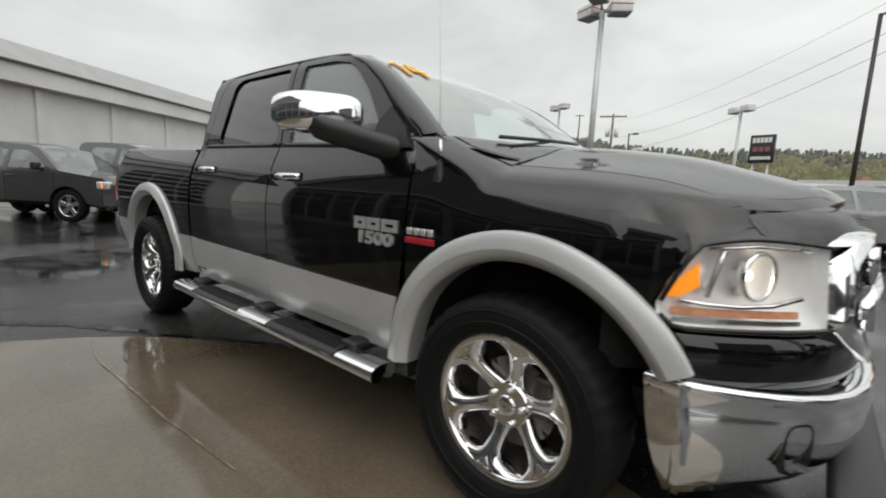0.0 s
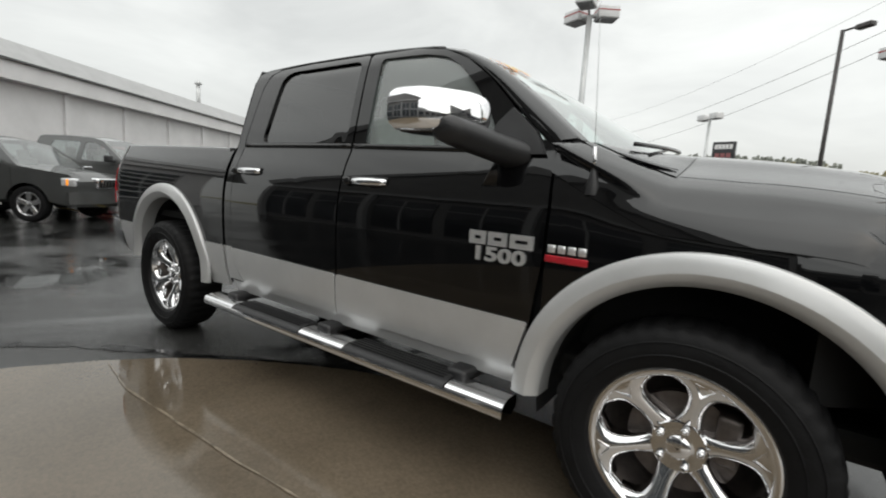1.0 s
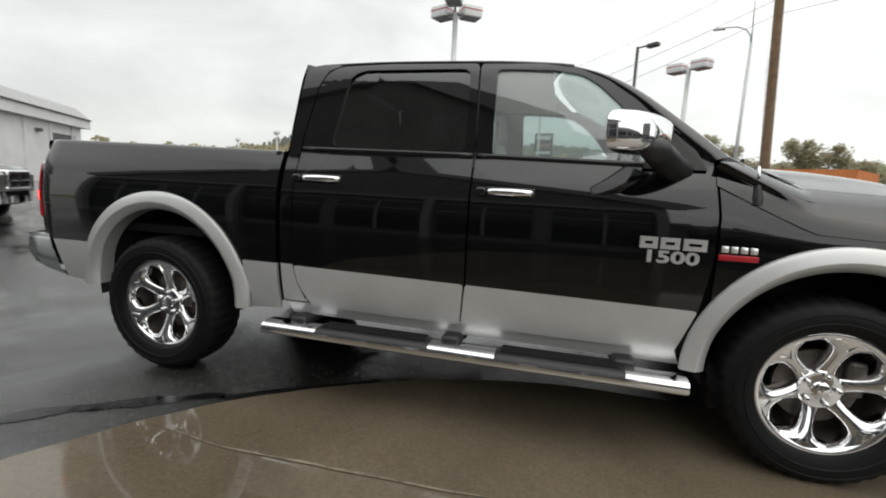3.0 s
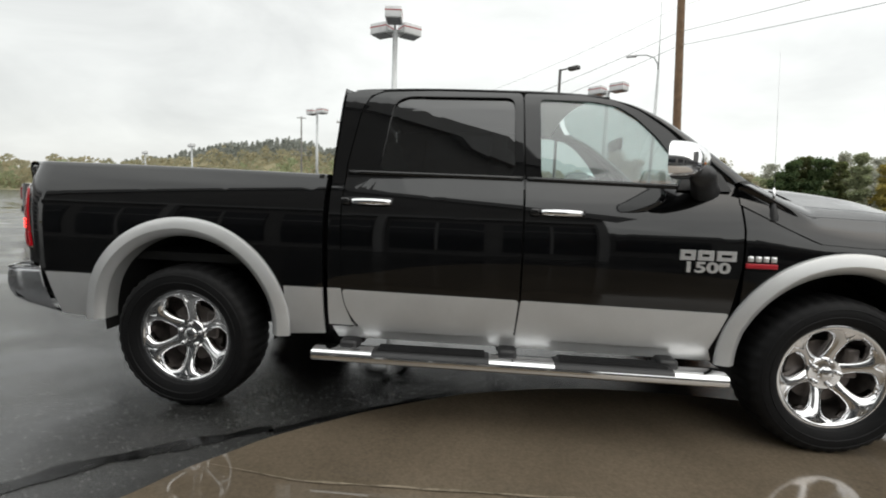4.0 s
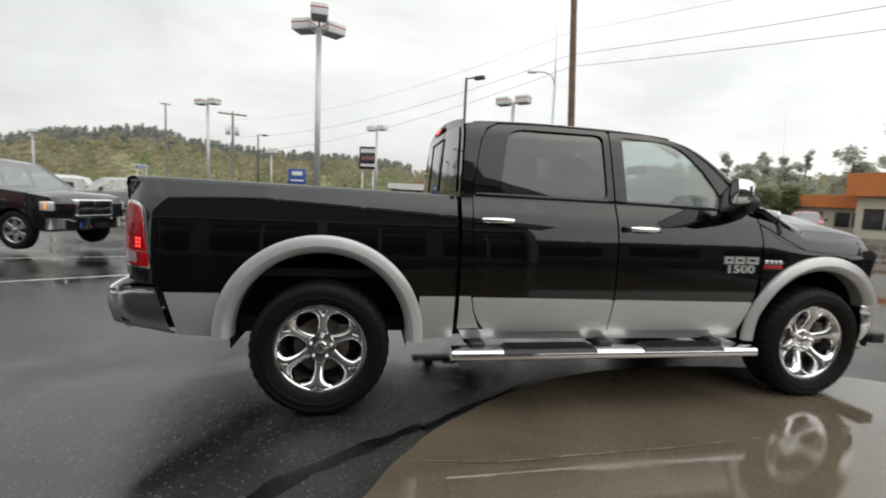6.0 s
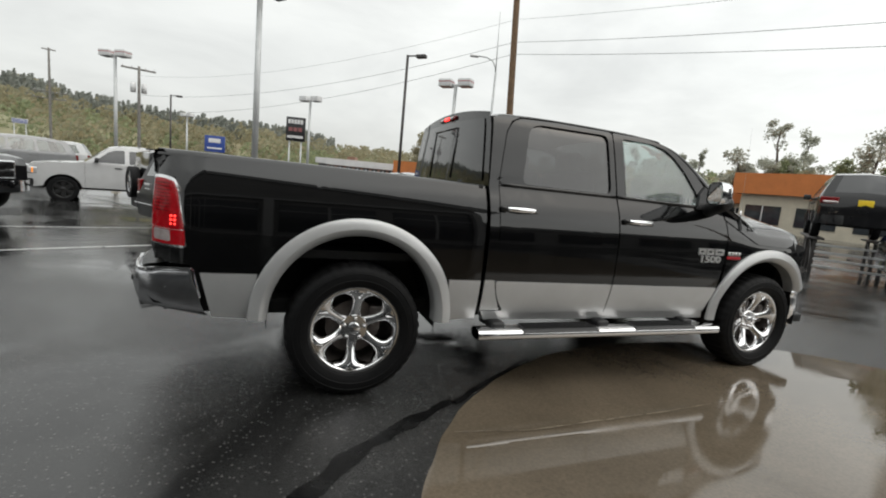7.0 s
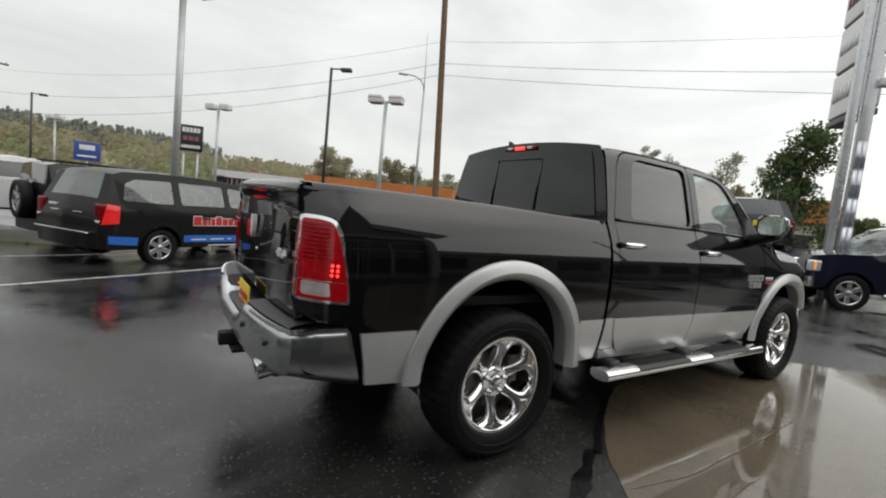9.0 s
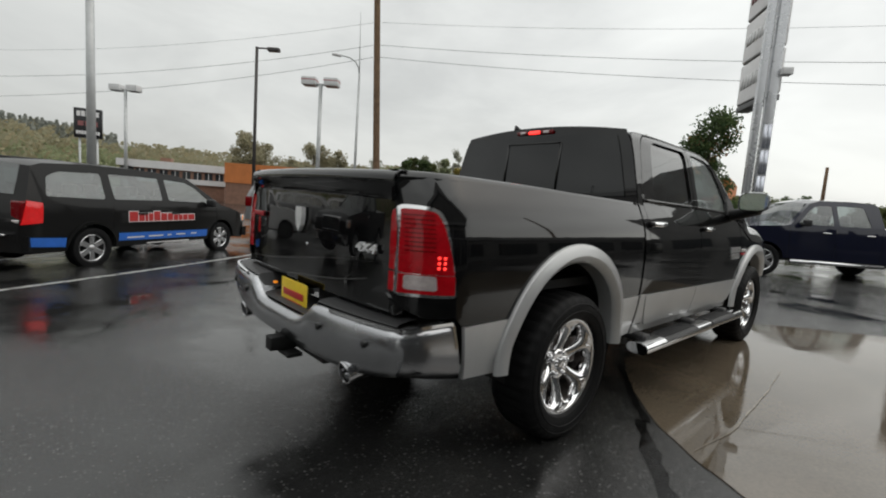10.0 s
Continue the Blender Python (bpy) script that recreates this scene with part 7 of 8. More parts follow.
for s in (-1, 1):
    for x0, x1 in ((-0.98, -0.45), (0.46, 2.62)):
        panel("blue_stripe", [[(x0, 0.44), (x1, 0.40), (x1, 0.55), (x0, 0.58)]], van_half, s, M_blue_print, van, 0.002, 0.11, off=0.010, label="bright blue printed stripe")
    panel("side_tail_lens", [[(-1.055, 0.77), (-0.80, 0.80), (-0.78, 1.10), (-0.97, 1.13)]], van_half, s, M_red_glow, van, 0.02, 0.1, off=0.014, label="lit red wrap-round tail lens")
    # red name block with a pale edge, as plain shapes
    xs = 0.66
    for k, wd in enumerate((0.18, 0.12, 0.06, 0.10, 0.145, 0.145, 0.13, 0.11, 0.10, 0.12, 0.17)):
        gap = 0.018
        hgt = 0.18 if k in (0, 4) else (0.145 if k < 7 else 0.115)
        sg = 1
        for nm, mt, grow, of in (("name_block_edge", M_white_print, 0.014, 0.009), ("name_block", M_red_text, 0.0, 0.012)):
            panel(nm, [[(xs - grow, 0.78 - grow), (xs + wd + grow, 0.78 - grow), (xs + wd + grow, 0.78 + hgt + grow), (xs - grow, 0.78 + hgt + grow)]], van_half, s, mt, van, 0.001, 0.5, off=of)
        xs += wd + gap
    for k, (x0, wd) in enumerate(((0.62, 0.36), (1.08, 0.34), (1.52, 0.10), (1.74, 0.24), (2.14, 0.16))):
        panel("stripe_mark", [[(x0, 0.475), (x0 + wd, 0.473), (x0 + wd, 0.50), (x0, 0.503)]], van_half, s, M_white_print, van, 0.001, 0.5, off=0.015)
    panel("slogan_bar", [[(1.05, 0.345), (2.1, 0.335), (2.1, 0.36), (1.05, 0.37)]], van_half, s, M_white_print, van, 0.001, 0.2, off=0.010)
    panel("wheel_arch_lip", [arc(0, 0.335, 0.47, 10, 170, 14) + arc(0, 0.335, 0.42, 170, 10, 14)], van_half, s, P_vanblack, van, 0.03, 0.2, off=0.018)
for y, w_ in ((0.42, 0.26), (0.10, 0.30)):
    part("hatch_mark", box(-1.062, y, 1.03, 0.012, w_, 0.045, 0.003), M_white_print, van, "small pale lettering bar")
part("tailgate_bar", box(-1.085, 0, 0.93, 0.02, 0.9, 0.035, 0.005), M_chrome, van)
part("bumper_step", box(-1.135, 0, 0.615, 0.10, 1.5, 0.03, 0.008), M_chrome_soft, van)
part("rear_wiper", tube((-0.985, 0.05, 1.19), (-0.985, -0.36, 1.24), 0.012, 0.008, 8), M_trim, van)

# suv shown on a raised display stand
suv_m = pose(13.40, 3.65, 0.934, 0, 0, 34.0) @ Matrix.Diagonal((0.915, 0.915, 0.915, 1))
vehicle("display_suv", "black SUV raised on a steel display stand", "suv", suv_m,
        suv_spec(P_blackv, wb=3.04, W=0.96, profile=[(3.90, 0.36), (3.98, 0.58), (3.96, 0.90), (3.8, 1.04), (3.1, 1.12), (2.85, 1.16), (2.2, 1.68), (1.95, 1.74), (1.0, 1.80), (-0.4, 1.78), (-0.75, 1.72), (-0.98, 1.24), (-1.04, 1.12), (-1.08, 0.80), (-1.04, 0.42)], glass=[5, 10],
                 windows=[[(1.6, 1.18), (2.55, 1.18), (2.15, 1.52), (1.95, 1.62), (1.6, 1.65)], [(0.6, 1.18), (1.5, 1.18), (1.5, 1.65), (0.62, 1.67)], [(-0.65, 1.20), (0.5, 1.18), (0.52, 1.67), (-0.48, 1.64)]],
                 tail_z=(0.94, 1.12), tail_w=0.40, tail_x=-1.06, tail_in=0.03, rear_inset=2, tail_clear=True, rear_glass=M_car_glass_dark, glass_mat=M_glass_car, plate=1.0, plate_mat=M_yellow, plate_dx=-0.02, mirror_x=2.4), group="")
stand = thing("display_stand", "dark steel display stand with a pale slatted ramp", "display stand", pose(13.40, 3.65, 0.0, 0, 0, 34.0) @ Matrix.Diagonal((0.915, 0.915, 0.915, 1)))
for y in (-0.82, 0.82):
    part("track", box(1.5, y, 0.985, 4.6, 0.36, 0.06, 0.01), M_bronze, stand)
    for x in (-0.6, 0.8, 2.2, 3.6):
        part("post", box(x, y, 0.478, 0.09, 0.09, 0.955, 0.005), M_bronze, stand)
    for x in (-0.6, 2.2):
        part("brace", tube((x, y, 0.05), (x + 1.4, y, 0.92), 0.03, 0.03, 8), M_bronze, stand)
for k in range(4):
    part("slat", box(-0.72, 0.0, 0.22 + 0.20 * k, 0.03, 1.6, 0.06, 0.004), M_galv, stand)

# far cars
vehicle("parked_suv", "silver SUV beyond the company van", "suv", pose(3.93, 12.01, -0.09, 0, 0, 43), suv_spec(P_silver))
vehicle("parked_suv", "dark grey SUV in the far row", "suv", pose(5.83, 13.97, 0, 0, 0, 43), suv_spec(P_grey))
vehicle("parked_suv", "silver SUV in a far row", "suv", pose(-10.3, 21.4, 0, 0, 0, 219), suv_spec(P_silver))
vehicle("parked_suv", "pale SUV in a far row", "suv", pose(-13.5, 20.8, 0, 0, 0, 217), suv_spec(P_white))
vehicle("parked_suv", "white SUV in a far row", "suv", pose(-11.1, 26.3, 0, 0, 0, 192), suv_spec(P_white))
vehicle("parked_suv", "dark red SUV by the low orange-roofed building", "suv", pose(30.9, 23.2, 0, 0, 0, 222), suv_spec(P_red))
vehicle("parked_suv", "grey SUV by the low orange-roofed building", "suv", pose(27.7, 26.4, 0, 0, 0, 222), suv_spec(P_grey))
vehicle("parked_suv", "white SUV by the low orange-roofed building", "suv", pose(29.3, 24.8, 0, 0, 0, 222), suv_spec(P_white))

# ---------------------------------------------------------------- buildings
def wall_box(name, a, b_, z0, z1, thick, mat, label, parent=None):
    a, b_ = Vector((*a, 0)), Vector((*b_, 0))
    d = b_ - a
    ang = math.atan2(d.y, d.x)
    bm = box(0, 0, (z0 + z1) / 2, d.length, thick, z1 - z0)
    bmesh.ops.transform(bm, matrix=Matrix.Translation((a + b_) / 2) @ Euler((0, 0, ang)).to_matrix().to_4x4(), verts=bm.verts[:])
    ob = part(name, bm, mat, parent, label if parent is None else label, False)
    return ob


def building(name, label, m, cat="building"):
    return thing(name, label, cat, m)


def bpart(root, name, cx, cy, cz, sx, sy, sz, mat, label="", bevel=0.0):
    return part(name, box(cx, cy, cz, sx, sy, sz, bevel), mat, root, label, False)


# long white service building: its wall runs along local x
ang = math.degrees(math.atan2(0.818, -0.575))
shed = building("service_building", "long pale metal-sided service building with grey roof edge", pose(-19.9, 0.3, 0, 0, 0, ang))
# the lot lies on its local right (negative y)
bpart(shed, "wall", 12, 4.1, 2.2, 46, 0.3, 4.4, M_wall_white, "pale painted siding")
bpart(shed, "wall", 35, 12, 2.2, 0.3, 16, 4.4, M_wall_white)
for k in range(-2, 9):
    x = 1.5 + 3.93 * k
    bpart(shed, "pilaster", x, 3.88, 2.17, 0.28, 0.14, 4.34, M_wall_white)
bpart(shed, "fascia", 12.2, 3.75, 4.71, 46.8, 0.75, 0.70, M_wall_white, "pale overhanging fascia")
bpart(shed, "gutter", 12.2, 3.30, 5.10, 46.8, 0.16, 0.08, M_gutter)
bm = bmesh.new()
grid(bm, [[(-11.2, 3.36, 5.14), (35.6, 3.36, 5.14)], [(-11.2, 4.4, 6.05), (35.6, 4.4, 6.05)], [(-11.2, 20, 6.4), (35.6, 20, 6.4)]])
part("roof", bm, M_roof_grey, shed, "grey metal roof", False)
for k in range(2):
    x = -4.4 - 3.93 * k
    dr_ = bpart(shed, "overhead_door", x, 3.91, 1.75, 3.3, 0.10, 3.5, M_winfar, "dark glazed overhead door with pale rails")
    for q in range(7):
        bpart(dr_, "door_rail", x, 3.845, 0.12 + 0.55 * q, 3.3, 0.04, 0.07, M_signwhite)
    for q in (-1.62, -0.55, 0.55, 1.62):
        bpart(dr_, "door_stile", x + q, 3.85, 1.75, 0.06, 0.03, 3.4, M_roof_grey)
bpart(shed, "bay_door", 31.2, 3.93, 1.9, 4.6, 0.10, 3.4, M_gutter, "dark open service bay")
bpart(shed, "wall_lamp", 27.0, 3.80, 3.6, 0.5, 0.35, 0.25, M_gutter, "", 0.03)
part("vent_pipe", tube((22.0, 7, 6.0), (22.0, 7, 8.0), 0.16, 0.16, 12), M_galv, shed)
part("vent_cap", tube((22.0, 7, 8.05), (22.0, 7, 8.35), 0.30, 0.10, 12), M_galv, shed)
shed.matrix_basis = pose(-19.54, 0.56, 0, 0, 0, 123.7) @ Matrix.Diagonal((0.928, 0.928, 0.990, 1)) @ Matrix.Translation((0, -3.4, 0))

# dealership behind the walk: a gabled hall with a glazed front, and a low wing
deal = building("showroom", "dark gabled showroom hall with grey columns and tall glazing", pose(-3.3, -9.0, 0))
HALL_W, HALL_E, HALL_P = 7.9, 4.9, 10.8


def hall_front(y0, y1, inset, mat, name, label=""):
    """A gable-shaped slab between two depths."""
    bm = bmesh.new()
    w, e, p_ = HALL_W - inset, HALL_E - inset * 0.2, HALL_P - inset * 1.3
    pts = [(-w, 0.0), (w, 0.0), (w, e), (0.0, p_), (-w, e)]
    a = [bm.verts.new((x, y0, z)) for x, z in pts]
    b_ = [bm.verts.new((x, y1, z)) for x, z in pts]
    bm.faces.new(a)
    bm.faces.new(b_[::-1])
    for k in range(5):
        bm.faces.new((a[k], b_[k], b_[(k + 1) % 5], a[(k + 1) % 5]))
    fix_normals(bm)
    return part(name, bm, mat, deal, label, False)


hall_front(-10.0, 0.0, 0.0, M_hall, "hall", "dark gabled hall")
for sx in (-1, 1):
    bm = bmesh.new()
    sweep(bm, [(sx * (HALL_W + 0.5), 0.1, HALL_E - 0.30), (0.0, 0.1, HALL_P + 0.12)], [(-0.5, -0.16), (0.3, -0.16), (0.3, 0.16), (-0.5, 0.16)], up=(0, 1, 0))
    fix_normals(bm)
    part("verge_board", bm, M_roof_grey, deal, "grey verge board", False)
for k in range(6):
    x = -6.6 + 2.64 * k
    wn_ = bpart(deal, "window", x, 0.03, 1.75, 2.2, 0.06, 2.9, M_winfar)
    bpart(wn_, "mullion", x, 0.08, 1.75, 0.07, 0.05, 2.9, M_roof_grey)
    bpart(wn_, "transom", x, 0.08, 2.45, 2.2, 0.05, 0.07, M_roof_grey)
for x in (-7.7, -2.64, 2.64, 7.7):
    bpart(deal, "column", x, 0.22, 1.9, 0.22, 0.22, 3.8, M_roof_grey, "grey column", 0.02)
bpart(deal, "lintel", 0, 0.15, 3.95, 15.6, 0.28, 0.34, M_roof_grey, "grey lintel over the glazing")
bpart(deal, "low_wing", 26.0, -8.0, 1.75, 36.0, 6.0, 3.5, M_hall, "low dark wing")
bpart(deal, "wing_fascia", 26.0, -4.9, 3.3, 36.2, 0.2, 0.5, M_roof_grey)
# unseen block added to keep bright sky out of the truck's door reflections
bpart(deal, "unseen_end_block", 36.5, 2.0, 4.8, 6.0, 11.0, 9.6, M_hall, "unseen dark block added to darken door reflections")
for k in range(3):
    bpart(deal, "end_block_window", 33.46, -1.6 + 3.4 * k, 1.7, 0.08, 2.4, 2.2, M_winfar)
for k in range(8):
    bpart(deal, "wing_window", 11.0 + 4.2 * k, -4.96, 1.5, 3.0, 0.08, 1.9, M_winfar)


def far_block(name, label, x, y, yaw, L, D, H, wall_m, top_m, top_h, over=0.4, windows=0, win_z=1.5, win_h=1.2, storeys=1, k=1.0):
    b_ = building(name, label, pose(x, y, 0, 0, 0, yaw) @ Matrix.Diagonal((k, k, k, 1)))
    bpart(b_, "wall", L / 2, D / 2, (H - top_h) / 2, L, D, H - top_h, wall_m)
    bpart(b_, "fascia", L / 2, D / 2, H - top_h / 2, L + 2 * over, D + 2 * over, top_h, top_m)
    for st in range(storeys):
        for k in range(windows):
            w = L / windows
            wn_ = bpart(b_, "window", w * (k + 0.5), -0.02, win_z + st * 3.0, w * 0.72, 0.10, win_h, M_winfar)
            bpart(wn_, "mullion", w * (k + 0.5), -0.08, win_z + st * 3.0, 0.08, 0.06, win_h, M_wall_white)
    return b_


# orange-roofed shop near the display stand (front faces the lot)
shop = far_block("shop_building", "low shop with deep terracotta roof band and cream walls", 36.7, 24.4, -78, 14.6, 9, 4.75, M_stucco, M_orange_roof, 1.7, 0.55, 4, 1.4, 1.5)
far_block("low_building", "far low building with an orange roof band", 36.4, 29.7, -56, 13.9, 7, 3.2, M_stucco, M_orange_roof, 1.0, 0.5, 5, 1.25, 1.15)
far_block("long_building", "long far building with an orange upper wall", 8.15, 32.5, -37, 19.5, 10, 5.0, M_brick_far, M_orange_roof, 2.4, 0.1, 0, k=0.583)
of = far_block("office_building", "far two-storey office with white bands and window rows", 3.54, 38.7, -18, 11.0, 10, 4.95, M_brick_far, M_wall_white, 1.0, 0.3, 8, 3.25, 1.1, k=0.557)
bpart(of, "band", 5.5, -0.15, 2.45, 11.2, 0.3, 0.7, M_wall_white)
bpart(of, "canopy", -1.0, 4, 4.5, 2.0, 8, 0.9, M_wall_white)
bpart(of, "tower", 3.6, 2, 2.75, 1.2, 3, 5.5, M_brick_far)
bpart(of, "wing_wall", -1.1, 5, 2.0, 1.9, 5, 4.0, M_winfar)


# ---------------------------------------------------------------- lamp posts, poles, signs, cables
def lamp_post(x, y, h, heads, yaw=0.0, striped=True, k=1.0, r=0.11):
    """A pale steel lot light with box heads."""
    p = thing("lot_light", "tall pale steel lot light with box lamp heads", "street lamp", pose(x, y, 0, 0, 0, yaw) @ Matrix.Diagonal((k, k, k, 1)), "lot lights")
    part("pole", tube((0, 0, 0.5), (0, 0, h - 0.30), r, r * 0.8, 14), M_galv, p)
    part("base", tube((0, 0, 0), (0, 0, 0.7), 0.26, 0.26, 16), M_stucco, p, "round concrete base")
    part("bracket", box(0, 0, h - 0.32, 0.5, 0.12, 0.10, 0.02), M_galv, p)
    for k in range(heads):
        a = radians(360 / heads * k + (90 if heads == 3 else 0))
        m = Euler((0, 0, a)).to_matrix().to_4x4()
        up = 0.22 if heads == 3 and k == 0 else 0.0
        bm = bmesh.new()
        add_box(bm, 0.56, 0, h - 0.20 + up, 0.70, 0.56, 0.38, 0.03, 2, m)
        hd = part("lamp_head", bm, M_lamp_box, p)
        bm = bmesh.new()
        add_box(bm, 0.56, 0, h - 0.40 + up, 0.58, 0.46, 0.03, 0, 1, m)
        part("lens", bm, M_lamp_dark, hd, smooth=False)
        if striped:
            bm = bmesh.new()
            add_box(bm, 0.56, 0, h - 0.15 + up, 0.712, 0.572, 0.035, 0, 1, m)
            part("stripe", bm, M_stripe, hd, smooth=False)
        bm = bmesh.new()
        v0 = m @ Vector((0.0, 0, h - 0.32))
        v1 = m @ Vector((0.3, 0, h - 0.25 + up))
        add_tube(bm, v0, v1, 0.04, 0.04, 8)
        part("arm", bm, M_galv, p)
    return p


lamp_post(-1.17, 10.78, 7.65, 3, 186, True, 0.85)
lamp_post(6.16, 14.44, 7.30, 2, -45, True, 0.775)
lamp_post(0.90, 21.97, 7.75, 2, -45, False, 0.68)
lamp_post(-7.54, 21.30, 7.95, 2, -30, True, 0.74)
lamp_post(-6.40, 31.4, 7.6, 2, -45, False, 0.585)
lamp_post(-21.4, 31.1, 7.7, 2, -45, False, 0.63)
lamp_post(-27.7, 34.1, 7.7, 2, -45, False, 0.575)


def arm_light(x, y, h, yaw, mat, label, r=0.09, arm=0.9, k=1.0):
    p = thing("street_light", label, "street lamp", pose(x, y, 0, 0, 0, yaw) @ Matrix.Diagonal((k, k, k, 1)), "street lights")
    part("pole", tube((0, 0, 0), (0, 0, h), r, r * 0.8, 12), mat, p)
    bm = bmesh.new()
    add_box(bm, arm * 0.55, 0, h - 0.06, arm, 0.10, 0.08, 0.02)
    part("arm", bm, mat, p)
    bm = bmesh.new()
    add_box(bm, arm + 0.15, 0, h - 0.12, 0.70, 0.36, 0.22, 0.05, 3)
    part("lamp_head", bm, mat, p)
    return p


arm_light(4.85, 17.65, 10.35, -45, M_bronze, "dark bronze single-arm street light", 0.11, k=0.684)
arm_light(-7.75, 33.4, 10.3, -20, M_bronze, "dark far single-arm street light", 0.12, k=0.555)
# cobra-head light beside the wooden pole
p = thing("street_light", "thin grey cobra-head street light", "street lamp", pose(8.02, 14.75, 0, 0, 0, 165) @ Matrix.Diagonal((0.75, 0.75, 0.75, 1)), "street lights")
part("pole", tube((0, 0, 0), (0, 0, 8.4), 0.09, 0.06, 12), M_galv, p)
bm = bmesh.new()
sweep(bm, [(0.0, 0, 8.3), (0.06, 0, 8.7), (0.25, 0, 9.0), (0.6, 0, 9.15), (1.1, 0, 9.17)], [(0.035 * math.cos(a), 0.035 * math.sin(a)) for a in [2 * math.pi * k / 8 for k in range(8)]], up=(0, 1, 0))
part("arm", bm, M_galv, p)
part("lamp_head", box(1.3, 0, 9.14, 0.5, 0.22, 0.12, 0.05), M_lamp_box, p)
part("mast", tube((0, 0, 8.3), (0.12, 0.1, 11.6), 0.03, 0.015, 8), M_galv, p)


M_wood_grey = material("grey_weathered_wood", (0.20, 0.19, 0.175), rough=0.9, vary=0.3, scale=5, bump=0.3, bump_scale=25)


def utility_pole(x, y, h, r, arms, yaw, wood=M_wood, lean=(0, 0)):
    p = thing("utility_pole", "weathered wooden utility pole with cross-arm", "utility pole", pose(x, y, 0, lean[0], lean[1], yaw), "utility poles")
    bm = bmesh.new()
    revolve(bm, [(r, 0), (r * 0.95, h * 0.3), (r * 0.85, h * 0.7), (r * 0.72, h), (0.01, h + 0.02)], 16, axis="z")
    fix_normals(bm)
    part("pole", bm, wood, p)
    for z, w in arms:
        c = part("cross_arm", box(0.0, 0.10, z, w, 0.10, 0.12, 0.01), wood, p)
        for k in (-0.45, -0.2, 0.2, 0.45):
            part("insulator", tube((w * k, 0.10, z + 0.06), (w * k, 0.10, z + 0.22), 0.035, 0.025, 8), M_lamp_box, c)
    if len(arms) == 1:
        for k in (-0.35, 0.35):
            part("transformer", tube((k, 0.2, h - 1.9), (k, 0.2, h - 1.2), 0.18, 0.18, 12), M_lamp_box, p)
    return p


utility_pole(8.82, 14.11, 13.0, 0.15, [], 0, lean=(-1.2, -2.5))
utility_pole(-10.69, 37.67, 7.95, 0.12, [(7.75, 2.2)], 20, M_wood_grey)
utility_pole(-28.9, 71.2, 13.9, 0.16, [(13.7, 1.4), (8.4, 3.4), (7.6, 3.4)], 20, M_wood_grey)
utility_pole(28.0, -19.5, 12.8, 0.15, [], 40)
utility_pole(37.8, 3.34, 5.4, 0.13, [], 40)


def cable(a, b_, sag, r, label="thin black overhead cable between wooden poles"):
    cu = bpy.data.curves.new("cable", "CURVE")
    cu.dimensions = "3D"
    cu.bevel_depth = r
    cu.bevel_resolution = 1
    sp = cu.splines.new("POLY")
    n = 24
    sp.points.add(n)
    a, b_ = Vector(a), Vector(b_)
    for i in range(n + 1):
        t = i / n
        v = a.lerp(b_, t)
        v.z -= sag * 4 * t * (1 - t)
        sp.points[i].co = (*v, 1)
    cu.materials.append(M_cable)
    ob = new("overhead_cable", cu)
    return tagged(ob, label, "cable", "overhead cables")


for z0, z1, z2, r in ((8.40, 7.3, 8.35, 0.005), (7.50, 5.9, 7.05, 0.008), (7.02, 4.7, 6.15, 0.008)):
    cable((8.50, 14.25, z0), (-10.69, 37.67, z1), 0.9, r)
    cable((8.58, 14.21, z0), (28.0, -19.5, z2), 0.9, r)

# black three-line sign on posts
M_sign_red = material("faded_red_print", (0.26, 0.09, 0.09), rough=0.4, vary=0.15, scale=6)
sg = thing("roadside_sign", "black sign with two pale bars and a red bar, on posts", "sign", pose(0.58, 34.6, 0, 0, 0, -18) @ Matrix.Diagonal((0.455, 0.455, 0.455, 1)))
part("sign_face", box(0, 0, 10.0, 3.2, 0.5, 4.0, 0.05), M_signblack, sg)
for k, (z, w, h_, mt) in enumerate(((11.25, 2.6, 0.7, M_signwhite), (9.95, 2.4, 0.65, M_sign_red), (8.7, 2.7, 0.45, M_signwhite))):
    n = (5, 3, 9)[k]
    for i in range(n):
        part("sign_bar", box(-w / 2 + w * (i + 0.5) / n, -0.27, z, w / n * 0.8, 0.05, h_), mt, sg, "", False)
for x in (-1.0, 1.0):
    part("post", tube((x, 0, 0), (x, 0, 8.0), 0.14, 0.14, 10), M_galv, sg)
sg = thing("roadside_sign", "small blue sign with a pale oval on a post", "sign", pose(-5.7, 39.6, 0, 0, 0, -10) @ Matrix.Diagonal((0.36, 0.36, 0.45, 1)))
part("sign_face", box(0, 0, 6.5, 4.4, 0.4, 3.0, 0.06), M_signblue, sg)
part("sign_bar", box(0, -0.22, 7.1, 2.6, 0.05, 0.8, 0.02), M_signwhite, sg)
part("sign_bar", box(0, -0.22, 5.7, 3.2, 0.05, 0.3, 0.02), M_signwhite, sg)
part("post", tube((0, 0, 0), (0, 0, 5.0), 0.12, 0.12, 10), M_galv, sg)
sg = thing("roadside_sign", "blue and white banner sign over the far row", "sign", pose(-23.9, 51.8, 0, 0, 0, 20) @ Matrix.Diagonal((0.60, 0.60, 0.545, 1)))
part("sign_face", box(0, 0, 6.5, 1.9, 0.12, 0.8, 0.02), M_signwhite, sg)
for z in (6.26, 6.5, 6.74):
    part("sign_bar", box(0, -0.075, z, 1.8, 0.03, 0.13), M_signblue, sg)
for x in (-0.7, 0.7):
    part("post", tube((x, 0, 0), (x, 0, 6.12), 0.07, 0.07, 10), M_galv, sg)

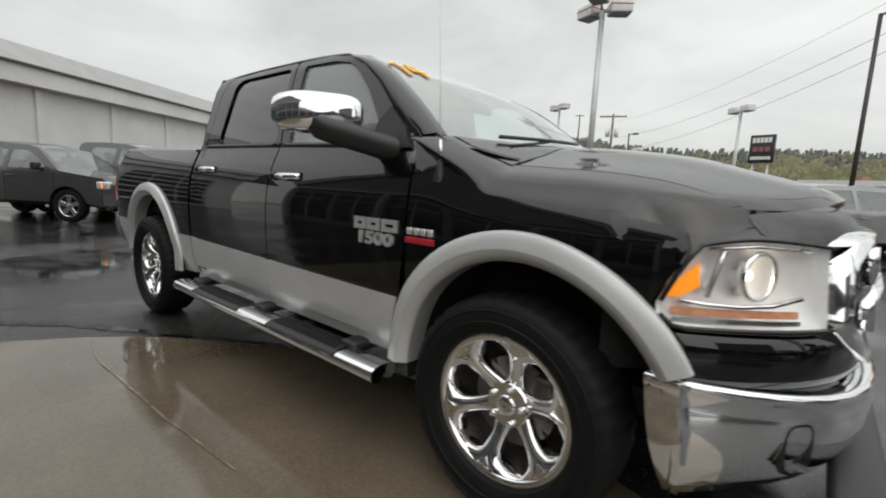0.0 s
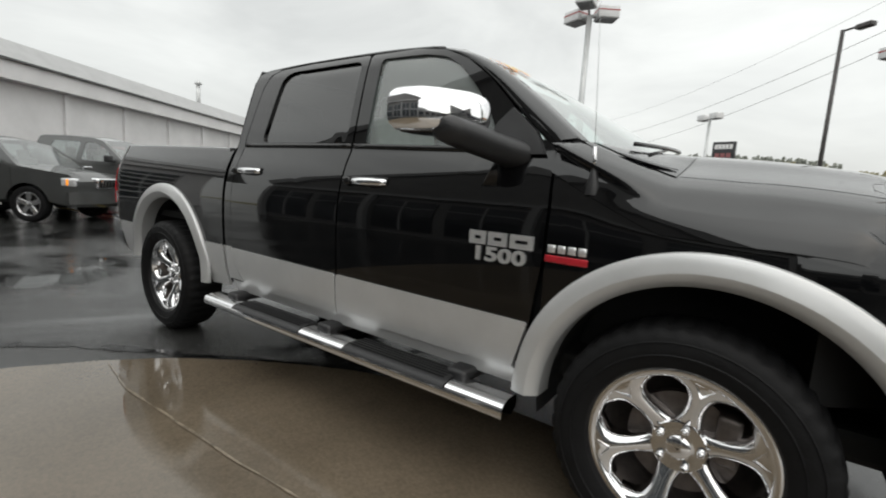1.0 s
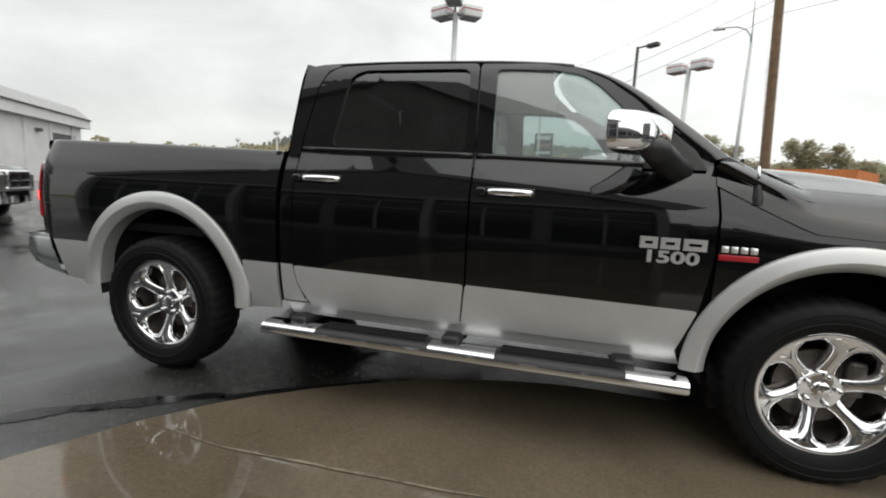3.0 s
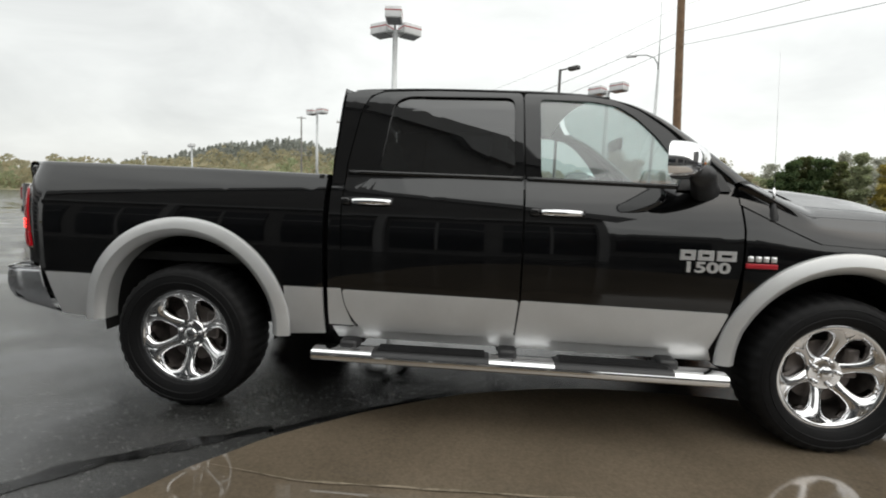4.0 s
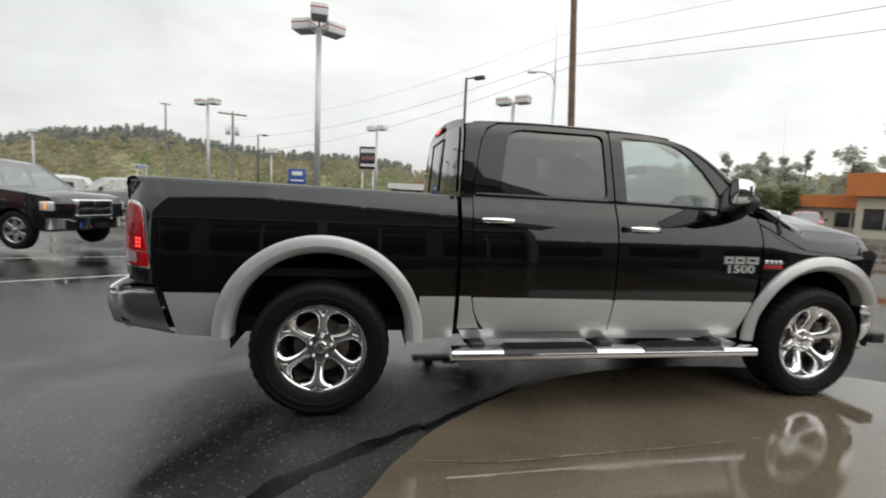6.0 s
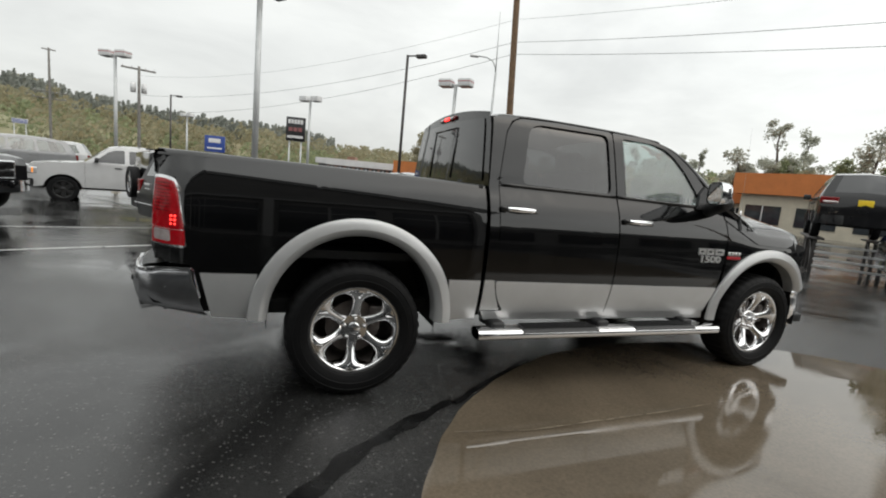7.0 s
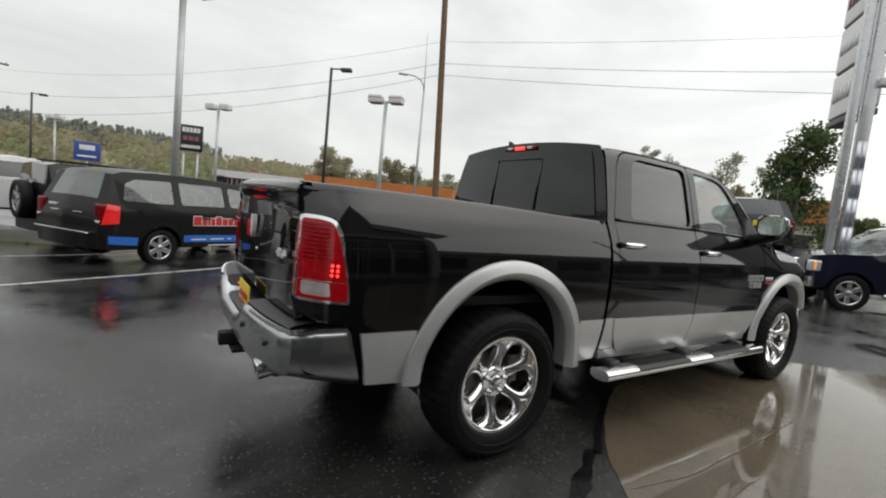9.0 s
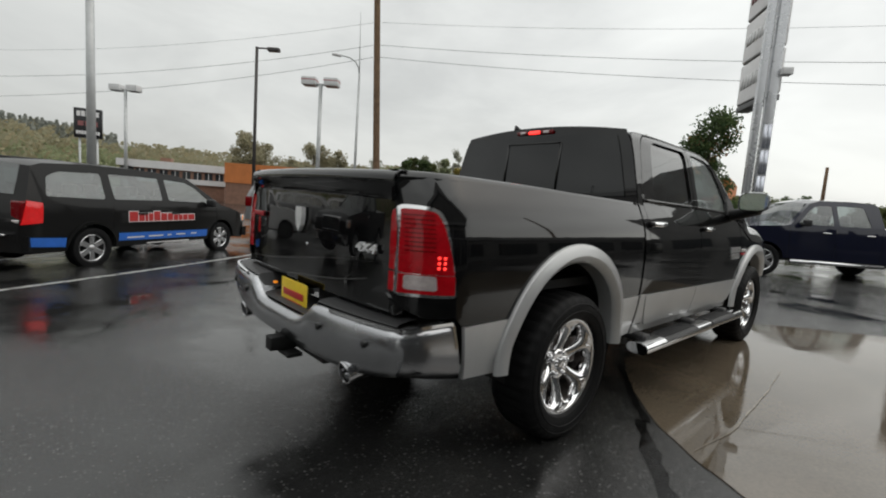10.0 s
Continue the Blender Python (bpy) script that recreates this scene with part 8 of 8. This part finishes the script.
# tall dealer pylon: metal-clad legs with a stack of white panels to one side
py = thing("pylon_sign", "tall silver pylon with a stack of white sign panels", "sign", pose(13.2, 1.25, 0, 0, 0, 126.5) @ Matrix.Diagonal((0.90, 0.90, 0.90, 1)))
part("leg", box(0.40, -0.16, 8.0, 0.20, 0.20, 16.0, 0.02), M_pylon, py, "brushed metal leg")
leg = part("leg", box(0.10, -0.10, 8.0, 0.26, 0.24, 16.0, 0.02), M_pylon, py, "brushed metal leg with mirror panels")
for z in (0.95, 1.75, 2.55, 3.35, 4.15):
    for x in (0.04, 0.165):
        part("mirror_panel", box(x, 0.027, z, 0.11, 0.012, 0.74), M_mirror_panel, leg)
for k in range(7):
    z = 5.55 + 1.45 * k
    q = part("sign_panel", box(0.0, -1.30, z + 0.70, 0.42, 2.10, 1.34, 0.03), M_signwhite, py)
    for i in range(8):
        part("sign_bar", box(0.218, -2.1 + 0.23 * i, z + 0.72, 0.02, 0.16, 0.34 if k % 2 else 0.42), (M_lamp_box, M_lamp_box, M_sign_red)[k % 3], q)
    part("panel_gap", box(0.0, -1.30, z + 0.015, 0.36, 2.06, 0.05), M_gutter, py)
part("spot_lamp", box(-0.15, 0.05, 6.1, 0.3, 0.3, 0.22, 0.03), M_lamp_box, py)
part("sign_foot", box(0.0, -1.30, 5.42, 0.42, 2.10, 0.18, 0.02), M_gutter, py)


# ---------------------------------------------------------------- trees and hill
def leaf_cloud(bm, centres, per, size, rng, flat=0.6):
    for c, rad in centres:
        for _ in range(per):
            d = Vector((rng.gauss(0, 1), rng.gauss(0, 1), rng.gauss(0, 0.8)))
            p_ = c + d.normalized() * rad * rng.random() ** 0.45
            n = Vector((rng.gauss(0, 1), rng.gauss(0, 1), rng.gauss(0, 1) + 0.4)).normalized()
            t = n.orthogonal().normalized()
            u = n.cross(t)
            a = rng.random() * 6.28
            t, u = t * math.cos(a) + u * math.sin(a), u * math.cos(a) - t * math.sin(a)
            s = size * (0.6 + 0.8 * rng.random())
            vs = [bm.verts.new(p_ + t * s * q + u * s * w_) for q, w_ in ((-0.5, 0), (0, -0.3), (0.55, 0), (0, 0.3))]
            bm.faces.new(vs)


def tree(label, x, y, h, spread, mat, seed, per=60, leaf=0.16, narrow=False, bare=0.25, tops=None, group="trees"):
    rng = random.Random(seed)
    t = thing("tree", label, "tree", pose(x, y, 0), group)
    bm = bmesh.new()
    n = 7
    pts = []
    for i in range(n):
        k = i / (n - 1)
        pts.append((Vector((0.12 * rng.gauss(0, 1) * k, 0.12 * rng.gauss(0, 1) * k, h * 0.85 * k)), 0.022 * h * (1 - 0.85 * k) + 0.01))
    for (a, r0), (b_, r1) in zip(pts, pts[1:]):
        add_tube(bm, a, b_, r0, r1, 8, False)
    centres = []
    nl = 16 if not narrow else 22
    for i in range(nl):
        k = 0.28 + 0.68 * (i + rng.random() * 0.6) / nl
        a0 = pts[min(n - 2, int(k * (n - 1)))][0].lerp(pts[min(n - 1, int(k * (n - 1)) + 1)][0], 0.5)
        an = rng.random() * 6.28
        if narrow:
            reach = spread * (0.35 + 0.65 * (1 - k)) * (0.7 + 0.5 * rng.random())
            rise = h * 0.10
        else:
            reach = spread * math.sin(math.pi * min(0.98, 0.15 + 0.8 * k)) * (0.6 + 0.6 * rng.random())
            rise = h * 0.12 * rng.random() + h * 0.04
        tip = a0 + Vector((math.cos(an) * reach, math.sin(an) * reach, rise))
        add_tube(bm, a0, tip, 0.006 * h * (1.1 - k), 0.003, 6, False)
        for q in (0.45, 0.75, 1.0):
            centres.append((a0.lerp(tip, q), spread * (0.24 + 0.16 * rng.random())))
        for _ in range(2):
            mid = a0.lerp(tip, 0.4 + 0.5 * rng.random())
            tw = mid + Vector((rng.gauss(0, 0.25), rng.gauss(0, 0.25), 0.25 + rng.random() * 0.3)) * spread * 0.5
            add_tube(bm, mid, tw, 0.0022 * h, 0.001, 5, False)
            centres.append((tw, spread * 0.2))
    fix_normals(bm)
    part("trunk", bm, M_bark, t)
    bm = bmesh.new()
    keep = [c for c in centres if rng.random() > bare]
    turned = [bool(tops) and c[0].z >= tops[0] * h and rng.random() < 0.24 for c in keep]
    low = [c for c, q in zip(keep, turned) if not q]
    leaf_cloud(bm, low, per, leaf, rng)
    part("crown", bm, mat, t, smooth=False)
    if tops:
        bm = bmesh.new()
        leaf_cloud(bm, [c for c, q in zip(keep, turned) if q], int(per * 0.7), leaf, rng)
        part("crown", bm, tops[1], t, "rust-coloured upper leaves", smooth=False)
    return t


tree("dark green street tree turning rust at the top", 21.0, 5.3, 6.5, 1.8, M_leaf_dark, 3, 90, 0.16, True, 0.22, (0.55, M_leaf_rust))
tree("low green shrub tree behind the pylon", 29.2, 5.25, 2.9, 1.65, M_leaf_green, 5, 110, 0.2, False, 0.0)
tree("low green shrub tree behind the pylon", 32.75, 3.9, 2.8, 1.7, M_leaf_dark, 6, 110, 0.2, False, 0.0)
tree("low green shrub tree behind the pylon", 36.1, 0.7, 2.75, 1.75, M_leaf_green, 7, 110, 0.2, False, 0.0)
rng0 = random.Random(21)
# greens behind the shops
for i in range(30):
    az = radians(24 + 36 * i / 29 + rng0.uniform(-1, 1))
    d = rng0.uniform(58, 80)
    x, y = 1.0 + d * math.cos(az), -3.0 + d * math.sin(az)
    sparse = i % 3 == 0
    low = 0.66 if az > radians(38) else 1.0
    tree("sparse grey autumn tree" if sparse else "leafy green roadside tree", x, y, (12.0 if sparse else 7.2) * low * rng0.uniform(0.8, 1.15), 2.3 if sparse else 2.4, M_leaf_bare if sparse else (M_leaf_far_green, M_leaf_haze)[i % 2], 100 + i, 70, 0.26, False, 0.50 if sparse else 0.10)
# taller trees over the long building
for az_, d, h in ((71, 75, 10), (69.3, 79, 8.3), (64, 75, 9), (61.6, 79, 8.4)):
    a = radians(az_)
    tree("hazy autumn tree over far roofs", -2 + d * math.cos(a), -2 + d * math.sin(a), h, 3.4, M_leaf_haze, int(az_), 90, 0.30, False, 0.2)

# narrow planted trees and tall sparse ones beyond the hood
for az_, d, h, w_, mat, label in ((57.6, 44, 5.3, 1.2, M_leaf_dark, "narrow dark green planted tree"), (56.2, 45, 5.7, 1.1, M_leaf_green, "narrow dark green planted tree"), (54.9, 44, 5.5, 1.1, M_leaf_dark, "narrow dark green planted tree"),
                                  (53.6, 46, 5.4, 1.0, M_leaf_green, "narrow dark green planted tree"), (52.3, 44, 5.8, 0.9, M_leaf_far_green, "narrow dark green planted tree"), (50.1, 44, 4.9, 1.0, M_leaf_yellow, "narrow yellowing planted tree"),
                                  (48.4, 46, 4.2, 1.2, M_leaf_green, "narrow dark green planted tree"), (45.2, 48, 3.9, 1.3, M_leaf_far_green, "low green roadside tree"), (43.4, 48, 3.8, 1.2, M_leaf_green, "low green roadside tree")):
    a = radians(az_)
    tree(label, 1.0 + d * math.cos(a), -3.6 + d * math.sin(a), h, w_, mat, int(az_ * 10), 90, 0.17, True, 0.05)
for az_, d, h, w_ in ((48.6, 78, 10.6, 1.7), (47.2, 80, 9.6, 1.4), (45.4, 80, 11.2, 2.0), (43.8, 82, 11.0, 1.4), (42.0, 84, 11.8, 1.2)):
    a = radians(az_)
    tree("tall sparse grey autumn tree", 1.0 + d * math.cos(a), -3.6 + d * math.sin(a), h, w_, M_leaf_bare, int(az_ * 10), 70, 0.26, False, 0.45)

# azimuths -160 to -10 are unseen ridge, added to darken low reflections
RIDGE = [(-160, 1.5), (-120, 3.5), (-60, 3.5), (-10, 0.8), (5, 1.2), (20, 2.6), (30, 4.2), (40, 4.7), (50, 4.6), (58, 4.0), (66, 3.7), (80, 4.2), (93, 5.3), (100, 5.3), (109, 5.9), (113, 6.8), (116, 6.3), (122, 5.2), (128, 3.0), (136, 2.4), (150, 2.1), (178, 1.8), (198, 1.5)]
bm = bmesh.new()
rows = []
for i in range(181):
    az = -160 + 2 * i
    a = radians(az)
    top = math.tan(radians(interp(az, RIDGE))) * 230 - 7
    row = []
    for k, (d, f_) in enumerate(((105, -0.02), (130, 0.16), (160, 0.45), (195, 0.8), (230, 1.0), (300, 1.1))):
        hgt = top * f_ * (1 + 0.12 * noise.noise(Vector((az * 0.13, d * 0.02, 3)))) - (0.5 if k == 0 else 0)
        row.append((d * math.cos(a), d * math.sin(a), hgt))
    rows.append(row)
grid(bm, rows)
fix_normals(bm)
for f_ in bm.faces:
    if f_.normal.z < 0:
        f_.normal_flip()
structure("hillside", bm, M_hill, "wooded hillside beyond the lot", True)


def woods(name, label, mat, count, az0, az1, pick, hgt, seed, conifer):
    rng = random.Random(seed)
    bm = bmesh.new()
    verts, faces = [], []
    for _ in range(count):
        az = rng.uniform(az0, az1)
        a = radians(az)
        k = pick(rng)
        d = 112 + (232 - 112) * k
        top = math.tan(radians(interp(az, RIDGE))) * 230 - 7
        base = top * max(0, (k - 0.05)) ** 0.9 - 1.0
        h = hgt * rng.uniform(0.7, 1.3)
        c = Vector((d * math.cos(a), d * math.sin(a), base))
        for q in range(130):
            t = rng.random()
            if conifer:
                rad = h * 0.20 * (1 - t) + 0.15
                z = h * (0.1 + 0.95 * t)
            else:
                rad = h * 0.42 * math.sin(math.pi * (0.12 + 0.83 * t)) ** 0.7
                z = h * (0.12 + 0.9 * t)
            an = rng.random() * 6.28
            rr = rad * rng.random() ** 0.4
            p_ = c + Vector((math.cos(an) * rr, math.sin(an) * rr, z))
            s = h * (0.07 if conifer else 0.075) * rng.uniform(0.6, 1.3)
            n = Vector((rng.gauss(0, 1), rng.gauss(0, 1), rng.gauss(0, 0.7) + 0.3)).normalized()
            u = n.orthogonal().normalized()
            w_ = n.cross(u)
            i0 = len(verts)
            verts.extend([tuple(p_ - u * s), tuple(p_ - w_ * s * 0.6), tuple(p_ + u * s), tuple(p_ + w_ * s * 0.6)])
            faces.append((i0, i0 + 1, i0 + 2, i0 + 3))
    bm.free()
    me = bpy.data.meshes.new(name)
    me.from_pydata(verts, [], faces)
    me.materials.append(mat)
    return tagged(new(name, me), label, "woods", kind="stuff")


# the far woods' haze lies in their pale leaf colours
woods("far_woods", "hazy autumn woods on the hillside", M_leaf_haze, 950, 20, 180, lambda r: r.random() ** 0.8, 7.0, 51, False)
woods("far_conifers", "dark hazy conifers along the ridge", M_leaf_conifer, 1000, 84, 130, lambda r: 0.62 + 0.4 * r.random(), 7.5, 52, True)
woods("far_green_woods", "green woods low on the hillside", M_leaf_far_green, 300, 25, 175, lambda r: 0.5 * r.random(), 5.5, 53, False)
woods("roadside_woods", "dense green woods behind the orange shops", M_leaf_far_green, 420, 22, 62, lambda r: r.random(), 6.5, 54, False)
